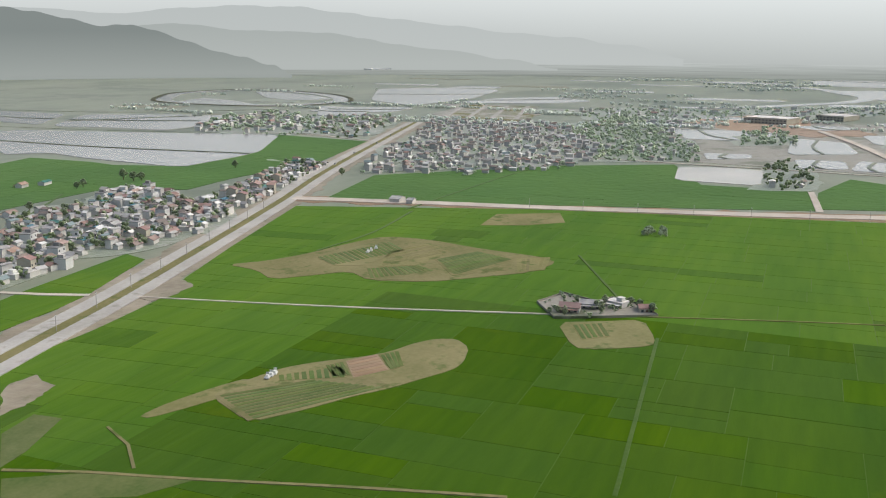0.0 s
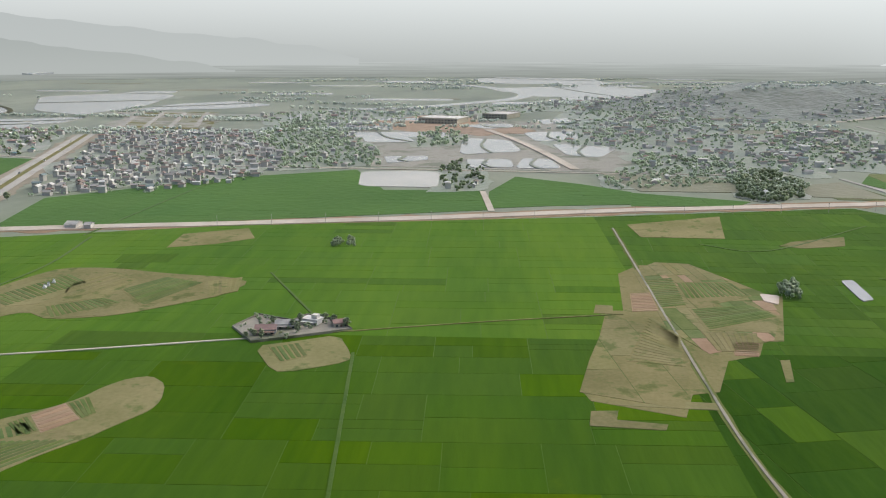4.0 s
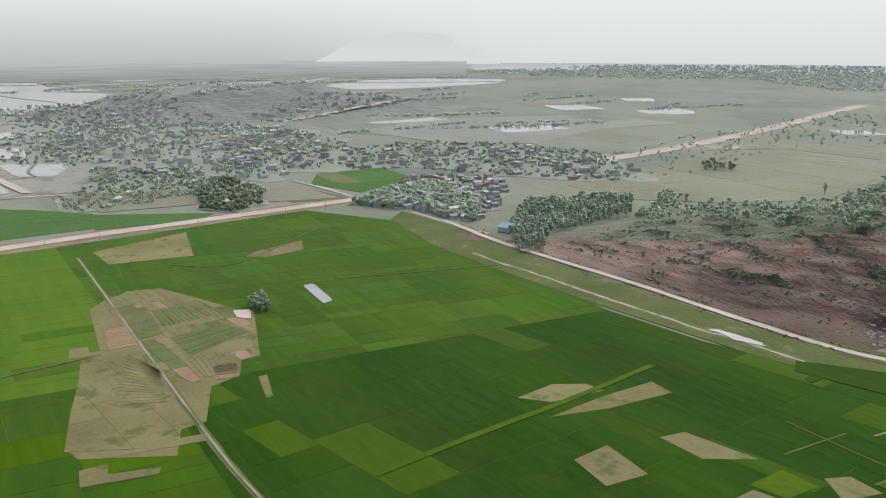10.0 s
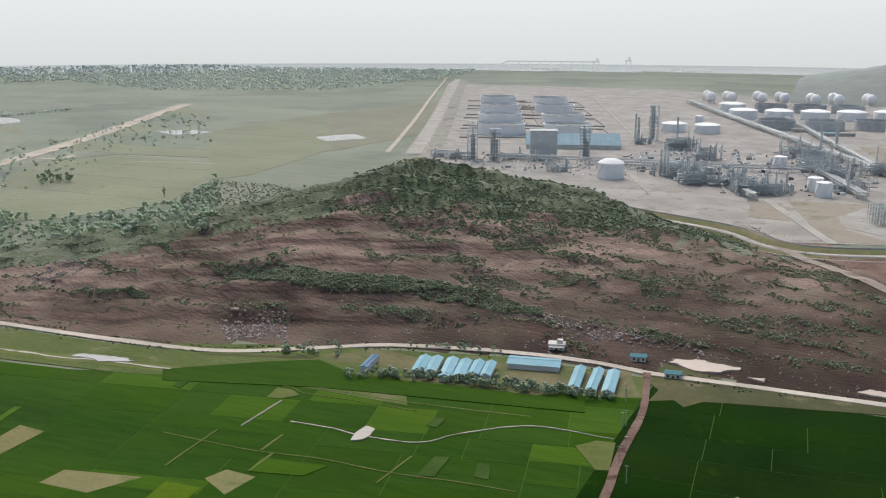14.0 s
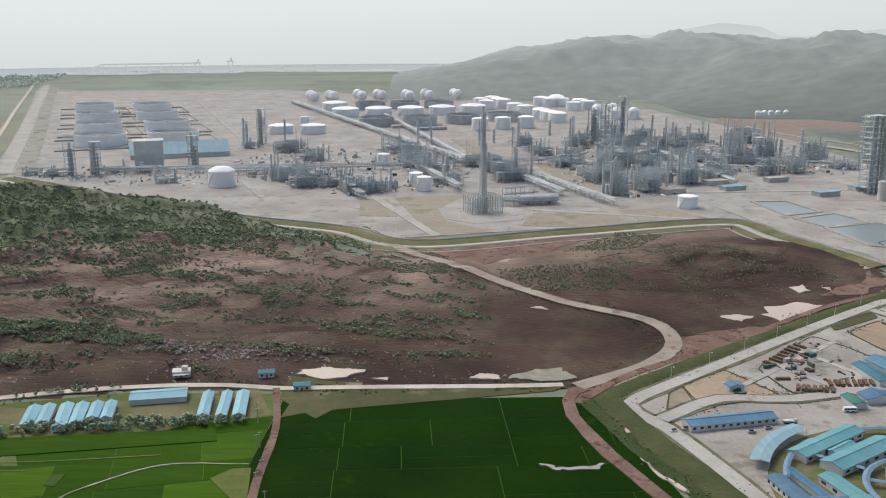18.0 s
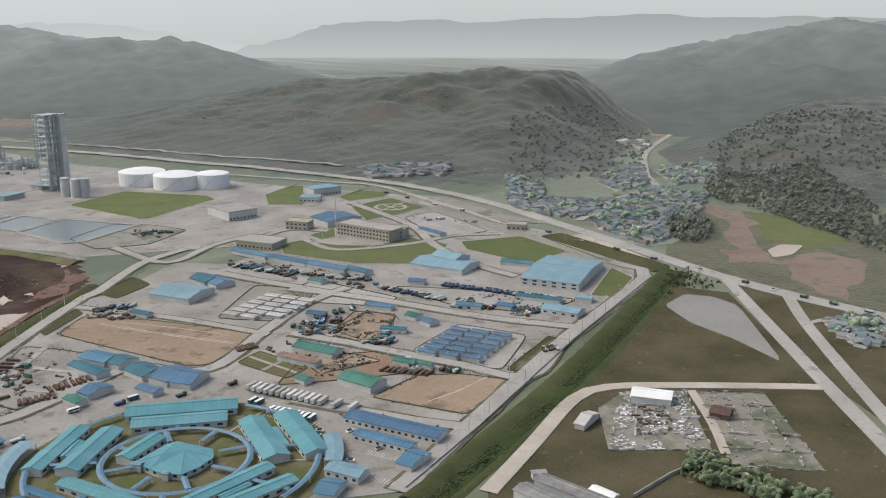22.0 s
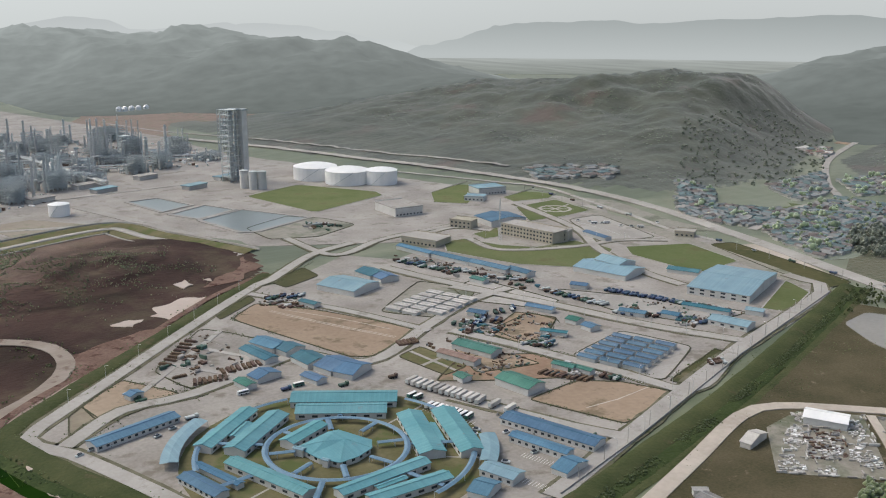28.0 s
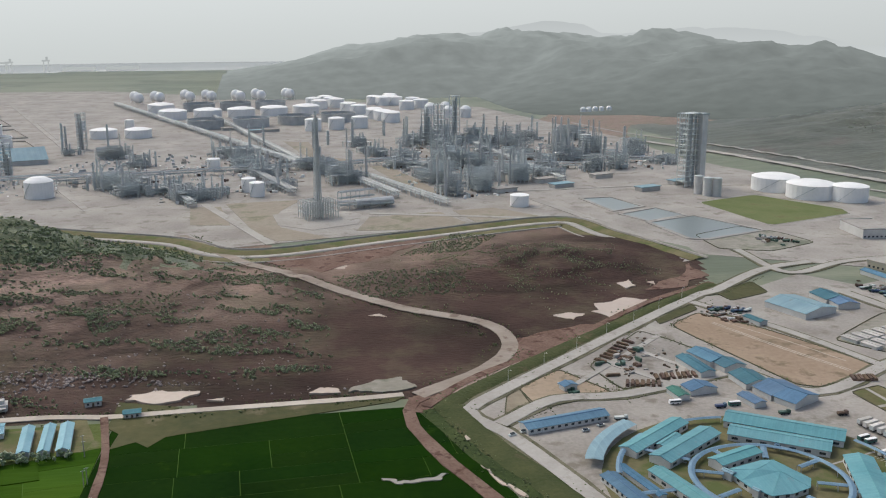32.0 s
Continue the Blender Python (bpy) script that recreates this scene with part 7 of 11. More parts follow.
def trailer(mat, L=9.5):
    t = new("box_trailer")
    part("box", Shape().box(0, 0, 1.1, L, 2.4, 2.5), mat, t)
    part("frame", Shape().box(0, 0, 0.7, L * 0.98, 1.6, 0.4).box(L * 0.35, 0.8, 0, 0.2, 0.2, 0.7).box(L * 0.35, -0.8, 0, 0.2, 0.2, 0.7), "rubber", t)
    s = Shape()
    for x in (-L * 0.32, -L * 0.2):
        s.rod((x, -1.1, 0.5), (x, 1.1, 0.5), 0.5, 8)
    part("wheels", s, "rubber", t)
    part("rear_door", Shape().box(-L / 2, 0, 1.3, 0.1, 2.1, 2.1), "steel", t)
    return t


def bundle(mat, label):
    t = new("pipe_bundle")
    part("layer", Shape().box(0, 0, 0.3, 9, 2.2, 0.7), mat, t)
    part("layer", Shape().box(0.3, 0.1, 1.0, 8.2, 1.8, 0.7), mat, t)
    for x in (-3, 3):
        part("bearer", Shape().box(x, 0, 0, 0.3, 2.4, 0.3), "trunk", t)
    return tagged(t, label, "stack", "material stacks")


TRAILERS = [tagged(trailer("rubble"), "long white box trailer parked on concrete", "trailer", "parked trailers"), tagged(trailer("wall"), "long grey box trailer parked on concrete", "trailer", "parked trailers")]
TRAILERS[0].matrix_world = Matrix.Translation((331, 384, 0.55)) @ Matrix.Rotation(0.28, 4, "Z")
TRAILERS[1].matrix_world = Matrix.Translation((334, 374, 0.55)) @ Matrix.Rotation(0.28, 4, "Z")
BUNDLES = [bundle("rust", "long rusty bundle of steel on timber bearers"), bundle("trunk", "long brown stack of timber on bearers")]
for k, q in enumerate(BUNDLES):
    q.matrix_world = Matrix.Translation((*[(234.4, 574.0), (204.9, 532.3)][k], 0.5))


def row(kinds, a, b, n, turn, jitter=0.6, seed=0, z=0.62):
    """n vehicles from a to b, turned by degrees against the line."""
    rnd = random.Random(seed)
    a, b = Vector(a), Vector(b)
    base = math.atan2((b - a).y, (b - a).x)
    for k in range(n):
        p = a.lerp(b, (k + 0.5) / n) + Vector((rnd.uniform(-jitter, jitter), rnd.uniform(-jitter, jitter)))
        copy_thing(rnd.choice(kinds), Matrix.Translation((p.x, p.y, z)) @ Matrix.Rotation(base + radians(turn) + rnd.uniform(-0.05, 0.05) + (math.pi if rnd.random() < 0.3 else 0), 4, "Z"))


row(BUSES, *[(300.9, 406.8), (310.1, 379.1)], 9, 90, 0.3, 1)
row(TRAILERS, *[(313.0, 443.0), (328.5, 391.0)], 13, 92, 0.3, 2, 0.55)
row(BUSES, *[(301.5, 426.0), (303.5, 417.0)], 2, 90, 0.3, 3)
row(CARS, *[(121.4, 463.1), (182.9, 460.1)], 7, 20, 4, 4)
row(CARS, *[(312.4, 384.4), (283.5, 322.5)], 7, 60, 6, 5)
row(FLEET, *[(513.2, 539.7), (520.6, 480.6)], 18, 75, 2.5, 6)
row(FLEET[:1], *[(552.2, 510.9), (571.5, 453.3)], 17, 80, 1.0, 7)
row(FLEET[1:], *[(571.5, 453.3), (584.5, 414.8)], 16, 80, 0.6, 8)
row(FLEET, *[(543.8, 424.6), (548.2, 406.5)], 10, 80, 1.5, 9)
row(FLEET[:1], *[(538.5, 442.7), (542.6, 425.5)], 8, 75, 1.0, 10)
row(FLEET, *[(515.7, 465.6), (529.0, 440.2)], 9, 60, 2.5, 11)
row(FLEET, *[(469.1, 688.0), (488.9, 620.0)], 18, 70, 4, 12)
row(FLEET, *[(480.6, 645.5), (521.6, 559.1)], 16, 30, 5, 13)
row(FLEET, *[(403.3, 513.5), (437.1, 500.0)], 12, 60, 3.5, 14)
row(FLEET, *[(422.4, 514.3), (460.8, 518.5)], 10, 60, 3.0, 15)
row(FLEET, *[(414.4, 452.5), (429.0, 436.7)], 8, 40, 3, 16)
row(BUNDLES, *[(388.0, 407.8), (403.5, 379.8)], 9, 70, 0.5, 17, 0.5)
row(FLEET, *[(414.2, 380.1), (419.2, 368.2)], 6, 80, 1.5, 18)
row(BUNDLES, *[(207.0, 518.4), (229.0, 514.4)], 7, 80, 0.4, 20, 0.5)
row(BUNDLES, *[(228.4, 525.0), (256.2, 524.8)], 8, 80, 0.4, 21, 0.5)
row(BUNDLES, *[(204.5, 556.7), (237.5, 591.8)], 8, 80, 0.8, 31, 0.5)
row(FLEET, *[(318.4, 650.1), (349.2, 641.0)], 12, 40, 3.5, 22)
row(BUNDLES, *[(344.7, 502.3), (360.5, 500.9)], 6, 80, 0.5, 23, 0.5)
row(FLEET, *[(479.3, 869.4), (502.0, 840.5)], 10, 30, 3.5, 24)
row(FLEET, *[(479.7, 644.3), (498.5, 622.0)], 6, 30, 2, 25)
row(FLEET[2:], *[(482.7, 355.0), (494.9, 350.5)], 5, 80, 1.0, 26)
row(BUSES + CARS, *[(717.5, 714.3), (749.0, 652.5)], 8, 30, 6, 27)
row(CARS + FLEET, *[(825, 1001), (738, 357)], 14, 3, 3, 28, 0.95)
row(CARS + FLEET, *[(730, 347), (715, 215)], 5, 3, 3, 29, 0.95)
row(CARS, *[(-921.6, -503.4), (-1447.9, -635.7)], 5, 3, 3, 30, 0.75)
for q in FLEET + BUSES + CARS:
    q.location = (q.location.x, q.location.y, 0.62)
spots = [(248.0, 476.1), (278.5, 461.4), (309.5, 454.9), (187.1, 470.3), (224.8, 485.5), (256.9, 477.4)] + [(314.1, 353.9), (310.1, 327.2)]
for q, p in zip(FLEET + BUSES + CARS, spots):
    q.location = (p[0], p[1], 0.42)


def stack(x, y, w, d, h, mat, label, turn, name="material_stack"):
    t = thing(name, x, y, 0.45, turn, label, "stack", "material stacks")
    rnd = random.Random(int(x * 7 + y))
    for k in range(2):
        part("crate", Shape().box(rnd.uniform(-0.3, 0.3) * w, -d / 2 + d * (k + 0.5) / 2, 0, w * rnd.uniform(0.6, 0.9), d / 2.4, h * rnd.uniform(0.5, 1)), mat, t)


rnd = random.Random(4)
for c, n in (([(200.0, 553.1), (253.4, 601.3), (257.6, 577.0), (212.3, 518.5)], 16), ([(388.8, 501.2), (420.8, 523.4), (426.8, 484.1), (406.3, 477.5)], 14), ([(311.2, 635.6), (326.0, 651.3), (340.2, 618.1), (328.7, 609.9)], 10), ([(458.3, 848.7), (492.7, 884.7), (510.5, 846.5), (483.9, 818.3)], 12), ([(170.1, 526.1), (168.3, 535.1), (172.6, 512.9), (175.1, 500.1)], 6), ([(390.0, 496.1), (440.5, 527.2), (444.8, 500.1), (395.9, 481.3)], 14), ([(414.8, 457.1), (441.3, 474.3), (450.5, 451.4), (429.0, 436.7)], 12), ([(390.7, 401.6), (412.7, 415.8), (416.6, 390.9), (400.6, 382.0)], 10), ([(514.5, 466.5), (529.2, 468.0), (548.4, 412.0), (535.0, 408.4)], 14), ([(487.5, 595.4), (507.6, 604.0), (521.0, 533.9), (508.1, 529.5)], 12), ([(473.8, 692.6), (488.3, 700.5), (490.3, 611.7), (476.9, 605.7)], 10)):
    a, b, e, d = (Vector(q) for q in c)
    for k in range(n):
        p = a.lerp(b, rnd.random()).lerp(d.lerp(e, rnd.random()), rnd.random())
        stack(p.x, p.y, rnd.uniform(3, 7), rnd.uniform(3, 6), rnd.uniform(1.2, 3), rnd.choice(["rust", "tank_deck", "truck_green", "trunk", "pipe", "concrete", "roof_teal"]), "stacked bundles of building material", 0.3 + rnd.choice((0, 1.57)))


# ---- trees ----
def clumps(centres, radii, heights, seed):
    """Many rough foliage clumps as points and triangles."""
    g = np.random.default_rng(seed)
    n = len(centres)
    base = np.array(ICO)[None] * g.uniform(0.7, 1.25, (n, 12, 1))
    v = base * np.stack([radii, radii, heights], -1)[:, None] + centres[:, None]
    f = np.array(ICOF)[None] + 12 * np.arange(n)[:, None, None]
    return v.reshape(-1, 3), f.reshape(-1, 3)


def big_mesh(name, v, f, mat):
    me = bpy.data.meshes.new(name)
    me.vertices.add(len(v))
    me.vertices.foreach_set("co", np.asarray(v, np.float32).reshape(-1))
    me.loops.add(len(f) * 3)
    me.loops.foreach_set("vertex_index", np.asarray(f, np.int32).reshape(-1))
    me.polygons.add(len(f))
    me.polygons.foreach_set("loop_start", np.arange(0, len(f) * 3, 3, dtype=np.int32))
    me.polygons.foreach_set("use_smooth", np.ones(len(f), bool))
    me.materials.append(mat)
    me.update(calc_edges=True)
    me.validate()
    return me


def leafy(name, dark, light, glow=0.3, least=0.7, most=1.35):
    """Foliage whose clumps differ in tone."""
    m = material(name, dark, light, 0.02, 0.5, bump=0.0, sheen=glow)
    n, l = m.node_tree.nodes, m.node_tree.links
    b = n["Principled BSDF"]
    src = b.inputs["Base Color"].links[0].from_socket
    geo, r, hsv = n.new("ShaderNodeNewGeometry"), n.new("ShaderNodeMapRange"), n.new("ShaderNodeHueSaturation")
    r.inputs[3].default_value, r.inputs[4].default_value = least, most
    l.new(geo.outputs["Random Per Island"], r.inputs[0])
    l.new(r.outputs[0], hsv.inputs["Value"])
    l.new(src, hsv.inputs["Color"])
    l.new(hsv.outputs[0], b.inputs["Base Color"])
    add, tr = n.new("ShaderNodeAddShader"), n.new("ShaderNodeBsdfTranslucent")
    l.new(hsv.outputs[0], tr.inputs[0])
    l.new(b.outputs[0], add.inputs[0])
    l.new(tr.outputs[0], add.inputs[1])
    l.new(add.outputs[0], n["Material Output"].inputs[0])
    return m


M["leaves"] = leafy("leaves", (0.130, 0.165, 0.096), (0.190, 0.220, 0.138), 0.65, 0.85, 1.2)
M["hill_leaves"] = leafy("hill_leaves", (0.110, 0.124, 0.096), (0.142, 0.155, 0.120), 0.45, 0.94, 1.07)
# grove and far leaves are lightened in colour and sheen to imitate distance haze
M["grove_leaves"] = leafy("grove_leaves", (0.185, 0.228, 0.148), (0.250, 0.288, 0.198), 1.0, 0.88, 1.15)
M["hazed_leaves"] = leafy("hazed_leaves", (0.335, 0.355, 0.318), (0.385, 0.40, 0.36), 1.0, 0.95, 1.06)
M["garden_leaves"] = leafy("garden_leaves", (0.095, 0.125, 0.062), (0.145, 0.172, 0.095), 0.5, 0.8, 1.25)
M["weed_leaves"] = leafy("weed_leaves", (0.042, 0.056, 0.024), (0.072, 0.086, 0.038), 0.15, 0.8, 1.2)
M["scrub_leaves"] = leafy("scrub_leaves", (0.098, 0.122, 0.066), (0.145, 0.168, 0.096), 0.35, 0.82, 1.2)


def scatter(poly, n, seed, gap=0.0):
    """n random points in an outline, no two nearer than gap."""
    g = np.random.default_rng(seed)
    xs, ys = [p[0] for p in poly], [p[1] for p in poly]
    out = []
    for _ in range(40):
        x, y = g.uniform(min(xs), max(xs), n * 3), g.uniform(min(ys), max(ys), n * 3)
        ok = inside(x, y, poly)
        for a, b in zip(x[ok], y[ok]):
            if not gap or all((a - c) ** 2 + (b - d) ** 2 > gap * gap for c, d in out):
                out.append((a, b))
                if len(out) >= n:
                    return np.array(out)
    return np.array(out)


def woods(name, pts, h0, h1, seed, label, mat="leaves", per=6, wide=0.28):
    """Many trees in one mesh: each a stack of leaf clumps on the ground."""
    g = np.random.default_rng(seed)
    pts = np.asarray(pts, float)
    n = len(pts)
    z = land(pts[:, 0], pts[:, 1])
    h = g.uniform(h0, h1, n)
    c = np.repeat(np.stack([pts[:, 0], pts[:, 1], z], -1), per, 0)
    hh = np.repeat(h, per)
    up = g.uniform(0.35, 0.9, n * per)
    spread = hh * wide * np.sqrt(np.clip(1 - (2.2 * (up - 0.55)) ** 2, 0.05, 1)) * g.uniform(0.3, 1.1, n * per)
    a = g.uniform(0, 6.283, n * per)
    c[:, 0] += np.cos(a) * spread
    c[:, 1] += np.sin(a) * spread
    c[:, 2] += up * hh
    r = hh * wide * g.uniform(0.5, 0.85, n * per)
    v, f = clumps(c, r, r * g.uniform(0.7, 1.1, n * per), seed + 1)
    tv, tf = [], []
    k = len(v)
    for (x, y), zz, q in zip(pts, z, h):
        w = 0.02 * q
        tv += [(x - w, y - w, zz - 0.3), (x + w, y - w, zz - 0.3), (x, y + w, zz - 0.3), (x, y, zz + q * 0.7)]
        tf += [(k, k + 1, k + 3), (k + 1, k + 2, k + 3), (k + 2, k, k + 3)]
        k += 4
    return tagged(new(name, big_mesh(name, np.vstack([v, tv]), np.vstack([f, tf]), M[mat])), label, "trees", kind="stuff")


def make_tree(h, wide, seed, label, thin=1.0):
    t = new("tree")
    tagged(t, label, "tree", "single trees")
    rnd = random.Random(seed)
    tr = Shape().lathe(0, 0, [(0.035 * h, 0), (0.022 * h, h * 0.3), (0.014 * h, h * 0.6), (0.006 * h, h * 0.9)], 7)
    part("trunk", tr, "trunk", t)
    tips = []
    for k in range(4):
        a, z = k * 1.6 + rnd.uniform(-0.3, 0.3), h * rnd.uniform(0.35, 0.65)
        p = (wide * 0.6 * math.cos(a), wide * 0.6 * math.sin(a), z + h * 0.18)
        part("limb", Shape().rod((0, 0, z), p, 0.012 * h, 5), "trunk", t)
        tips.append(p)
    g = np.random.default_rng(seed)
    n = int(70 * thin)
    a, q, up = g.uniform(0, 6.283, n), g.uniform(0.1, 1, n) ** 0.6, g.uniform(0, 1, n)
    prof = np.sin(np.clip(up * 2.6 + 0.45, 0, 3.1))
    c = np.stack([np.cos(a) * q * wide * prof, np.sin(a) * q * wide * prof, h * (0.32 + 0.66 * up)], -1)
    r = wide * g.uniform(0.16, 0.32, n)
    v, f = clumps(c, r, r * 0.8, seed)
    ob = new("crown", big_mesh("crown", v, f, M["garden_leaves"]))
    ob.parent = t
    return t


TREES = [make_tree(9, 3.4, 11, "broad dark green tree with an uneven crown"), make_tree(11, 2.8, 12, "tall dark green tree in a field village"), make_tree(7, 3.0, 13, "low bushy dark green tree"), make_tree(13, 2.4, 14, "tall slim eucalyptus tree", 0.7)]
USED = set()


def plant(kind, x, y, size=1.0, turn=0.0):
    m = Matrix.Translation((x, y, lift(x, y))) @ Matrix.Rotation(turn, 4, "Z") @ Matrix.Scale(size, 4)
    if kind not in USED:
        USED.add(kind)
        TREES[kind].matrix_world = m
        return TREES[kind]
    ob = copy_thing(TREES[kind], m)
    ob.scale = (size, size, size)
    return ob


# ---- villages ----
def mixed(name, stops):
    """A roof material that takes one of a few colours house by house."""
    m = material(name, (0.2, 0.2, 0.2), (0.3, 0.3, 0.3), 0.1, 1.0)
    n, l = m.node_tree.nodes, m.node_tree.links
    geo, ramp = n.new("ShaderNodeNewGeometry"), n.new("ShaderNodeValToRGB")
    ramp.color_ramp.interpolation = "CONSTANT"
    e = ramp.color_ramp.elements
    e[0].color = (*stops[0], 1)
    e[1].position, e[1].color = 1 / len(stops), (*stops[1], 1)
    for k, c in enumerate(stops[2:]):
        e.new((k + 2) / len(stops)).color = (*c, 1)
    l.new(geo.outputs["Random Per Island"], ramp.inputs[0])
    l.new(ramp.outputs[0], n["Principled BSDF"].inputs["Base Color"])
    return m


M["roof_mixed"] = mixed("roof_mixed", [(0.27, 0.185, 0.16), (0.31, 0.30, 0.29), (0.46, 0.45, 0.43), (0.22, 0.27, 0.27), (0.62, 0.61, 0.58), (0.38, 0.37, 0.35), (0.21, 0.18, 0.16), (0.34, 0.33, 0.32), (0.26, 0.21, 0.185)])
M["roof_slum"] = mixed("roof_slum", [(0.14, 0.19, 0.19), (0.20, 0.21, 0.21), (0.11, 0.15, 0.155), (0.28, 0.28, 0.27), (0.16, 0.22, 0.23), (0.17, 0.15, 0.14), (0.24, 0.26, 0.26)])


def house(style, label):
    t = tagged(new("house"), label, "house", "village houses")
    w, d, h, roof, rise = style[:5]
    body = Shape().box(0, 0, 0, w, d, h)
    if rise:
        body.add([(-w / 2, -d / 2, h), (-w / 2, d / 2, h), (-w / 2, 0, h + rise * 0.95), (w / 2, -d / 2, h), (w / 2, d / 2, h), (w / 2, 0, h + rise * 0.95)], [(0, 2, 1), (3, 4, 5)])
        part("roof", Shape().gable(0, 0, h + 0.1, w, d, rise), roof, t)
    else:
        part("roof", Shape().box(0, 0, h, w + 0.6, d + 0.6, 0.35).box(w * 0.2, 0, h + 0.35, w * 0.35, d * 0.5, 2.2), roof, t)
    part("wall", body, style[5], t)
    if style[6]:
        part("porch", Shape().box(0, -d / 2 - 1.4, 2.5, w * 0.9, 2.8, 0.2).box(-w * 0.4, -d / 2 - 2.6, 0, 0.25, 0.25, 2.5).box(w * 0.4, -d / 2 - 2.6, 0, 0.25, 0.25, 2.5), roof, t)
    part("door", Shape().box(0, -d / 2, 0, 1.2, 0.14, 2.1), "trunk", t, "dark wooden door")
    for k in (-0.3, 0.3):
        part("window", Shape().box(k * w, -d / 2, 0.9 if h < 6 else 4.2, 1.3, 0.12, 1.4), "glass", t)
    return t


HOUSES = [
    house((11, 7, 3.4, "roof_red", 2.0, "wall", True), "one-storey house with a red tiled roof"), house((9, 8, 7, "roof_grey", 0, "wall_white", True), "two-storey white house with a flat roof"),
    house((12, 6.5, 3.2, "roof_grey", 1.8, "wall", True), "low house with a grey roof"), house((8, 6, 3, "roof_red", 1.6, "wall_cream", False), "small cream house with a brown tiled roof"),
    house((10, 7, 3.5, "wall", 0, "wall", True), "low pale house with a flat concrete roof"), house((13, 7, 3.5, "roof_green", 1.2, "wall", False), "long shed with a green metal roof"),
    house((7, 9, 8.5, "roof_red", 1.8, "wall_cream", True), "tall narrow house with a red roof"), house((9, 6, 3, "roof_teal", 1.0, "wall", False), "shed with a dull blue metal roof"),
]
FIRST = set()


def settle(kind, x, y, turn, z=0.0):
    m = Matrix.Translation((x, y, lift(x, y) + z)) @ Matrix.Rotation(turn, 4, "Z")
    if kind not in FIRST:
        FIRST.add(kind)
        HOUSES[kind].matrix_world = m
    else:
        copy_thing(HOUSES[kind], m)


def village(poly, n, gap, turn, seed, trees=0, weights=(5, 2, 5, 4, 4, 2, 1, 2)):
    g = random.Random(seed)
    for x, y in scatter(poly, n, seed, gap):
        settle(g.choices(range(8), weights)[0], x, y, turn + g.choice((0, 0, math.pi / 2, math.pi)) + g.uniform(-0.12, 0.12))
    if trees:
        woods("village_trees", scatter(poly, trees, seed + 50), 3.5, 8.0, seed, "dark green garden trees between the houses", "garden_leaves", 9, 0.32)


def far_village(poly, n, seed, trees=0, size=1.0, h=(4, 9), roof="roof_mixed", leaf="grove_leaves", gap=8.0):
    """Houses too far off to pick apart, in one mesh."""
    g = random.Random(seed)
    s = Shape()
    cut = []
    for x, y in scatter(poly, n, seed, gap):
        w, d, hh, turn = g.uniform(7, 14) * size, g.uniform(6, 9) * size, g.choice((3.2, 3.2, 3.5, 6.5) if roof == "roof_mixed" else (2.2, 2.5, 2.8)), g.choice((0, 1.57)) + g.uniform(-0.2, 0.2)
        z = lift(x, y)
        s.box(x, y, z, w, d, hh, turn)
        cut.append(len(s.f))
        s.gable(x, y, z + hh + 0.2, w, d, g.uniform(0.6, 2), turn)
        cut.append(len(s.f))
    me = s.mesh("far_houses", M["wall"])
    me.materials.append(M[roof])
    slots = np.zeros(len(s.f), np.int32)
    for a, b in zip(cut[::2], cut[1::2]):
        slots[a:b] = 1
    me.polygons.foreach_set("material_index", slots)
    tagged(new("far_houses", me), "crowded small houses of a distant village", "houses", kind="stuff")
    if trees:
        woods("far_trees", scatter(poly, trees, seed + 70), *h, seed, "dark green trees among distant houses", mat=leaf, per=5, wide=0.5)


M["grove_floor"] = material("grove_floor", (0.115, 0.142, 0.078), (0.180, 0.200, 0.125), 0.02, 0.15, bump=0.2, sheen=0.6, spots=((0.25, 0.235, 0.20), 0.03, 0.54))
M["plain_grass"] = material("plain_grass", (0.115, 0.135, 0.075), (0.17, 0.185, 0.11), 0.008, 0.08, sheen=0.5, spots=((0.19, 0.175, 0.13), 0.006, 0.55))


def village_ground(poly, seed):
    tagged(part("village_ground", Shape().slab(ragged_shore(list(poly)), -0.2, 0.30 + 0.003 * (seed % 20)), "grove_floor"), "green and brown garden ground of a village", "ground", kind="structure")


def hamlet(poly, houses, trees, seed, roof="roof_mixed", size=0.85, tall=(4, 8)):
    """A distant village: houses among garden trees on green ground."""
    leaf = "garden_leaves" if seed in (28, 43, 49) else "grove_leaves"
    village_ground(poly, seed)
    if houses:
        far_village(poly, houses, seed, trees, size, (tall[0] * 0.65, tall[1] * 0.65), roof, leaf)
    elif trees:
        woods("grove", scatter(poly, trees, seed + 70), tall[0] * 0.7, tall[1] * 0.7, seed, "grey-green trees of a distant grove", mat=leaf, per=5, wide=0.5)


# beside the highway
STREET = [(-419.1, -442.4), (-477.8, -500.6), (-516.2, -543.5), (-579.7, -602.6), (-598.9, -593.9), (-660.8, -587.3), (-723.8, -623.2), (-751.0, -610.4), (-747.3, -568.7), (-692.7, -513.2), (-786.6, -528.3), (-886.7, -553.5), (-982.8, -572.8), (-971.2, -526.8), (-785.9, -479.4), (-667.7, -451.7), (-590.3, -428.5), (-570.0, -445.9), (-529.0, -430.6), (-518.4, -455.7), (-470.7, -446.0)]
village_ground(STREET, 21)
village(STREET, 112, 11.0, 0.27, 21, 300)
far_village(STREET, 330, 121, 0, 0.62, gap=6.0)
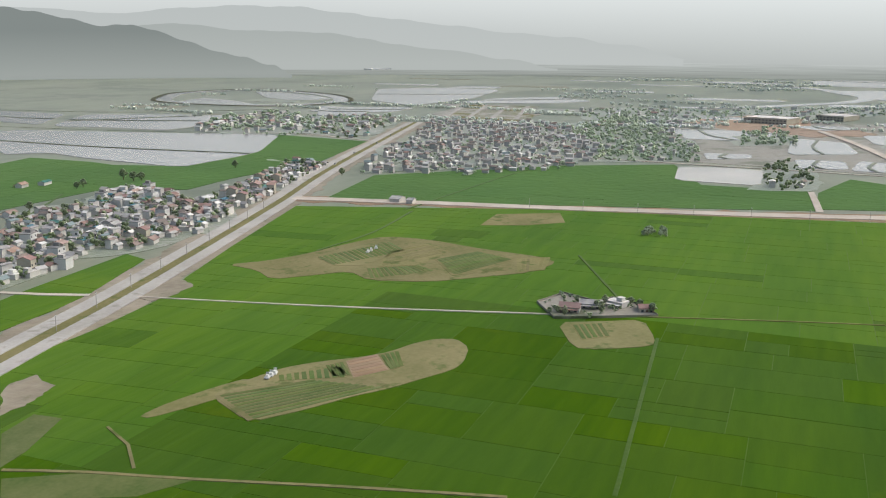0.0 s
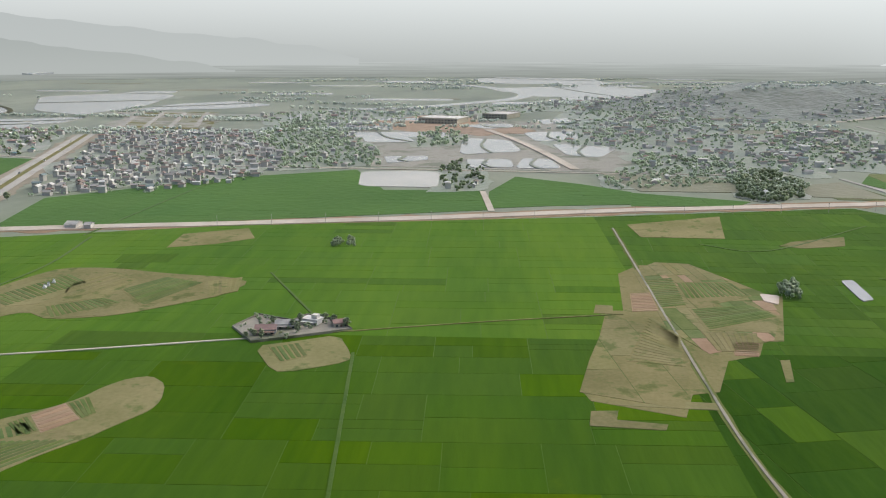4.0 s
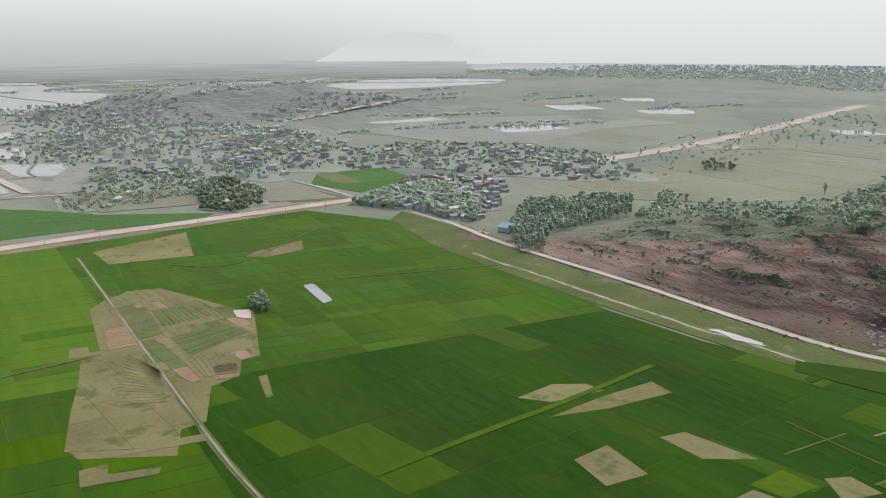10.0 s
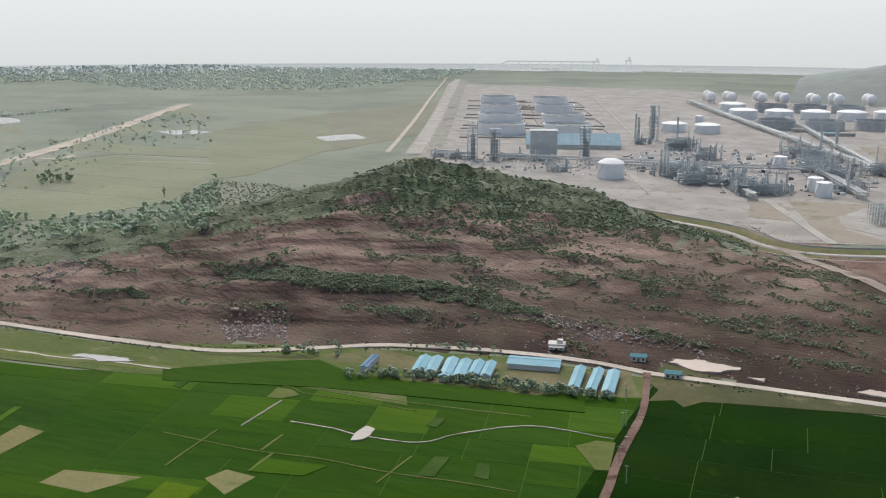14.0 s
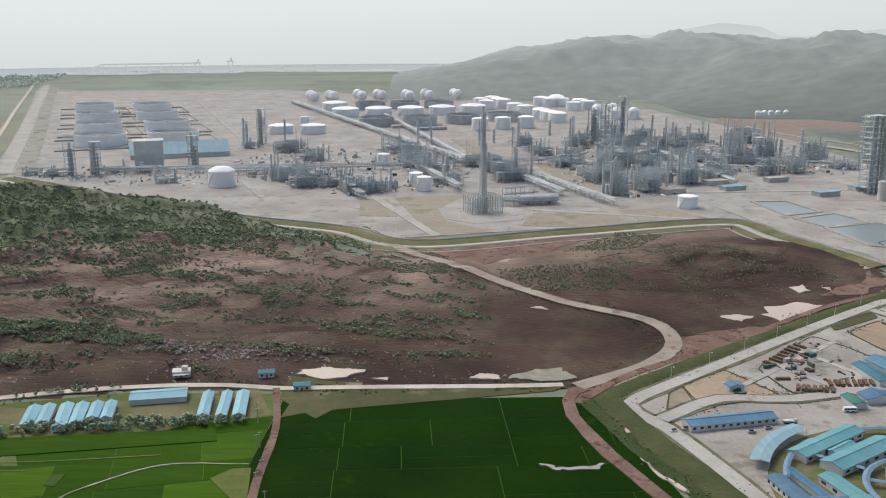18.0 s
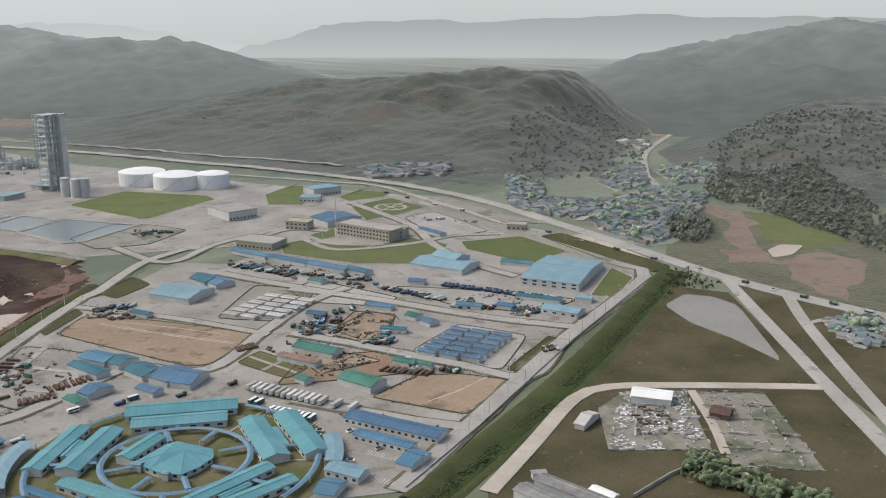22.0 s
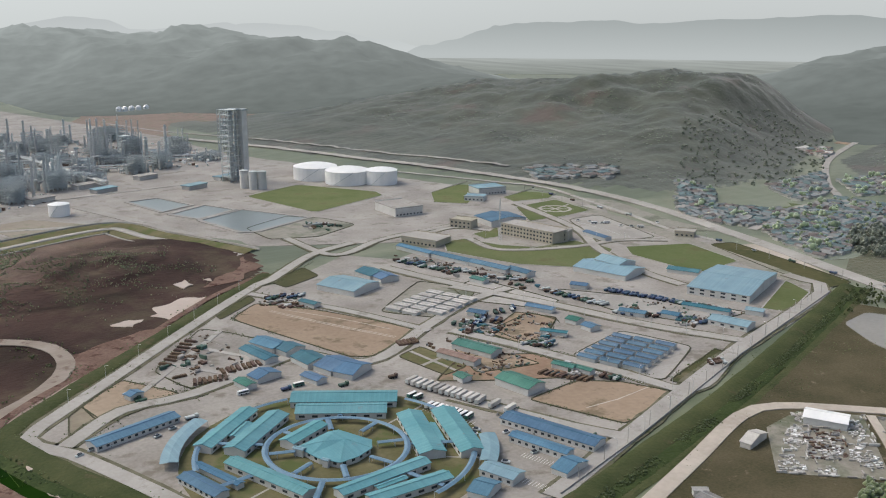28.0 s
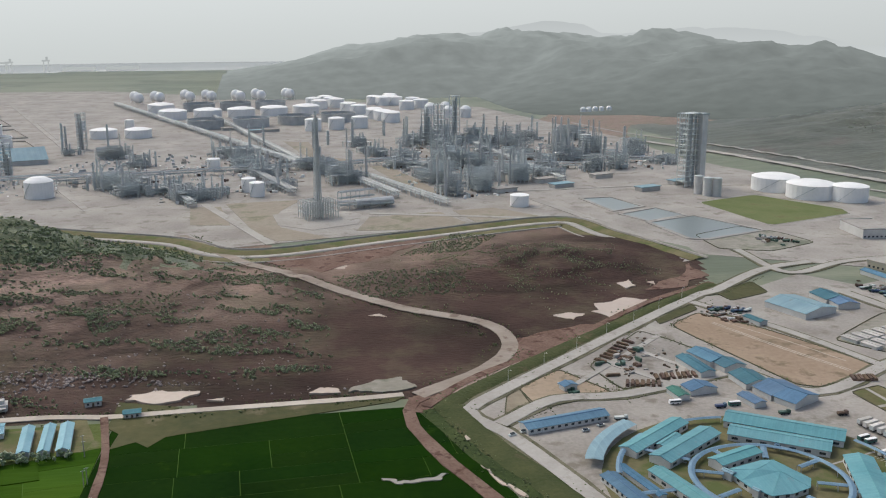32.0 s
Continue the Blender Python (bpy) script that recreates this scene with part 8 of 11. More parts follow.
far_village([(-1287.3, -946.4), (-1475.2, -991.0), (-1610.2, -968.8), (-1519.5, -812.2), (-1597.0, -727.8), (-1331.8, -654.0), (-1312.5, -759.6), (-1235.8, -866.0)], 70, 24, 160)
village([(-1415.4, -788.8), (-1603.8, -845.3), (-1503.6, -681.8), (-1264.0, -609.2), (-1185.3, -660.3)], 22, 13, 0.27, 25, 40)
settle(0, *(-709.4, -716.7), 0.2)
settle(5, *(-731.0, -709.0), 0.2)
settle(0, *(-591.5, -611.2), 0.2)
settle(6, *(-499.9, -473.3), 0.25)
settle(1, *(-471.7, -443.6), 0.25)
settle(4, *(-440.3, -452.5), 0.25)
plant(3, *(-719.3, 875.4), 1.0)
for x, y, s in ((*(-787.7, -661.0), 1.3), (*(-782.7, -644.3), 1.2), (*(-789.6, -639.6), 1.3), (*(-723.8, -663.0), 1.0), (*(-732.7, -663.0), 1.0), (*(-906.1, -606.4), 1.0), (*(-903.4, -472.0), 1.2), (*(-614.9, -613.3), 1.0), (*(-502.0, -521.1), 1.1)):
    plant(int(hash2(x, y) * 3), x, y, s, x)
# second stretch, beyond the new road
far_village([(-913.0, 393.7), (-954.8, 444.0), (-994.2, 514.4), (-927.3, 539.2), (-867.4, 516.8), (-787.7, 473.2), (-766.2, 445.7), (-846.4, 437.8), (-867.5, 418.2)], 120, 44, 330, 0.8, (5, 9))
hamlet([(-924, -469), (-1067, -506), (-1230, -546), (-1520, -624), (-1559, -541), (-1580, -443), (-1516, -392), (-1260, -278), (-1113, -258), (-1039, -273), (-991, -316), (-954, -348), (-931, -422)], 470, 560, 22, size=0.66, tall=(3, 6))
hamlet([(-1498, -387), (-1780, -365), (-1532, -224), (-1314, -158), (-1161, -138), (-1126, -255), (-1260, -278)], 25, 560, 23, size=0.85, tall=(5, 9))
hamlet([(-1226, -898), (-1424, -938), (-1531, -900), (-1572, -784), (-1516, -685), (-1306, -641), (-1225, -739), (-1212, -808)], 60, 160, 26, size=0.85, tall=(4, 8))
hamlet([(-1364, -108), (-1540, -123), (-1634, -88), (-1499, -37), (-1395, -41)], 0, 80, 27, size=0.85, tall=(5, 10))
hamlet([(-973, -52), (-1171, -66), (-1222, -38), (-1154, -11), (-999, -8)], 3, 60, 28, size=0.85, tall=(4, 9))
hamlet([(-1816, -504), (-2005, -377), (-1962, -257), (-1952, -149), (-1791, -141), (-1625, -248), (-1684, -375)], 30, 260, 29, size=0.85, tall=(4, 8))
hamlet([(-1501, 123), (-1654, 183), (-2133, 297), (-2310, 456), (-1986, 508), (-1797, 544), (-1593, 539), (-1395, 506), (-1212, 455), (-1123, 390), (-1136, 347), (-1168, 268), (-1197, 176), (-1356, 175)], 230, 900, 41, size=0.85, tall=(4, 8))
hamlet([(-1101, 117), (-1133, 154), (-1121, 284), (-1061, 275), (-1012, 186), (-1008, 125)], 4, 170, 48, size=0.85, tall=(4, 7))
hamlet([(-957, 243), (-1090, 273), (-1136, 321), (-1050, 334), (-965, 311), (-931, 270)], 2, 200, 49, size=0.85, tall=(6, 11))
hamlet([(-1229, 332), (-1601, 474), (-1659, 596), (-1342, 590), (-1356, 715), (-1276, 814), (-1128, 867), (-962, 814), (-890, 736), (-936, 687), (-995, 636), (-1101, 564), (-1151, 474), (-1186, 409)], 170, 900, 42, size=0.85, tall=(4, 8))
hamlet([(-916, 465), (-1024, 494), (-1044, 566), (-987, 614), (-882, 564), (-820, 504), (-800, 447), (-846, 443)], 95, 150, 43, size=0.8, tall=(4, 8))
hamlet([(-1422, 91), (-2117, 174), (-2186, 315), (-1945, 363), (-1533, 275), (-1381, 165)], 45, 330, 45, size=0.85, tall=(4, 8))
hamlet([(-1134, 145), (-1300, 203), (-1247, 300), (-1045, 346), (-943, 293), (-971, 254), (-1103, 264)], 10, 260, 46, size=0.85, tall=(5, 9))
hamlet([(-1843, 547), (-2009, 776), (-2161, 1076), (-2010, 1060), (-1835, 808), (-1757, 632)], 40, 180, 47, size=0.85, tall=(4, 7))
hamlet([(-2342, 95), (-2425, 211), (-2514, 423), (-2272, 422), (-1981, 219), (-2037, 106)], 40, 190, 31, size=0.85, tall=(4, 7))
hamlet([(-1919, -219), (-2088, -127), (-2132, 105), (-2009, 100), (-1804, -33)], 20, 170, 32, size=0.85, tall=(4, 7))
PINES = [(-642, 417), (-724, 463), (-819, 545), (-810, 613), (-786, 656), (-726, 610), (-702, 533), (-676, 474), (-630, 439)]
woods("pine_wood", scatter(PINES, 420, 52), 8, 14, 52, "tall dense green wood beside the quarry", "grove_leaves", 18, 0.15)
woods("plain_trees", scatter([(-1144.4, 730.2), (-1100.0, 913.3), (-1246.6, 1194.8), (-1414.7, 1756.5), (-1236.3, 1660.0), (-979.0, 1320.2), (-1030.1, 1150.0), (-891.2, 838.1), (-907.3, 664.1)], 260, 58), 3, 6, 58, "trees scattered over grassland", "grove_leaves", 4, 0.4)
woods("scrub_wood", scatter([(-713, 603), (-820, 736), (-749, 707), (-703, 755), (-684, 861), (-758, 1028), (-456, 625), (-499, 597), (-569, 578)], 520, 53), 4, 9, 53, "light green scrub trees on the quarry's back slope", "grove_leaves", 5, 0.36)
woods("grove", scatter([(-916.4, 871.8), (-971.9, 945.8), (-923.8, 942.8), (-884.2, 903.1)], 30, 54), 6, 10, 54, "dark trees round a lone farmhouse")
woods("shelter_belt", scatter([(-2300, 3700), (-2600, 2600), (-1900, 2300), (-1450, 2500), (-1350, 3300), (-1500, 3900)], 2600, 55), 6, 9, 55, "dark coastal forest in the haze", "hazed_leaves", 4, 0.5)
woods("shelter_belt", scatter([(-3600, 2800), (-3300, 1900), (-2500, 2300), (-2300, 3700), (-2900, 3800)], 1800, 56), 6, 9, 56, "dark coastal forest in the haze", "hazed_leaves", 4, 0.5)


# ---- western fields and water ----
M["meadow"] = material("meadow", (0.135, 0.15, 0.07), (0.195, 0.20, 0.105), 0.008, 0.1, vary=0.25, sheen=0.3)
M["rice_thin"] = material("rice_thin", (0.030, 0.068, 0.012), (0.062, 0.100, 0.026), 0.05, 0.5, spec=0.02)
# bluer than the near rice: distance haze put into colour and sheen
M["rice_far"] = material("rice_far", (0.036, 0.090, 0.015), (0.060, 0.125, 0.022), 0.008, 0.1, vary=0.1, sheen=0.22, tint=(0.75, 1.0, 0.55), spec=0.02)
WEST = ["rice_far"]
field("rice_field", [(-765.2, -417.6), (-917.3, -441.2), (-1067.8, -285.6), (-1133.0, -161.5), (-987.9, -113.2), (-988.1, -10.6), (-878.0, -3.5), (-814.2, -223.1)], 9000, WEST, "broad dull green rice field beyond the new road", 61)
field("rice_field", [(-886.6, -3.7), (-981.4, -3.7), (-1088.6, 26.0), (-1037.0, 96.3), (-987.9, 142.4), (-914.9, 131.9), (-902.0, 52.1)], 7000, WEST, "green rice field beside a dirt track", 62)
field("rice_field", [(-906.5, 130.8), (-984.0, 141.9), (-936.3, 249.9), (-908.6, 229.3)], 7000, WEST, "green strip of rice beside the new road", 63)
field("rice_field", [(-1131.6, 435.1), (-1139.5, 529.1), (-1038.5, 527.4), (-974.3, 427.8), (-1058.6, 399.7)], 6000, ["rice_far", "grass"], "green field between villages", 64)
field("rice_field", [(-1011.4, 329.2), (-1037.1, 383.9), (-947.5, 401.8), (-953.2, 339.2)], 6000, ["grass"], "green field beside a lane", 65)
field("rice_field", [(-350, -376), (-330, -410), (-399, -421), (-417, -424), (-519, -434), (-511, -412), (-428, -385), (-400, -380)], 3000, ["rice"], "green rice beside the highway", 66)
field("rice_field", [(-605, -640), (-690, -726), (-828, -869), (-885, -880), (-884, -790), (-875, -752), (-740, -637), (-650, -640)], 9000, WEST, "green fields beside a flooded plain", 67)
field("rice_field", [(-872.8, -750.9), (-896.0, -663.5), (-841.9, -565.4), (-760.4, -563.2), (-739.6, -636.7)], 9000, WEST, "green field behind a village", 68)
field("rice_field", [(-896.0, -663.5), (-1233.0, -752.9), (-1207.0, -592.4), (-993.8, -547.9), (-841.9, -565.4)], 9000, WEST, "green field between a lake and the highway", 69)
field("meadow", [(-856.5, 586.6), (-907.3, 664.1), (-924.2, 778.5), (-1061.2, 1019.3), (-1017.1, 1135.7), (-853.3, 1129.4), (-774.2, 1049.9), (-691.5, 847.1), (-733.2, 734.3), (-789.0, 670.3)], 16000, ["meadow"], "pale green grazing meadow below a wood", 70, piece="meadow_plot")
field("meadow", [(-1066.5, 1024.3), (-1175.0, 1208.6), (-1472.2, 1896.0), (-1278.0, 1715.0), (-865.1, 1169.9), (-1024.8, 1144.2)], 40000, ["meadow", "country"], "dull open grassland in the haze", 71, piece="meadow_plot")
field("meadow", [(-1371.1, 874.1), (-1628.2, 1225.6), (-1468.9, 1372.5), (-1283.8, 1230.0), (-1095.7, 921.1), (-1129.4, 825.1)], 30000, ["country", "meadow"], "dull green fields in the haze", 72, piece="meadow_plot")
field("meadow", [(-1387.8, 438.2), (-1540.5, 521.7), (-1546.9, 613.6), (-1411.4, 565.0), (-1319.1, 522.5)], 9000, ["meadow"], "pale field between villages", 73, piece="meadow_plot")
field("meadow", [(-1715.9, 660.9), (-1845.2, 939.3), (-1687.1, 1141.7), (-1452.3, 1134.7), (-1181.5, 892.8), (-1383.9, 803.9), (-1521.8, 658.7)], 30000, ["country", "meadow"], "dull green fields in the haze", 74, piece="meadow_plot")
field("meadow", [(-1087, 1452), (-1071, 1861), (-753, 1332), (-722, 1055), (-744, 996)], 30000, ["meadow"], "dull open grassland in the haze", 75, piece="meadow_plot")
M["olive_field"] = material("olive_field", (0.14, 0.14, 0.075), (0.19, 0.18, 0.11), 0.01, 0.1, sheen=0.3)
M["flood"] = material("flood", (0.22, 0.22, 0.212), (0.32, 0.32, 0.31), 0.006, 0.05, rough=0.16, bump=0.0, spec=0.5)
field("allotment", [(-1600, -636), (-1915, -704), (-1950, -560), (-1595, -474)], 2600, ["olive_field", "dry", "bank", "olive_field"], "tan plots laid out in strips beyond a village", 76, z=0.62, turn=-0.25, ratio=0.35, piece="plot")
LAKES = []
LAKES += [[(-891.7, -934.5), (-1123.5, -1175.8), (-1186.6, -914.3), (-1235.0, -748.4), (-1048.6, -664.5), (-995.7, -659.2), (-886.2, -665.2), (-907.3, -820.0), (-928.9, -891.7)], [(-1196.0, -1146.7), (-1405.9, -1261.0), (-1460.3, -1023.2), (-1285.1, -951.2), (-1223.8, -993.3)], [(-1220.3, -1276.6), (-1397.8, -1461.4), (-1390.8, -1293.6), (-1211.2, -1182.0)], [(-1957.8, -955.0), (-2377.0, -1137.1), (-2508.4, -999.3), (-2473.6, -819.1), (-2091.2, -765.8), (-1858.5, -808.4)], [(-1548.6, -863.2), (-1757.8, -971.2), (-1754.7, -855.6), (-1586.6, -781.1)]]
LAKES += [[(-1213, -1149), (-1341, -1226), (-1415, -1209), (-1471, -1089), (-1454, -1010), (-1278, -936), (-1216, -942)], [(-1642, -940), (-1757, -902), (-1816, -777), (-1691, -771), (-1622, -856)], [(-1970, -757), (-2153, -721), (-2257, -600), (-2137, -490), (-2019, -574)], [(-1565, -216), (-1562, -159), (-1439, -115), (-1424, -129), (-1421, -191)], [(-1259, -144), (-1266, -86), (-1225, -83), (-1191, -132)]]
LAKES += [[(-1890, -410), (-1910, -369), (-1707, -324), (-1694, -352)], [(-1491, -48), (-1460, 24), (-1321, 40), (-1283, -45)], [(-1577, 48), (-1596, 135), (-1478, 131), (-1446, 63)], [(-1416, 85), (-1376, 178), (-1262, 141), (-1285, 98)], [(-1249, 38), (-1239, 74), (-1156, 82), (-1155, 27)]]
LAKES += [[(-1237, -35), (-1238, 22), (-1165, 26), (-1154, -27)], [(-1690, -65), (-1733, 20), (-1671, 50), (-1631, -10)], [(-1801, 78), (-1850, 145), (-1779, 145), (-1713, 90)], [(-3375, -71), (-3546, 39), (-3462, 179), (-3423, 355), (-3121, 315), (-3051, 87), (-3116, -38)], [(-2865, 65), (-2958, 291), (-2760, 479), (-2559, 400), (-2446, 212), (-2465, 99)]]
LAKES += [[(-3690, 404), (-4243, 660), (-4007, 786), (-3430, 832), (-3346, 599)], [(-3798, 1008), (-4384, 1363), (-3803, 1359), (-3356, 1181), (-3313, 937)], [(-5165, 862), (-4825, 1361), (-4525, 1589), (-4381, 1186)], [(-2827, 1113), (-3047, 1366), (-3038, 1602), (-2839, 1806), (-2661, 1650), (-2568, 1241), (-2610, 1115)], [(-3322, 234), (-3325, 349), (-3064, 360), (-2933, 292), (-2980, 208)]]
LAKES += [[(-2600, 180), (-2624, 326), (-2507, 457), (-2381, 395), (-2352, 161)], [(-1656, 1378), (-1653, 1505), (-1566, 1482), (-1574, 1356)], [(-1959, 1583), (-1911, 1656), (-1827, 1588), (-1875, 1538)], [(-1179, 1421), (-1137, 1472), (-1064, 1447), (-1108, 1384)], [(-1868, 1283), (-1832, 1371), (-1713, 1351), (-1739, 1246)]]
LAKES += [[(-1606, 1405), (-1595, 1490), (-1526, 1441), (-1543, 1371)], [(-865, 1463), (-823, 1533), (-768, 1484), (-814, 1415)], [(-2838, -28), (-2871, 138), (-2701, 224), (-2630, 34)]]
for k, c in enumerate(LAKES):
    if k < 24:
        n = len(c)
        a, b = Vector(c[0]).lerp(Vector(c[1]), 0.5), Vector(c[n // 2]).lerp(Vector(c[(n // 2 + 1) % n]), 0.5)
        tagged(part("dyke", ribbon([a, a.lerp(b, 0.5) + Vector((12, -9)), b], 4, 1.4, 0.5), "country"), "thin dark dyke across a flooded pond", "bank", kind="structure")
    water("pond", c, "flood", "pale shallow flooded pond")

belt_rnd = random.Random(77)
belt = []
for _ in range(95):
    bx, by = belt_rnd.uniform(-3350, -1350), belt_rnd.uniform(-1500, 1500)
    if -1.35 < math.atan2(by, -bx) < 0.95 and math.hypot(bx, by) < 3400:
        turn, long = belt_rnd.gauss(1.57, 0.25), belt_rnd.uniform(60, 340)
        for k in range(int(long / 7)):
            belt.append((bx + math.cos(turn) * k * 7 + belt_rnd.gauss(0, 5), by + math.sin(turn) * k * 7 + belt_rnd.gauss(0, 5)))
belt = np.array(belt)
dry_land = np.ones(len(belt), bool)
for c in LAKES:
    dry_land &= ~inside(belt[:, 0], belt[:, 1], c)
woods("tree_belts", belt[dry_land], 3, 6, 180, "soft grey-green tree belts across the far plain", "hazed_leaves", 4, 0.7)
for k in range(46):
    bx, by = belt_rnd.uniform(-3300, -1450), belt_rnd.uniform(-1400, 1300)
    if math.hypot(bx, by) > 3350:
        continue
    w, d = belt_rnd.uniform(40, 110), belt_rnd.uniform(70, 260)
    c = [(bx, by), (bx + w, by + belt_rnd.uniform(-20, 20)), (bx + w * 0.9, by + d), (bx - w * 0.1, by + d * 0.9)]
    if k % 2:
        water("pond", c, "flood", "pale shallow flooded pond", 0.4)
    else:
        patch("plain_field", c, belt_rnd.choice(["plain_grass", "olive_field"]), "dull green field on the far plain", "field", 0.3, kind="structure")
patch("pond_banks", [(-1169.1, -174.2), (-1601.7, -224.9), (-1772.0, -138.4), (-1790.7, 2.8), (-1755.8, 139.6), (-1294.6, 186.4), (-1126.3, 162.3), (-1148.6, -11.4)], "bank", "pale earth banks between fish ponds", "bank", 0.2, kind="structure")
for pts, w in (([(-2031, -298), (-2062, -206), (-2126, -138), (-2247, -40), (-2361, 40), (-2531, 81), (-2753, 31), (-2953, -70), (-3079, -199), (-3180, -391)], 38), ([(-3054, 264), (-3194, 461), (-3198, 721), (-3064, 921), (-3067, 1116), (-3281, 1325), (-3614, 1495), (-4135, 1571), (-4595, 1455), (-4989, 1120)], 34)):
    tagged(part("river_bank", ribbon(pts, w + 22, 0.35), "plain_grass"), "dull grassy river bank", "bank", kind="structure")
    tagged(part("river", ribbon(pts, w, 0.85), "flood"), "pale winding river in the plain", "water", kind="structure")
road("causeway", [(-1612, -10), (-1460, 34), (-1291, 72), (-1146, 98)], 12, "dirt_road", "pale earth causeway between fish ponds", 1.0)
patch("bare_plot", [(-1720, -243), (-1901, -134), (-1841, -34), (-1625, -20), (-1526, -74), (-1616, -174)], "sand", "pinkish bare building site beside ponds", "ground", 0.4, kind="structure")
patch("plain_field", [(-1562, 526), (-1577, 608), (-1453, 621), (-1311, 524), (-1371, 483)], "plain_grass", "pale olive field between hamlets", "field", 0.42, kind="structure")
patch("plain_field", [(-1564, 688), (-1712, 902), (-1640, 1184), (-1390, 1080), (-1260, 857), (-1313, 732)], "plain_grass", "dull green field beyond a hamlet", "field", 0.42, kind="structure")
patch("plain_field", [(-1124, 125), (-1089, 267), (-990, 261), (-993, 152)], "olive_field", "brown-green field beside a lane", "field", 0.42, kind="structure")
patch("plain_field", [(-1035, 316), (-1067, 381), (-956, 393), (-968, 320)], "olive_field", "brown-green field beside a lane", "field", 0.42, kind="structure")
lagoon = [(-1812, -1403), (-2006, -1486), (-2183, -1403), (-2094, -1152), (-1900, -1003), (-1745, -1053), (-1713, -1197), (-1742, -1335)]
tagged(part("lagoon_channel", ribbon(lagoon + lagoon[:1], 34, 0.8), "flood"), "pale channel round a marshy island", "water", kind="structure")
tagged(part("ring_dyke", ribbon(lagoon + lagoon[:1], 9, 1.6, 0.4, side=-24), "hedge"), "dark ring dyke round a lagoon", "bank", kind="structure")
for c in ([(-1743, -1313), (-1876, -1342), (-1823, -1230), (-1733, -1100), (-1720, -1202)], [(-2133, -1370), (-2123, -1281), (-2042, -1139), (-1953, -1046), (-1882, -1107), (-1937, -1214)]):
    water("pond", c, "flood", "pale pool on a marshy island")
water("pond", [(-632, 230), (-634, 239), (-587, 235), (-582, 226)], "flood", "long narrow flooded plot", 0.75)
water("pond", [(-596, 168), (-592, 179), (-572, 173), (-579, 166)], "muddy", "small muddy pond beside trees", 0.85)
water("puddle", [(-416, 412), (-411, 419), (-391, 422), (-375, 419), (-390, 411)], "flood", "pale flooded ditch", 0.9)
M["stream_mud"] = water_material("stream_mud", (0.20, 0.185, 0.135), 0.3)
water("stream_pool", [(-204, 372), (-206, 381), (-205, 391), (-199, 389), (-198, 381), (-199, 376)], "brown_pond", "small muddy pool in a rice field", 0.9)
for pts, w in (([(-243, 381), (-219, 382), (-203, 380), (-173, 384), (-159, 401), (-129, 424), (-88, 425)], 0.8),):
    tagged(part("stream", ribbon(pts, w, 0.7, 1.3, step=5.0), "stream_mud"), "thin muddy stream through rice", "water", kind="structure")
for k, pts in enumerate(([(-358, 425), (-323, 424), (-277, 427), (-239, 427), (-195, 428), (-133, 435)], [(-351, 417), (-274, 422), (-258, 417), (-234, 418), (-190, 419)], [(-262, 403), (-263, 367)], [(-269, 316), (-271, 358)], [(-294, 345), (-244, 345), (-207, 350), (-173, 350), (-138, 354), (-114, 355)], [(-238, 347), (-238, 366)], [(-235, 427), (-236, 448)], [(-216, 432), (-216, 446)], [(-231, 326), (-231, 347)], [(-173, 339), (-170, 369)])):
    tagged(part("bund", ribbon(pts, (0.9, 0.7, 1.2)[k % 3], 0.62, 0.5, step=5.0), "bank" if k == 2 else "olive_verge"), "narrow grassy bund through dark rice", "bund", kind="structure")
for k, c in enumerate(([(-231, 326), (-233, 340), (-201, 345), (-206, 332)], [(-160, 352), (-160, 373), (-153, 375), (-152, 354)], [(-136, 361), (-139, 375), (-133, 375), (-129, 361)], [(-178, 404), (-178, 415), (-172, 415), (-172, 403)], [(-329, 397), (-323, 396), (-326, 415), (-334, 416)], [(-272, 403), (-274, 418), (-264, 418), (-257, 413), (-264, 405)], [(-103, 410), (-95, 420), (-86, 421), (-82, 391), (-88, 389)])):
    patch("young_rice", c, ("rice_deep", "rice_thin", "rice_thin", "rice_thin", "rice_thin", "olive_verge", "olive_verge")[k], "lighter thin patch in dark rice", "field", 0.52, kind="structure")
DITCH = [(-662, 389), (-623, 390), (-589, 395), (-513, 400), (-449, 406), (-416, 408), (-397, 413), (-347, 418), (-317, 423), (-278, 430), (-244, 434)]
tagged(part("ditch_bank", ribbon(DITCH, 9, 0.5, 0.4), "olive_verge"), "rough grassy bank of a ditch", "bank", kind="structure")
tagged(part("ditch", ribbon(DITCH[:8], 1.9, 0.75, 1.6, step=5.0), "stream_mud"), "narrow pale ditch beside rough pasture", "water", kind="structure")
for c in ([(51, 424), (65, 420), (84, 424), (78, 418), (56, 417)], [(-32, 382), (-25, 388), (-28, 378)]):
    water("puddle", c, "brown_pond", "bare wet patch in a rice field", 0.8)
def plain_plot(c, m, lab):
    patch("plot" if m in ("dry", "crop", "rice_pale") else "clearing", c, m, lab, "field" if m in ("dry", "crop", "rice_pale") else "ground", 0.37, kind="structure")


plain_plot([(-1560.0, -648.6), (-1924.2, -747.8), (-1951.5, -560.7), (-1611.4, -482.5)], "bank", "flat tan building lots in a grid")
plain_plot([(-1607.5, -638.7), (-1828.8, -698.0), (-1838.2, -607.2), (-1632.9, -545.9)], "bank", "flat tan building lots in a grid")
plain_plot([(-1670.4, -31.3), (-1606.9, -110.3), (-1523.0, -23.8), (-1577.3, 71.3), (-1713.2, 42.8)], "sand", "bare earth site beside ponds")
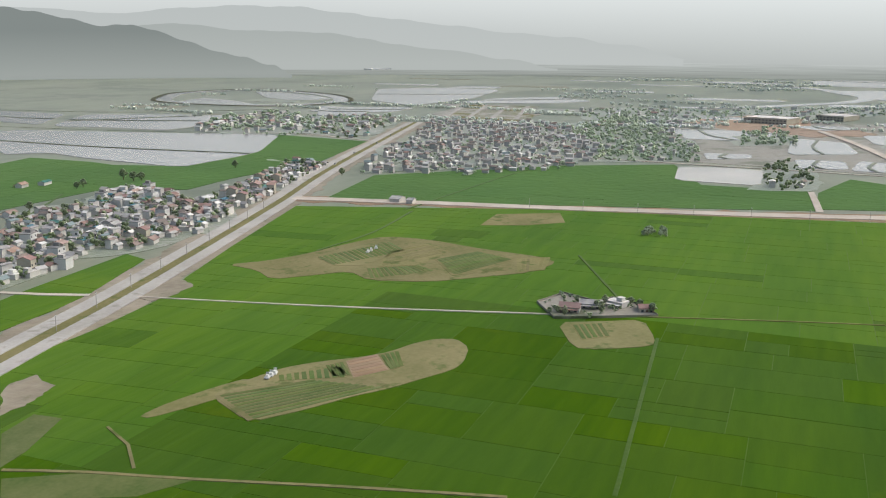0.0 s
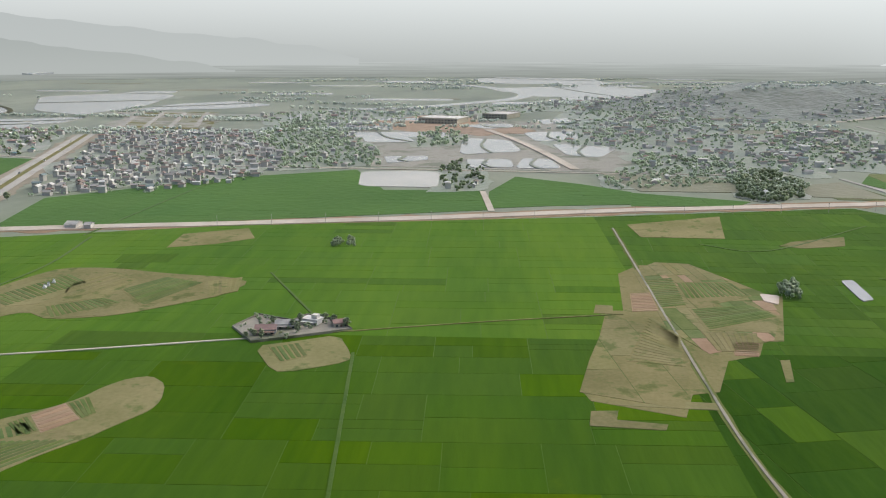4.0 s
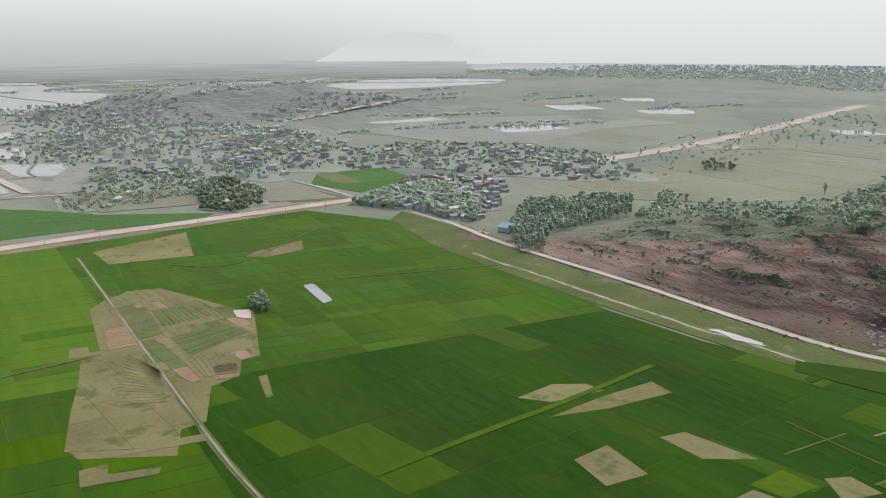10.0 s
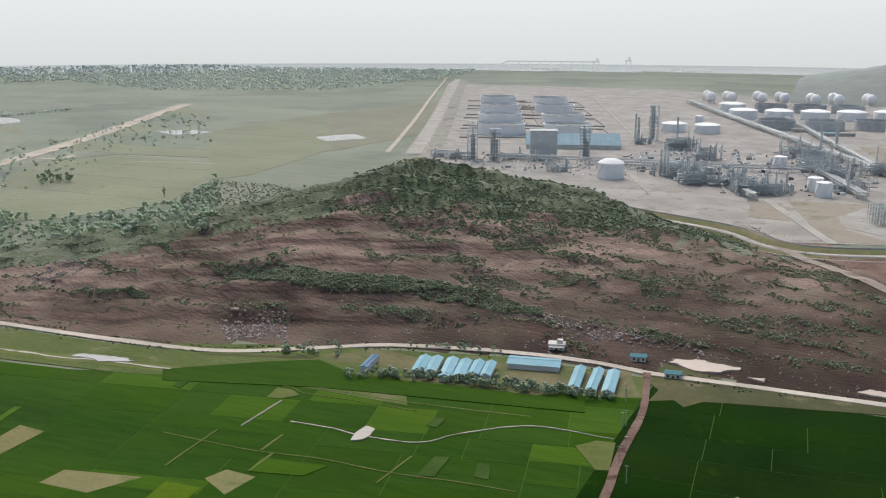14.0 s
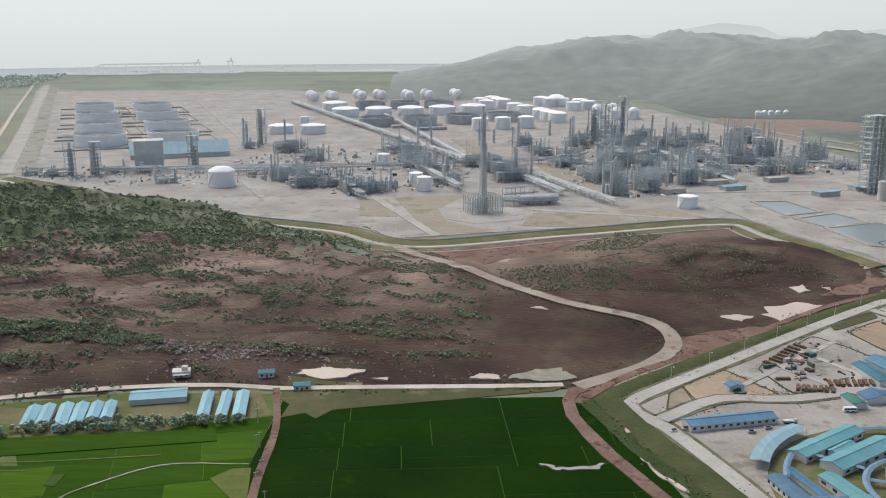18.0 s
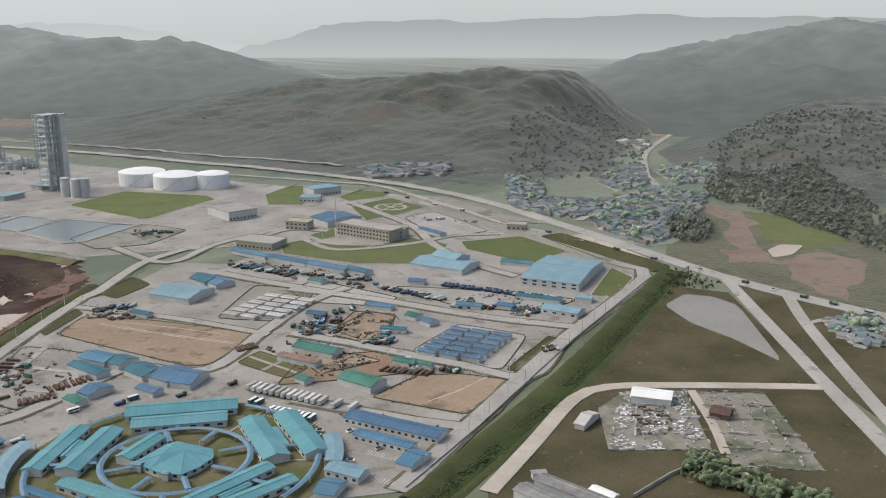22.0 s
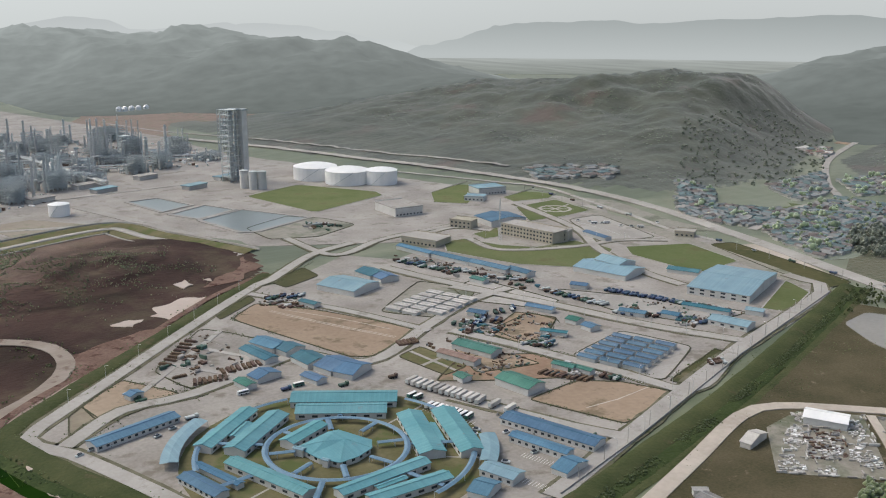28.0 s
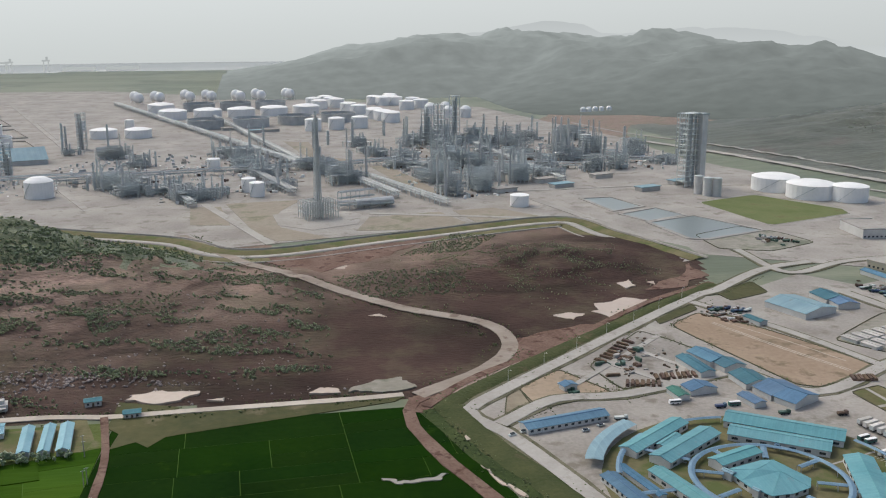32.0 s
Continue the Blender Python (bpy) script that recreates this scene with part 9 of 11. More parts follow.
plain_plot([(-727.5, 409.6), (-728.2, 437.6), (-700.2, 431.0), (-702.9, 412.3)], "red_dirt", "small red earth clearing")
plain_plot([(-737, 220), (-753, 234), (-774, 282), (-740, 271), (-730, 237)], "dry", "small tan fallow plot")
plain_plot([(-384, 42), (-400, 44), (-401, 56), (-391, 54), (-387, 75), (-381, 73)], "dry", "small tan fallow plot")
plain_plot([(-407, 57), (-405, 83), (-404, 100), (-412, 101), (-413, 86)], "dry", "narrow tan fallow strip")
plain_plot([(-549, 60), (-567, 63), (-565, 73), (-548, 71)], "dry", "small tan fallow plot")
plain_plot([(-471, 145), (-472, 150), (-441, 143), (-440, 139)], "dry", "narrow tan fallow strip")
plain_plot([(-380, 250), (-387, 276), (-379, 292), (-367, 294), (-367, 262)], "dry", "pale fallow plot")
plain_plot([(-352, 251), (-361, 289), (-365, 324), (-348, 323), (-347, 282)], "dry", "pale fallow plot")
plain_plot([(-309, 233), (-314, 255), (-283, 252), (-283, 230)], "dry", "tan fallow plot")
plain_plot([(-309, 281), (-308, 295), (-271, 303), (-283, 282)], "dry", "tan fallow plot")
plain_plot([(-245, 313), (-241, 324), (-225, 323), (-228, 304)], "dry", "tan fallow plot")
plain_plot([(-248, 256), (-252, 280), (-238, 284), (-235, 264)], "dry", "tan fallow plot")
plain_plot([(-256, 282), (-259, 304), (-241, 305), (-240, 286)], "rice_pale", "yellow-green rice plot")
plain_plot([(-369, 440), (-294, 466), (-255, 481), (-269, 454), (-308, 431), (-350, 415)], "grass_dull", "rough grass strip below a dirt track")
plain_plot([(-301, 465), (-248, 498), (-93, 522), (-88, 482), (-170, 463), (-249, 450)], "lawn_dry", "rough dry yard round blue sheds")
plain_plot([(-79, 484), (-65, 519), (39, 523), (75, 523), (69, 517), (-46, 493)], "grass_dull", "rough grass beside a track")
plain_plot([(-82, 480), (-41, 503), (-4, 515), (-23, 515), (-79, 506)], "grass_dull", "rough grass beside a track")
plain_plot([(-296, -314), (-314, -314), (-307, -296), (-291, -291), (-275, -292)], "earth", "heap of pale rubble beside the highway")
plain_plot([(-239, -255), (-261, -277), (-280, -280), (-281, -267), (-253, -257)], "crop", "vegetable strips beside the highway")
plain_plot([(-233, -248), (-247, -225), (-258, -187), (-240, -198), (-221, -236)], "crop", "vegetable strips between paths")
plain_plot([(-470, -357), (-478, -355), (-463, -340), (-430, -342), (-435, -358)], "earth", "bare earth beside the highway")
plain_plot([(-706, -247), (-756, -250), (-782, -203), (-743, -188), (-720, -214)], "dry", "tan fallow plot with grazing ground")
plain_plot([(-87, 507), (-86, 543), (-52, 530), (-48, 501), (-63, 479)], "grass_dull", "rough grass beside a dirt road")
patch("stubble_field", [(-669, 103), (-671, 141), (-625, 135), (-623, 146), (-610, 144), (-605, 165), (-591, 163), (-592, 181), (-502, 156), (-501, 145), (-478, 137), (-469, 119), (-426, 105), (-422, 92), (-395, 84), (-412, 45), (-426, 42), (-473, 54), (-512, 60), (-555, 68), (-555, 78), (-644, 86)], "dry", "tan stubble field with stepped edges", "field", 0.34, kind="structure")
patch("rice_strip", [(-305, 449), (-276, 466), (-243, 452), (-182, 459), (-113, 466), (-109, 451), (-254, 427), (-340, 402), (-351, 416)], "rice_shade", "dark green rice below a hedge", "field", 0.64, kind="structure")
M["olive"] = material("olive", (0.0600, 0.0896, 0.0176), (0.1080, 0.1320, 0.0360), 0.02, 0.3, bump=0.3, sheen=0.06, spots=((0.15, 0.14, 0.075), 0.04, 0.56))
patch("rough_pasture", [(-854, 419), (-778, 427), (-717, 427), (-607, 428), (-513, 437), (-424, 440), (-338, 448), (-268, 468), (-223, 473), (-198, 424), (-300, 424), (-364, 403), (-480, 389), (-589, 379), (-703, 374), (-824, 392)], "olive", "olive rough pasture along a dirt track", "field", 0.34, kind="structure")
patch("rough_pasture", [(-381, 454), (-304, 484), (-245, 499), (-175, 516), (-91, 514), (-85, 483), (-169, 459), (-255, 430), (-339, 401)], "olive", "olive rough pasture along a dirt track", "field", 0.3, kind="structure")
DRYMIX = ["dry", "dry", "crop", "dry", "tilled"]
def dry_strips(c, sz, mats, lab, sd):
    field("dry_field", c, sz, mats, lab, sd, 0.56, 0.12, 3.0, "strip")


dry_strips([(-652, 97), (-678, 116), (-675, 139), (-600, 171), (-555, 169), (-503, 151), (-479, 112), (-519, 98)], 320, DRYMIX, "tan and green vegetable strips", 84)
dry_strips([(-543, 68), (-519, 98), (-471, 101), (-404, 85), (-422, 41), (-468, 50)], 1400, ["dry"], "tan stubble plots beside a track", 85)

def furrows(c, mat, across, label):
    """A vegetable bed: soil with narrow raised rows."""
    a, b, e, d = (Vector(q) for q in c[:4]) if len(c) == 4 else (Vector(c[0]), Vector(c[len(c) // 3]), Vector(c[len(c) // 2]), Vector(c[-1]))
    mid = (a + b + e + d) / 4
    t = thing("vegetable_bed", mid.x, mid.y, 0, 0, label, "field", "vegetable beds")
    part("soil", Shape().slab([(x - mid.x, y - mid.y) for x, y in c], -0.2, 0.62), "dry" if mat != "tilled" else "tilled", t)
    if across:
        a, b, e, d = b, e, d, a
    long = max((d - a).length, (e - b).length)
    n = max(4, min(16, int(long / 3.2)))
    for k in range(n):
        u = (k + 0.5) / n
        p, q = a.lerp(d, u), b.lerp(e, u)
        p, q = p.lerp(q, 0.04) - mid, q.lerp(p, 0.04) - mid
        f = q - p
        part("soil_ridge", Shape().box((p.x + q.x) / 2, (p.y + q.y) / 2, 0.6, f.length, long / n * 0.6, 0.16, math.atan2(f.y, f.x), 0.95), mat, t)


for c, lab in (([(-322, -227), (-332, -227), (-348, -223), (-363, -218), (-376, -208), (-390, -192), (-402, -183), (-417, -178), (-428, -171), (-432, -161), (-422, -151), (-402, -146), (-390, -147), (-373, -156), (-359, -163), (-344, -174), (-325, -184), (-305, -198)], "tan stubble field with a rounded end"), ([(-294, -241), (-310, -239), (-332, -232), (-347, -225), (-339, -217), (-322, -223), (-308, -229), (-294, -236)], "narrow tan strip between rice plots"), ([(-519, -354), (-537, -336), (-565, -322), (-609, -310), (-639, -298), (-641, -263), (-627, -219), (-619, -171), (-607, -158), (-576, -166), (-554, -189), (-529, -216), (-518, -252), (-534, -272), (-518, -287), (-497, -307), (-514, -328)], "tan field with vegetable beds"), ([(-478, -123), (-488, -103), (-500, -82), (-470, -71), (-458, -70), (-443, -93), (-441, -105)], "bare garden ground of a farmyard")):
    tagged(part("stubble_field", Shape().slab(rounded(list(c), 1, 0.2), -0.2, 0.52 if "narrow" not in lab else 0.47), "dry"), lab, "field", kind="structure")
BED = "vegetable bed with narrow rows on tan earth"
furrows([(-323, -226), (-344, -212), (-356, -197), (-368, -175), (-361, -164), (-342, -178), (-324, -189), (-306, -199)], "crop", False, BED)
furrows([(-354, -215), (-371, -201), (-376, -194), (-363, -186), (-354, -201), (-348, -211)], "crop", True, BED)
furrows([(-373, -202), (-381, -197), (-366, -185), (-361, -191)], "crop", True, BED)
furrows([(-382, -196), (-396, -187), (-379, -173), (-364, -183)], "tilled", False, BED)
furrows([(-396, -186), (-405, -180), (-386, -169), (-379, -172)], "crop", True, BED)
furrows([(-560, -311), (-610, -298), (-623, -286), (-599, -262), (-550, -272), (-543, -289)], "crop", True, BED)
furrows([(-595, -273), (-627, -257), (-611, -234), (-565, -239), (-552, -261)], "dry", False, BED)
furrows([(-545, -266), (-565, -239), (-555, -223), (-529, -223), (-521, -252)], "crop", True, BED)
furrows([(-584, -235), (-619, -216), (-607, -187), (-576, -181), (-548, -209)], "crop", False, BED)
furrows([(-608, -186), (-620, -166), (-585, -160), (-572, -174)], "dry", True, BED)
furrows([(-477, -115), (-486, -101), (-465, -92), (-454, -104)], "crop", True, BED)
furrows([(-629, 101), (-634, 121), (-569, 118), (-562, 100)], "crop", False, BED)
furrows([(-623, 121), (-625, 156), (-591, 162), (-564, 125), (-582, 120)], "crop", True, BED)
furrows([(-560, 117), (-571, 157), (-549, 167), (-516, 155), (-519, 119)], "crop", False, BED)
furrows([(-516, 115), (-515, 145), (-482, 138), (-484, 117)], "dry", True, BED)
furrows([(-593, 87), (-596, 100), (-556, 99), (-553, 83)], "tilled", False, BED)
furrows([(-499, 128), (-498, 142), (-476, 136), (-477, 124)], "tilled", False, BED)
furrows([(-544, 92), (-503, 102), (-459, 96), (-465, 68)], "dry", False, BED)


def country_path(pts, w, m, lab):
    road("path" if w < 10 else "country_road", pts, w, m, lab, 0.35, ragged=0.2 if w < 8 else 0.08)


country_path([(-1157.1, -349.0), (-1152.1, -271.6), (-1135.5, -57.1), (-1116.3, 160.8)], 5, "dirt_road", "pale lane behind the fields")
country_path([(-1121.3, 161.6), (-1111.0, 275.4)], 5, "dirt_road", "pale lane behind the fields")
country_path([(-1090.5, 389.0), (-1006.5, 403.2), (-936.6, 408.0)], 6, "concrete", "straight pale lane between fields")
country_path([(-870.7, -0.8), (-927.6, -5.3), (-982.4, -10.4)], 6, "dirt_road", "short dirt track from the new road")
country_path([(-1749.8, 551.9), (-1850.7, 775.3), (-1944.5, 917.0), (-2038.8, 1031.0)], 18, "dirt_road", "pale road past a distant village")
country_path([(-1749.8, 629.2), (-1603.9, 637.1), (-1498.7, 641.1)], 7, "concrete", "pale lane in the haze")
country_path([(-1050.5, 803.7), (-1080.2, 913.9), (-1125.9, 1055.3), (-1188.3, 1222.2), (-1317.1, 1515.0), (-1512.3, 1946.9)], 30, "dirt_road", "wide pale earthworks of a new road")
country_path([(-1102.3, 1058.2), (-1064.9, 1071.9), (-1075.1, 1107.3)], 12, "dirt_road", "pale earth spur of a new road")
country_path([(-950.3, 1080.7), (-893.5, 1106.0), (-826.4, 1118.8)], 6, "dirt_road", "pale lane across grassland")
country_path([(-471, -70), (-368, -61), (-299, -55)], 1.6, "bund", "grassy bund between rice plots")
country_path([(-337, 152), (-354, 220), (-364, 266), (-384, 341)], 4, "rice_mid", "overgrown ditch across the fields")
country_path([(-640, 258), (-626, 332), (-616, 394)], 1.6, "bund", "grassy bund between rice plots")
country_path([(-238, -253), (-248, -224), (-257, -189), (-272, -137), (-285, -87)], 1.7, "dry", "narrow dirt path at the field's edge")
country_path([(-281, -245), (-271, -227), (-256, -212)], 1.2, "dry", "narrow dirt path at the field's edge")
country_path([(-411.3, -434.3), (-417.6, -408.2), (-426.7, -382.8)], 4, "dirt_road", "narrow pale path to the highway")
country_path([(-1227.2, -824.3), (-1255.4, -726.5), (-1216.5, -591.9)], 6, "dirt_road", "pale lane to the highway")
country_path([(-1415.9, -1480.3), (-1478.0, -1214.7), (-1681.5, -973.6), (-1777.4, -810.4)], 10, "country", "dark dyke across the flooded plain")
country_path([(-1163.7, -1217.6), (-1185.9, -1038.4), (-1211.0, -896.4)], 9, "country", "dark dyke across the flooded plain")
country_path([(-740.1, 160.3), (-720.3, 207.5), (-820.0, 316.3)], 1.5, "bund", "thin bund across the rice")
country_path([(-843.4, 425.0), (-802.4, 429.5), (-756.0, 432.7), (-719.2, 439.2)], 4, "dirt_road", "pale lane along the village")
country_path([(-634, -150), (-529, -99)], 1.5, "bund", "thin bund across the rice")
country_path([(-536, -564), (-692, -651)], 2, "bund", "thin bund across the rice")
country_path([(-577, -320), (-649, -312), (-741, -320)], 2, "bund", "thin bund across the rice")
country_path([(-744.6, -328.5), (-974.3, -310.5), (-1026.7, -300.7)], 2, "bund", "thin bund across the rice")
for k in range(4):
    a, b = Vector((-1598.9, -657.4)), Vector((-1633.4, -489.2))
    c, d = Vector((-1896.4, -728.3)), Vector((-1930.0, -556.1))
    u = (k + 0.5) / 4
    road("lot_street", [a.lerp(b, u), c.lerp(d, u)], 9, "concrete", "pale street between empty lots", 0.9, curve=False)
block("school", [(-1708.9, -64.5), (-1732.2, -135.0), (-1792.8, -133.6)], 9, "wall_cream", "wall", "long two-storey school building", 2, 6)
block("school_wing", [(-1818.1, 24.5), (-1839.2, -21.4), (-1908.8, -18.8)], 8, "wall_cream", "wall", "long two-storey school building", 2, 6)
for c in ([(-3574.6, -1860.5), (-3472.6, -1688.0), (-3981.9, -1945.7)], [(-4853.0, -2283.1), (-4924.3, -2167.1), (-5497.6, -2425.1)]):
    hall("factory", c, 9, "tank_white", "large white factory hall in the haze", rise=2)

# farmyard in the rice
for k, px in enumerate([(-501, -122), (-512, -113), (-520, -100), (-516, -84)]):
    settle((0, 2, 4, 3)[k], *px, (1.7, 1.75, 1.2, 2.0)[k])
yard = [(-510, -143), (-534, -134), (-523, -112), (-535, -106), (-525, -86), (-509, -76), (-493, -107), (-484, -126)]
patch("farmyard", yard, "bank", "bare pale earth of a farmyard", "ground", 0.75, kind="structure")
tagged(part("yard_wall", ribbon(yard + yard[:1], 0.35, 1.7, curve=False, deep=2.2), "bank"), "low pale wall round a farmyard", "wall", kind="structure")
for k, px in enumerate([(-492, -131), (-490, -122), (-519, -122), (-510, -109), (-519, -107), (-526, -94), (-521, -88), (-502, -105), (-495, -127), (-514, -80)]):
    plant(k % 3, *px, 0.45 + 0.3 * hash2(k, 2), k)
woods("farm_bushes", scatter(yard, 40, 90), 1.5, 4, 90, "dark bushes in a farmyard")
woods("bush_island", scatter([(-714, -122), (-736, -123), (-744, -111), (-720, -102)], 26, 91), 3, 6, 91, "clump of dark bushes in rice")
woods("pond_trees", scatter([(-586, 175), (-609, 183), (-612, 194), (-585, 190)], 22, 92), 5, 9, 92, "clump of dark trees beside a pond")
for k, px in enumerate([(-585, -285), (-590, -285), (-598, -285), (-352, -217), (-355, -217), (-349, -217)]):
    t = thing("tomb", *px, 0.8, 0.3, "small white concrete tomb in a field", "tomb", "tombs")
    part("base", Shape().box(0, 0, 0, 3.2, 2.2, 0.6), "wall_white", t)
    part("body", Shape().box(0, 0, 0.6, 2.2, 1.4, 0.8, taper=0.8), "wall_white", t)
    part("headstone", Shape().box(-1.2, 0, 0.6, 0.3, 1.4, 1.6), "wall_white", t)
for k, c in enumerate(([(-772.4, -356.6), (-772.5, -346.2), (-787.4, -352.9)], [(-771.0, -339.6), (-771.6, -333.2), (-782.5, -338.3)])):
    hall("roadside_shack", c, 3, "roof_grey", "small shack beside the new road", "shacks", wall="wall")
hall("blue_roof_house", [(-724.1, 451.0), (-712.2, 457.6), (-733.2, 471.8)], 4, "roof_sky", "house with a pale blue roof among trees")

# sheds below the quarry
M["roof_barn"] = material("roof_barn", (0.20, 0.38, 0.45), (0.27, 0.455, 0.52), 0.1, 0.8, rough=0.55, bump=0.05, vary=0.2)
SHED = "long low shed with a light blue metal roof"
for c in ([(-214.5, 464.5), (-219.6, 488.6), (-207.5, 465.6)], [(-207.1, 466.4), (-212.3, 490.4), (-200.3, 467.4)], [(-196.5, 461.9), (-203.3, 492.0), (-189.4, 462.4)], [(-189.7, 466.2), (-195.1, 492.6), (-182.8, 467.3)], [(-183.0, 472.4), (-186.9, 494.0), (-176.5, 472.8)], [(-175.6, 472.3), (-179.8, 495.0), (-169.3, 472.6)],
          [(-125.3, 475.3), (-129.7, 508.4), (-118.9, 475.1)], [(-115.5, 475.3), (-118.9, 509.0), (-109.5, 475.6)], [(-106.7, 475.7), (-110.7, 509.6), (-99.7, 475.5)], [(-167.9, 496.6), (-137.5, 502.2), (-142.1, 516.1)]):
    hall("barn", c, 3, "roof_barn", SHED, "blue-roofed sheds below the quarry", rise=1.4)
hall("barn", [(-244.1, 457.7), (-247.0, 478.8), (-239.1, 456.3)], 3, "roof_blue", "small blue and white shed")
woods("hedge", scatter([(-249.5, 450.6), (-216.6, 466.0), (-155.8, 474.8), (-125.1, 476.2), (-98.4, 476.8), (-98.0, 469.7), (-152.4, 464.4), (-212.4, 456.8), (-244.0, 445.1)], 150, 93), 3, 6, 93, "dark hedge along the sheds")
woods("hedge", scatter([(-302.8, 466.0), (-307.6, 482.9), (-278.0, 494.1), (-265.3, 475.4)], 24, 94), 3, 6, 94, "dark bushes beside a track")
woods("roadside_bushes", scatter([(-240.7, 507.3), (-204.2, 524.3), (-173.3, 528.2), (-142.1, 529.9), (-172.3, 525.3), (-220.2, 510.2)], 26, 95), 2, 4, 95, "low bushes beside a track")
settle(4, *(-151.1, 543.2), 0.2)
settle(7, *(-100.2, 542.7), 0.2)
settle(7, *(-76, 522), 0.1)
for c in ([(-82, 542), (-78, 552), (-59, 555), (-43, 550), (-51, 540), (-67, 537)], [(21, 536), (27, 543), (37, 542), (40, 534)], [(-37, 536), (-27, 538), (-27, 533)]):
    water("puddle", c, "muddy", "muddy pool below the quarry", 1.0)
patch("gravel_heap", [(43, 536), (54, 547), (78, 553), (86, 536), (62, 529)], "bank", "grey gravel spread beside the track", "ground", 0.8, kind="structure")
for c in ([(203, 658), (216, 664), (227, 657), (215, 646)], [(70, 681), (78, 684), (83, 676)], [(278, 737), (292, 741), (290, 718), (280, 711)], [(303, 731), (311, 731), (309, 722)], [(44, 823), (62, 833), (64, 817)], [(46, 836), (64, 837), (65, 823)]):
    water("puddle", c, "muddy", "muddy rainwater pool on red earth", 2.2)
patch("red_bank", [(160, 616), (185, 618), (241, 634), (280, 663), (262, 632), (191, 589), (152, 572)], "red_dirt", "bare red earth beside the haul road", "ground", 0.5, kind="structure")
patch("red_bank", [(-19, 866), (66, 896), (121, 900), (182, 937), (123, 876), (36, 813)], "red_dirt", "bare red earth below the flood bank", "ground", 0.5, kind="structure")
patch("red_bank", [(364, 808), (365, 749), (357, 731), (299, 708), (316, 761)], "red_dirt", "bare red earth below the flood bank", "ground", 0.5, kind="structure")
woods("quarry_scrub", scatter([(-418, 556), (-378, 586), (-327, 598), (-263, 614), (-179, 602), (-178, 590), (-255, 587), (-304, 567), (-386, 547)], 2600, 96), 0.9, 2.1, 96, "thick green scrub on a quarry bench", "scrub_leaves", 4, 0.6)
woods("quarry_scrub", scatter([(-398, 682), (-409, 760), (-595, 1249), (-302, 805), (-159, 819), (-137, 811), (-177, 768), (-221, 731), (-267, 709), (-323, 674)], 4200, 97), 1.0, 2.4, 97, "green scrub over the quarry's top", "scrub_leaves", 4, 0.6)
woods("quarry_scrub", scatter([(-693, 851), (-738, 998), (-621, 1000), (-403, 683), (-419, 624), (-481, 616)], 1600, 98), 1.0, 2.4, 98, "green scrub over the quarry's top", "scrub_leaves", 4, 0.5)
for k, c in enumerate(([(-256, 699), (-216, 725), (-206, 705), (-241, 685)], [(-314, 641), (-247, 674), (-240, 653), (-304, 633)], [(-196, 649), (-168, 676), (-151, 657), (-190, 638)], [(-290, 563), (-245, 569), (-241, 554), (-275, 544)], [(-219, 595), (-180, 606), (-175, 589), (-211, 581)], [(-181, 769), (-137, 811), (-130, 770)], [(-473, 505), (-443, 516), (-441, 510)], [(-502, 587), (-481, 588), (-469, 573)], [(-205, 711), (-163, 716), (-153, 708), (-191, 692)], [(-132, 688), (-96, 670), (-116, 644)], [(50, 792), (108, 799), (157, 752), (133, 716), (72, 722)], [(114, 851), (182, 937), (223, 922), (174, 839)])):
    woods("quarry_scrub", scatter(c, 260 if k < 10 else 700, 100 + k), 0.6, 1.5, 100 + k, "patch of low green scrub on bare earth", "scrub_leaves", 4, 0.6)
woods("quarry_scrub", scatter([(-337, 831), (-374, 1158), (-172, 976), (-85, 917), (-58, 872), (-95, 810), (-187, 796), (-251, 778), (-311, 761)], 3000, 121), 1.0, 2.4, 121, "green scrub over the quarry's top", "scrub_leaves", 4, 0.6)
for k, c in enumerate(([(-278, 715), (-219, 744), (-163, 747), (-210, 711)], [(-184, 690), (-105, 717), (-39, 699), (-112, 676)], [(-263, 632), (-211, 644), (-180, 628), (-234, 613)], [(-81, 626), (-21, 664), (26, 640), (-27, 615)], [(-65, 799), (2, 802), (21, 768), (-34, 759)])):
    woods("quarry_scrub", scatter(c, 420, 122 + k), 0.5, 1.3, 122 + k, "patch of low green scrub on bare earth", "scrub_leaves", 4, 0.7)


# scrub along the lips of the benches
BG = np.random.default_rng(311)
bx_, by_ = BG.uniform(-640, 40, 90000), BG.uniform(440, 900, 90000)
bz_, bs_ = quarry(bx_, by_)
lip = (bs_ * 8) % 1.0
grown = ripple(bx_, by_ * 2.2, 95, 4, 2) + 0.25 * BG.normal(0, 1, len(bx_))
keep = (bs_ > 0.05) & (bs_ < 0.97) & (((lip < 0.34) & (grown > 0.12)) | (grown > 0.78))
bench_pts = np.stack([bx_[keep], by_[keep]], -1)[:9000]
woods("bench_scrub", bench_pts, 0.5, 1.7, 312, "ragged green scrub along the quarry's benches", "scrub_leaves", 2, 0.75)


def rocks(poly, n, seed, r0, r1, label):
    g = np.random.default_rng(seed)
    p = scatter(poly, n, seed)
    c = np.stack([p[:, 0], p[:, 1], land(p[:, 0], p[:, 1]) + 0.2], -1)
    r = g.uniform(r0, r1, len(p)) * g.uniform(0.5, 1, len(p))
    v, f = clumps(c, r, r * 0.7, seed)
    tagged(new("boulders", big_mesh("boulders", v, f, M["rock"])), label, "rocks", kind="stuff")


rocks([(-377, 501), (-336, 525), (-313, 492), (-353, 475)], 260, 130, 0.5, 1.8, "loose pale rocks below the quarry face")
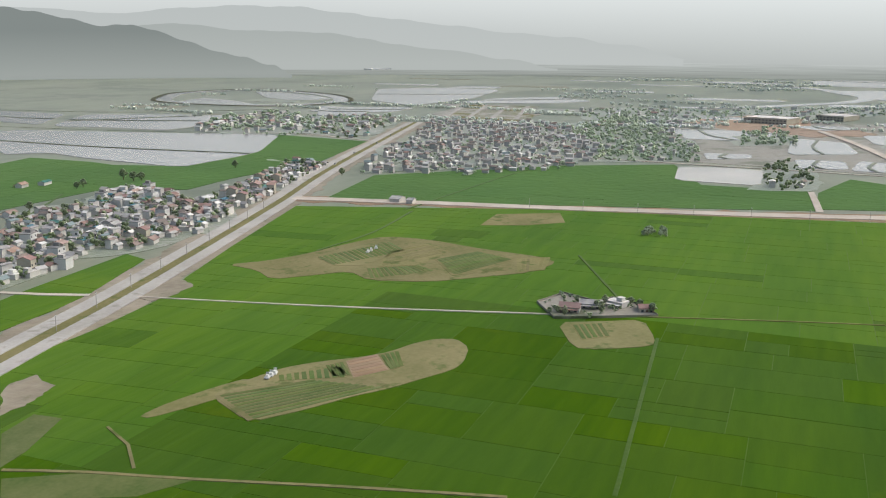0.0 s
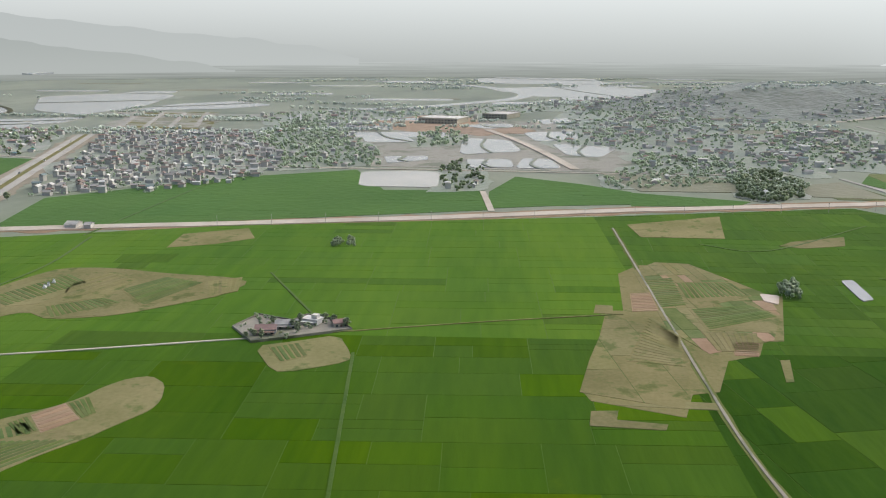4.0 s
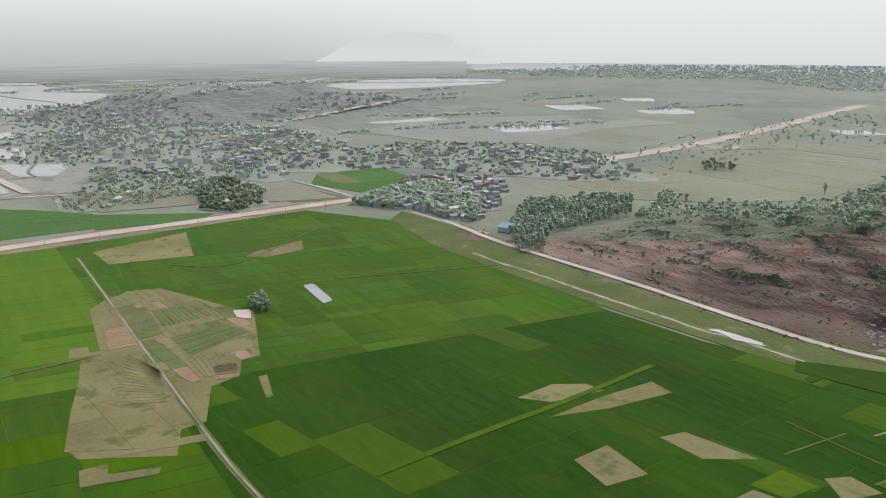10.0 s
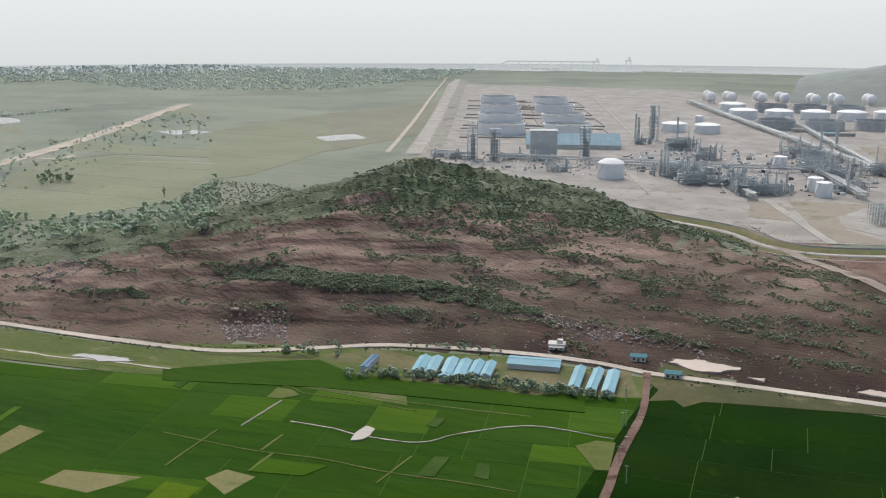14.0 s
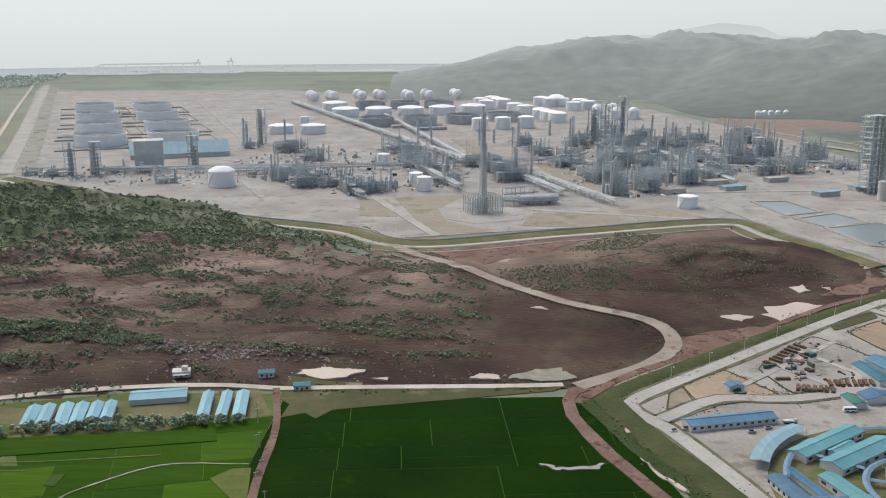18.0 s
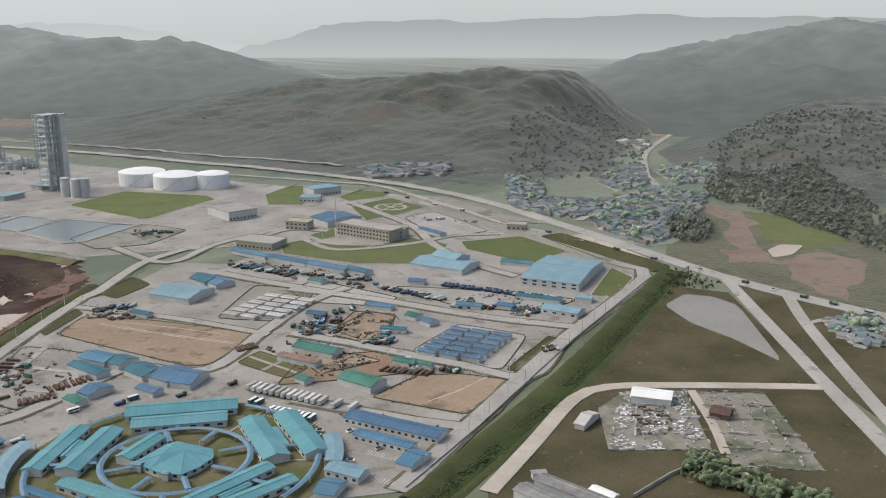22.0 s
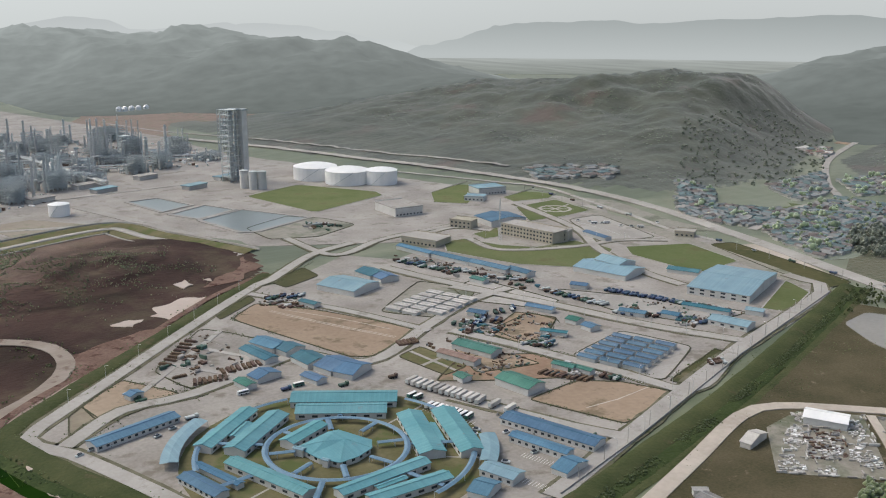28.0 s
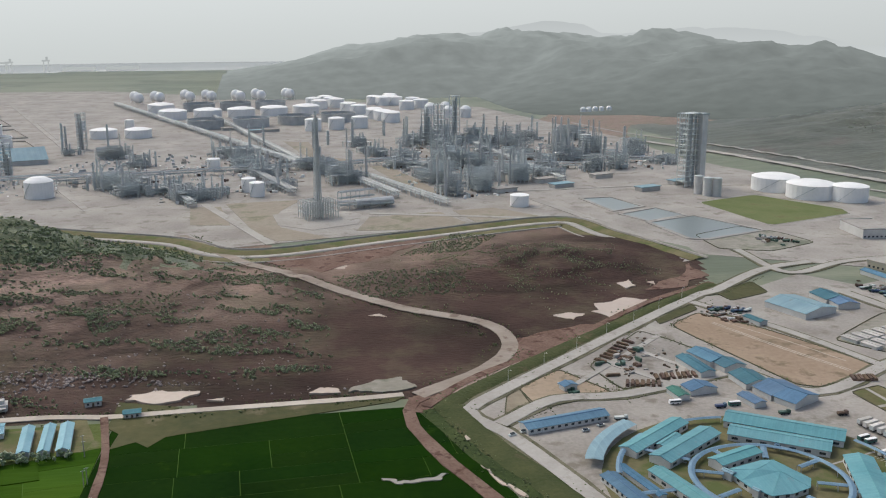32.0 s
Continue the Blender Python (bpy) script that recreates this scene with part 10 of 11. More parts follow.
rocks([(-182, 601), (-106, 583), (-108, 566), (-162, 563)], 160, 131, 0.5, 1.8, "loose pale rocks on the quarry face")
rocks([(-552, 502), (-543, 543), (-519, 547), (-520, 501)], 160, 132, 0.5, 1.8, "loose pale rocks on the quarry face")
rocks([(-600, 450), (-250, 518), (60, 540), (-20, 740), (-240, 700), (-600, 520)], 900, 133, 0.3, 1.3, "stones scattered over the quarry")
rocks([(-227, 591), (-116, 585), (-25, 561), (-131, 569)], 260, 134, 0.4, 1.6, "loose pale rocks at the quarry's foot")

M["cleared"] = material("cleared", (0.165, 0.112, 0.084), (0.275, 0.205, 0.16), 0.03, 0.35, bump=0.3, sheen=0.2, spots=((0.14, 0.13, 0.08), 0.03, 0.53))
M["rough"] = material("rough", (0.085, 0.088, 0.048), (0.165, 0.15, 0.095), 0.02, 0.2, bump=0.4, sheen=0.2, spots=((0.075, 0.09, 0.042), 0.02, 0.5))
# ---- east side: waste ground, rubble lot, roads and the hill village ----
M["waste"] = material("waste", (0.056, 0.053, 0.027), (0.126, 0.107, 0.066), 0.025, 0.7, bump=0.6, spots=((0.205, 0.165, 0.12), 0.13, 0.62))
patch("waste_ground", [(314.5, 257.2), (444.0, 303.8), (679.6, 377.5), (696.1, 330.9), (560.4, 204.4), (487.3, 136.8), (416.5, 112.4), (358.0, 157.7), (286.8, 233.3)], "waste", "brown waste ground with thin grass", "ground", 0.15, kind="structure")
patch("waste_ground", [(724.2, 345.3), (720.9, 290.6), (701.3, 210.6), (522.3, 148.9), (567.5, 205.2)], "waste", "brown waste ground between two roads", "ground", 0.15, kind="structure")
def hill_road(pts, w, lab):
    road("side_road" if w < 12 else "main_road", pts, w, "dirt_road" if "dirt" in lab else "concrete", lab, 0.45)


hill_road([(314.5, 257.2), (369.4, 273.8), (432.6, 293.1), (461.8, 288.9), (493.9, 258.7), (527.0, 222.0), (550.9, 194.2)], 9, "pale dirt road round a rubble lot")
hill_road([(646, 1596), (805, 1050), (851, 775), (804, 570), (735, 355), (717, 216), (714, 130)], 17, "wide pale highway below the hill")
hill_road([(735, 355), (569, 208), (493, 139), (434, 87)], 10, "pale road past a pond")
hill_road([(723, 295), (653, 247), (529, 151), (461, 95)], 9, "pale side road")
hill_road([(836.6, 576.7), (969.2, 613.3), (1060, 617), (1146, 683), (1279, 769), (1366, 813), (1472, 855), (1570, 890), (1666, 915), (1768, 992), (1844, 1069)], 10, "pale road through a hill village")
hill_road([(490.9, 250.1), (456.8, 218.5), (427.1, 195.0)], 5, "dirt track beside a rubble lot")
hill_road([(662.5, 251.9), (686.4, 244.0), (696.1, 227.8)], 5, "short lane to a yard")
hill_road([(612, 1918), (660, 1714), (781, 1310), (873, 1003)], 9, "pale road behind the refinery")
hill_road([(740.8, 1089.7), (796.2, 948.3), (822.2, 866.5), (796.3, 723.4), (770.8, 632.8), (766.4, 568.9)], 7, "pale lane beside the highway")
tagged(part("road_median", ribbon([(804, 825), (774, 622), (725, 420)], 20, 0.5, side=22), "bank"), "dry grass beside the highway", "verge", kind="structure")
patch("road_works", [(813.1, 856.8), (846.0, 801.3), (806.6, 658.9), (803.7, 593.8), (774.7, 615.2), (787.1, 714.9)], "bank", "dry brown strip beside the highway", "ground", 0.3, kind="structure")
patch("road_works", [(771.9, 542.7), (791.6, 532.5), (735.4, 412.1), (703.3, 406.0), (726.1, 464.9)], "dirt_road", "bare pale strip beside the highway", "ground", 0.3, kind="structure")
patch("waste_ground", [(922.4, 510.5), (1039.8, 538.4), (1099.8, 521.6), (1155.6, 462.4), (1081.4, 341.8), (726.3, 219.3), (710.5, 247.9), (736.3, 340.6), (761.3, 427.5)], "rough", "rough brown and green land below the hills", "ground", 0.1, kind="structure")
lot = [(431.8, 275.8), (464.3, 278.4), (488.1, 253.1), (427.7, 203.0), (390.3, 241.0)]
patch("rubble_lot", lot, "bank", "floor of broken grey concrete", "ground", 0.4, kind="structure")
lot2 = [(491.3, 245.8), (517.8, 217.6), (443.3, 150.5), (417.8, 188.3)]
patch("old_foundation", lot2, "bank", "worn foundations of a demolished yard", "ground", 0.4, kind="structure")
g4 = random.Random(8)


def broken(nm, corners, n, few, mats, rows, fill):
    """Broken slabs and wall stubs: most of them along the lines of the old walls."""
    a, b, c, d = (Vector(p) for p in corners)
    mid = (a + b + c + d) / 4
    base = thing(nm + "_field", mid.x, mid.y, 0.55, 0, "scattered broken concrete on a cleared lot", "rubble")
    along = math.atan2((b - a).y, (b - a).x)
    rest = {}
    for k in range(n):
        u, v = g4.random(), g4.random()
        turn = along + g4.uniform(-0.12, 0.12)
        size = [g4.uniform(0.6, 2.2), g4.uniform(0.5, 1.8), g4.uniform(0.15, 0.8)]
        if g4.random() > fill:
            size = [g4.uniform(1.5, 5.0), g4.uniform(0.35, 0.8), g4.uniform(0.3, 1.3)]
            if g4.random() < 0.5:
                v = round(v * rows) / rows + g4.uniform(-0.008, 0.008)
            else:
                u = round(u * rows) / rows + g4.uniform(-0.008, 0.008)
                turn += math.pi / 2
        elif math.sin(u * 17) + math.sin(v * 13 + u * 5) < 0.1:
            continue
        p = a.lerp(b, u).lerp(d.lerp(c, u), v) - mid
        m = g4.choice(mats)
        if k < few:
            part(nm, Shape().box(0, 0, 0, *size), m, base).matrix_basis = Matrix.Translation((p.x, p.y, 0)) @ Matrix.Rotation(turn, 4, "Z")
        else:
            rest.setdefault(m, Shape()).box(p.x, p.y, 0, *size, turn)
    for m, s in rest.items():
        tagged(part("rubble_heap", s, m, base), kind="stuff")


broken("debris", [(390.3, 241.0), (427.7, 203.0), (487.4, 252.2), (459.0, 278.6)], 900, 60, ["rubble", "wall_white", "wall", "concrete", "concrete"], 4, 0.86)
broken("slab", [(392, 240), (428, 205), (484, 252), (458, 276)], 420, 30, ["rubble", "wall_white", "tank_white"], 3, 0.95)
broken("pipe_heap", [(417, 240), (432, 226), (458, 249), (444, 262)], 260, 20, ["rust", "tank_deck", "trunk"], 3, 0.8)
broken("wall_stub", [(417.8, 188.3), (443.3, 150.5), (516.8, 217.2), (490.7, 245.0)], 260, 40, ["concrete", "rubble", "bank"], 5, 0.3)
hall("store_shed", [(451.0, 267.0), (461.1, 246.1), (474.9, 251.4)], 4, "tank_white", "long white-roofed store shed")
hall("brick_hut", [(462.6, 223.9), (465.3, 212.9), (476.9, 217.8)], 3, "rust", "low rusty brick hut", wall="rust")
hall("ruin", [(399.4, 269.7), (400.6, 263.3), (419.4, 271.9)], 3, "wall", "low roofless grey ruin", wall="wall")
hall("long_shed", [(318.4, 245.9), (317.1, 213.7), (329.1, 246.3)], 4, "roof_grey", "long shed with a dark grey roof")
hall("long_shed", [(332.4, 244.8), (333.5, 206.8), (341.8, 245.9)], 4, "roof_grey", "long shed with a dark grey roof")
hall("white_shed", [(342.9, 220.8), (342.4, 207.3), (348.7, 221.0)], 4, "tank_white", "small shed with a white roof")
tagged(part("compound_wall", ribbon([(356.7, 205.2), (388.2, 203.9), (406.0, 200.8)], 0.6, 2.2, curve=False, deep=2.2), "concrete"), "broken concrete wall", "wall", kind="structure")
woods("wild_trees", scatter([(386.2, 200.8), (416.3, 206.5), (417.8, 188.3), (414.5, 175.9), (409.5, 156.3), (418.4, 137.2), (404.9, 133.4), (392.3, 165.0), (389.9, 191.8)], 90, 150), 3, 8, 150, "dark wild bushes beside a lot", "garden_leaves", 12, 0.3)
woods("wild_trees", scatter([(700.1, 386.3), (725.8, 391.2), (712.7, 342.5), (677.2, 351.1), (683.5, 373.4)], 40, 151), 2, 5, 151, "dark bushes at a pond's end", "weed_leaves")
woods("dyke_bushes", scatter([(643.4, 369.5), (713.0, 395.7), (749.4, 397.2), (709.8, 368.7), (642.7, 357.2)], 50, 152), 1.5, 4, 152, "green bushes at the end of a dyke", "weed_leaves")
village_ground([(977.9, 789.3), (975.3, 737.7), (906.7, 679.6), (956.9, 605.3), (850.7, 586.7), (830.4, 621.0), (848.4, 682.8)], 160)
far_village([(977.9, 789.3), (975.3, 737.7), (906.7, 679.6), (956.9, 605.3), (850.7, 586.7), (830.4, 621.0), (848.4, 682.8)], 230, 160, 20, 0.95, roof="roof_slum", gap=6.5)
village_ground([(851.0, 573.9), (1001.1, 610.4), (1065.9, 617.2), (1067.9, 549.1), (950.0, 501.8), (914.4, 514.0), (830.0, 466.2), (789.0, 469.1), (811.7, 522.1)], 161)
far_village([(851.0, 573.9), (1001.1, 610.4), (1065.9, 617.2), (1067.9, 549.1), (950.0, 501.8), (914.4, 514.0), (830.0, 466.2), (789.0, 469.1), (811.7, 522.1)], 380, 161, 30, 0.95, roof="roof_slum", gap=6.5)
village_ground([(1063.8, 716.9), (1221.0, 738.0), (1081.8, 642.4), (1011.7, 641.1)], 162)
far_village([(1063.8, 716.9), (1221.0, 738.0), (1081.8, 642.4), (1011.7, 641.1)], 140, 162, 15, 0.95, roof="roof_slum", gap=6.5)
village_ground([(1179.8, 685.6), (1287.8, 667.3), (1168.8, 579.3), (1101.7, 614.2)], 163)
far_village([(1179.8, 685.6), (1287.8, 667.3), (1168.8, 579.3), (1101.7, 614.2)], 140, 163, 30, 0.95, roof="roof_slum", gap=6.5)
village_ground([(669.3, 244.7), (699.2, 236.4), (701.3, 210.6), (654.0, 194.3), (634.6, 205.0)], 164)
far_village([(669.3, 244.7), (699.2, 236.4), (701.3, 210.6), (654.0, 194.3), (634.6, 205.0)], 60, 164, 14, 0.95, roof="roof_slum", gap=6.5)
far_village([(887.9, 975.8), (968.9, 890.5), (924.6, 854.6), (848.3, 925.3)], 60, 165, 0, 1.5, roof="roof_slum")
far_village([(1382.0, 883.4), (1453.6, 869.6), (1343.9, 808.4)], 20, 166, 4, 1.4)
far_village([(2112.8, 1145.6), (2326.5, 1114.6), (2072.4, 958.2), (1957.5, 1027.2)], 40, 167, 10, 2.0)
hall("white_hall", [(1197.5, 478.5), (1235.4, 424.4), (1261.1, 436.0)], 5, "tank_white", "long white-roofed hall at the hill's foot")
def hill_clearing(c, m, lab):
    patch("clearing", c, m, lab, "ground", 0.3, kind="structure")


hill_clearing([(1002.9, 477.3), (1001.7, 426.4), (947.9, 324.5), (868.8, 340.5), (887.9, 388.3)], "grass", "green field below the hills")
hill_clearing([(928.8, 696.6), (994.8, 699.6), (999.3, 628.2), (955.0, 613.3), (903.3, 662.2)], "grass", "small green playing field")
hill_clearing([(1009.8, 520.0), (1026.8, 493.4), (847.4, 372.6), (802.4, 336.1), (774.8, 378.6), (867.8, 409.6)], "cleared", "gullied pale red earth")
hill_clearing([(830.2, 345.6), (887.9, 329.6), (865.7, 282.1), (737.9, 256.0), (771.6, 310.5)], "cleared", "cleared red earth site")
hill_clearing([(1327.8, 624.8), (1403.5, 567.7), (1331.9, 532.5), (1231.3, 558.4)], "sand", "bare sandy slope")
hill_clearing([(1222.0, 431.2), (1258.3, 402.8), (1158.2, 368.3), (1157.0, 398.9)], "sand", "bare sandy plot")
hill_clearing([(1556.2, 982.7), (1602.8, 918.3), (1533.4, 884.3), (1508.9, 945.1)], "sand", "bare sandy terrace")
hill_clearing([(852.5, 1089.1), (926.4, 1053.9), (855.7, 999.3), (835.6, 1030.7)], "dirt_road", "pale bare plot below the hill")
hill_clearing([(840.3, 1236.7), (852.8, 1202.4), (819.2, 1154.7), (803.2, 1181.9)], "dirt_road", "pale bare plot below the hill")
water("pond", [(849.5, 370.3), (880.9, 371.6), (892.2, 353.7), (851.8, 345.8), (827.5, 353.7)], "muddy", "small pale pond below a field")
woods("grove", scatter([(858.8, 483.2), (927.7, 517.6), (953.2, 503.5), (904.4, 457.4), (847.8, 430.8), (817.7, 442.7)], 170, 170), 4, 9, 170, "thick dark trees beside a village", "hill_leaves", 8, 0.32)
woods("grove", scatter([(1129.6, 591.7), (1245.6, 624.1), (1194.5, 559.4), (1274.3, 512.8), (1157.0, 398.9), (1081.4, 341.8), (900.8, 279.4), (951.1, 341.9), (1001.7, 426.4), (1023.0, 483.4), (1042.6, 535.5)], 900, 171), 3.5, 8, 171, "dark trees below the hills", "hill_leaves", 7, 0.34)


def canopy(pts, seed):
    """A closed forest roof: broad low crowns that run into one another."""
    g = np.random.default_rng(seed)
    r = g.uniform(1.0, 2.3, len(pts))
    c = np.stack([pts[:, 0], pts[:, 1], land(pts[:, 0], pts[:, 1]) + g.uniform(-0.9, 0.0, len(pts))], -1)
    v, f = clumps(c, r, r * 0.36, seed)
    tagged(new("hill_forest", big_mesh("hill_forest", v, f, M["hill_leaves"])), "dull green forest over the hills", "trees", kind="stuff")


woods("hill_wood", scatter([(1194.2, 967.3), (1463.3, 993.5), (1538.0, 914.4), (1221.0, 738.0), (1060.8, 720.2), (985.0, 745.2), (987.9, 797.5)], 420, 180), 2.5, 5, 180, "green trees behind a hill village", "hill_leaves", 4, 0.5)
woods("hill_wood", scatter([(1413.4, 734.8), (1587.4, 727.7), (1611.5, 524.6), (1270.5, 407.0), (1274.3, 512.8), (1188.5, 565.8), (1245.6, 624.1)], 500, 181), 2.5, 5, 181, "green trees behind a hill village", "hill_leaves", 4, 0.5)
woods("village_trees", scatter([(851.0, 573.9), (1001.1, 610.4), (1065.9, 617.2), (1067.9, 549.1), (950.0, 501.8), (914.4, 514.0), (830.0, 466.2), (789.0, 469.1), (811.7, 522.1)], 120, 182), 3, 7, 182, "green trees between village houses", "leaves", 5, 0.4)
HX = np.random.default_rng(5)
hx_, hy_ = HX.uniform(950, 2250, 150000), HX.uniform(250, 1800, 150000)
thick = ripple(hx_, hy_, 210, 4, 3) + 0.3 * HX.normal(0, 1, len(hx_))
keep = (land(hx_, hy_) > 3) & (np.hypot(hx_, hy_) < 2150) & (thick > 0.35)
hill_pts = np.stack([hx_[keep], hy_[keep]], -1)[:11000]
canopy(hill_pts, 172)


# reddish cleared land behind the refinery
patch("cleared_land", [(444, 1786), (600, 2060), (650, 2190), (816, 2240), (1148, 2216), (817, 1561), (673, 1602), (544, 1658)], "cleared", "wide reddish cleared land behind the refinery", "ground", 0.25, kind="structure")
patch("cleared_land", [(-1071, 1861), (-957, 2381), (-805, 2010), (-709, 1602), (-743, 1314)], "olive_field", "dull bare land beside a coast road", "ground", 0.25, kind="structure")


# ---- poles ----
def pole(x, y, h=9.0):
    t = thing("utility_pole", x, y, lift(x, y), 0.4, "slim grey concrete utility pole", "pole", "utility poles")
    part("post", Shape().tube(0, 0, 0, h, 0.22, 0.14, 8), "concrete", t)
    part("crossarm", Shape().box(0, 0, h - 0.6, 2.2, 0.15, 0.15), "steel", t)


for c, n in (([(-69, 367), (-96, 489)], 4), ([(-788, -255), (-896, 374)], 14), ([(808, 980), (729, 357)], 16), ([(294.6, 289.2), (695.7, 405.1)], 16), ([(-76, 380), (-98, 501)], 3), ([(-346, -345), (-717, -443)], 9)):
    a, b = Vector(c[0]), Vector(c[1])
    for k in range(n):
        p = a.lerp(b, (k + 0.5) / n)
        pole(p.x, p.y)


M["pale_sand"] = material("pale_sand", (0.23, 0.195, 0.145), (0.315, 0.275, 0.215), 0.02, 0.2, sheen=0.2, spots=((0.17, 0.165, 0.10), 0.02, 0.54))
for c in ([(-92, 1125), (-58, 1124), (-43, 1018), (-85, 1027)], [(-53, 1140), (35, 1150), (10, 1086), (4, 1047), (9, 998), (58, 940), (5, 934), (-17, 979)], [(86, 969), (105, 1033), (186, 1051), (205, 986), (170, 960)], [(202, 1054), (251, 1063), (295, 1003), (216, 985)], [(21, 1714), (64, 1697), (82, 1503), (141, 1464), (94, 1419), (49, 1550)], [(143, 1400), (169, 1405), (212, 1155), (181, 1149)]):
    patch("plant_ground", c, "pale_sand", "tan bare ground in front of the refinery", "ground", 0.5, kind="structure")


# ---- small things of the camp ----
def lamp_post(x, y, turn, h=9.0):
    t = thing("street_lamp", x, y, 0.6, turn, "slim pale steel street lamp", "lamp", "street lamps")
    part("post", Shape().tube(0, 0, 0, h, 0.14, 0.08, 6).rod((0, 0, h), (1.6, 0, h + 0.3), 0.07, 5), "pipe", t)
    part("lamp_head", Shape().box(1.7, 0, h + 0.2, 0.9, 0.35, 0.18), "tank_white", t)


for c, n in (([(329, 694), (124, 518)], 7), ([(293.4, 285.3), (672.7, 401.2)], 12), ([(385.2, 494.4), (436.5, 331.8)], 8), ([(450.0, 579.3), (532.0, 365.5)], 9), ([(582.9, 720.6), (718.0, 587.9)], 7)):
    a, b = Vector(c[0]), Vector(c[1])
    for k in range(n):
        p = a.lerp(b, (k + 0.5) / n)
        lamp_post(p.x, p.y, math.atan2((b - a).y, (b - a).x) + 1.57)


def marks(a, b, n, depth, label):
    """White bay lines side by side from a to b."""
    a, b = Vector(a), Vector(b)
    d = (b - a).normalized()
    s = Shape()
    for k in range(n + 1):
        p = a.lerp(b, k / n) + Vector((-d.y, d.x)) * depth / 2
        s.box(p.x, p.y, 0.0, 0.18, depth, 0.03, math.atan2(d.y, d.x))
    ob = tagged(part("bay_lines", s, "tank_white"), label, "marking", kind="structure")
    ob.location.z = 0.66


BAY = "thin white parking bay lines on concrete"
for c, n in (([(301.4, 328.1), (312.1, 293.5)], 22), ([(278.7, 326.0), (287.1, 294.8)], 18), ([(294.8, 404.2), (305.1, 372.8)], 16), ([(118.4, 459.7), (132.2, 427.9)], 12), ([(410.1, 391.5), (430.4, 347.9)], 24), ([(714.6, 706.5), (705.7, 613.5)], 20)):
    marks(c[0], c[1], n, 5.0, BAY)


def litter(name, poly, n, seed, mats, label, low=0.4, high=2.2, tall=1.4, turn=0.35):
    """Small crates, drums and timber lying about a yard."""
    g = random.Random(seed)
    by = {}
    for x, y in scatter(poly, n, seed):
        if math.sin(x * 0.21 + seed) + math.sin(y * 0.19 - x * 0.08) < -0.2:
            continue
        by.setdefault(g.choice(mats), Shape()).box(x, y, 0.5, g.uniform(low, high) * g.choice((1, 1, 2.2)), g.uniform(low, high * 0.7), g.uniform(0.2, tall), turn + g.choice((0, 1.57)) + g.uniform(-0.1, 0.1))
    for m, s in by.items():
        tagged(part(name, s, m), label, "clutter", kind="stuff")


JUNK = ["rust", "tank_deck", "concrete", "trunk", "rust", "truck_green"]
litter("yard_clutter", [(195.6, 551.9), (252.4, 613.0), (264.9, 592.8), (285.0, 546.5), (203.3, 509.2)], 70, 201, JUNK, "loose crates, timber and steel in a yard")
litter("yard_clutter", [(409.5, 487.0), (463.9, 503.9), (469.5, 479.5), (433.6, 453.5), (413.8, 455.9)], 150, 202, JUNK, "loose crates, timber and steel in a yard")
litter("yard_clutter", [(372.8, 478.3), (356.0, 431.5), (376.5, 424.9), (398.9, 419.7), (395.1, 442.6)], 130, 203, JUNK, "loose crates, timber and steel in a yard")
litter("yard_clutter", [(360.2, 490.9), (398.0, 494.4), (399.7, 451.7), (366.3, 412.8), (349.9, 433.4)], 150, 204, JUNK, "loose crates, timber and steel in a yard")
litter("yard_clutter", [(524.4, 484.2), (577.3, 458.2), (596.6, 405.9), (544.7, 409.1)], 200, 205, JUNK, "loose crates, timber and steel in a yard")
litter("yard_clutter", [(475.5, 697.4), (495.2, 628.2), (518.4, 555.5), (529.2, 571.5), (508.4, 645.2), (482.1, 707.2)], 160, 206, JUNK, "loose crates, timber and steel in a yard")
litter("yard_clutter", [(311.2, 635.6), (315.7, 658.9), (351.7, 632.3), (342.6, 603.4)], 90, 207, JUNK, "loose crates, timber and steel in a yard")
litter("yard_clutter", [(330.2, 385.0), (339.4, 385.3), (354.2, 315.0), (338.8, 308.7), (316.5, 361.6)], 110, 208, JUNK, "small crates between barracks")
litter("plant_clutter", AREA, 900, 209, ["pipe", "steel", "steel", "tank_white", "concrete", "rust"], "small pumps, skids and stores between refinery units", 1.0, 4.5, 4.0)
litter("plant_clutter", [(-320.7, 1457.3), (-216.9, 1587.9), (-27.4, 1549.3), (59.9, 1421.3), (30.5, 1220.7), (-94.4, 1141.1), (-161.6, 1181.3)], 700, 210, ["pipe", "steel", "steel", "tank_white", "concrete", "rust"], "small pumps, skids and stores between refinery units", 1.0, 4.5, 4.0)
litter("plant_clutter", [(-579.3, 1344.4), (-490.9, 1393.4), (-367.0, 1365.8), (-247.7, 1339.4), (-238.2, 1248.8), (-359.7, 1209.5), (-512.6, 1252.6)], 320, 211, ["pipe", "steel", "tank_white", "concrete"], "small pumps, skids and stores between refinery units", 1.0, 4.0, 3.5)
litter("field_stones", [(-380, 476), (-329, 504), (-310, 487), (-354, 464)], 80, 212, ["rubble", "rock"], "loose stones beside a track", 0.3, 1.2, 0.6)


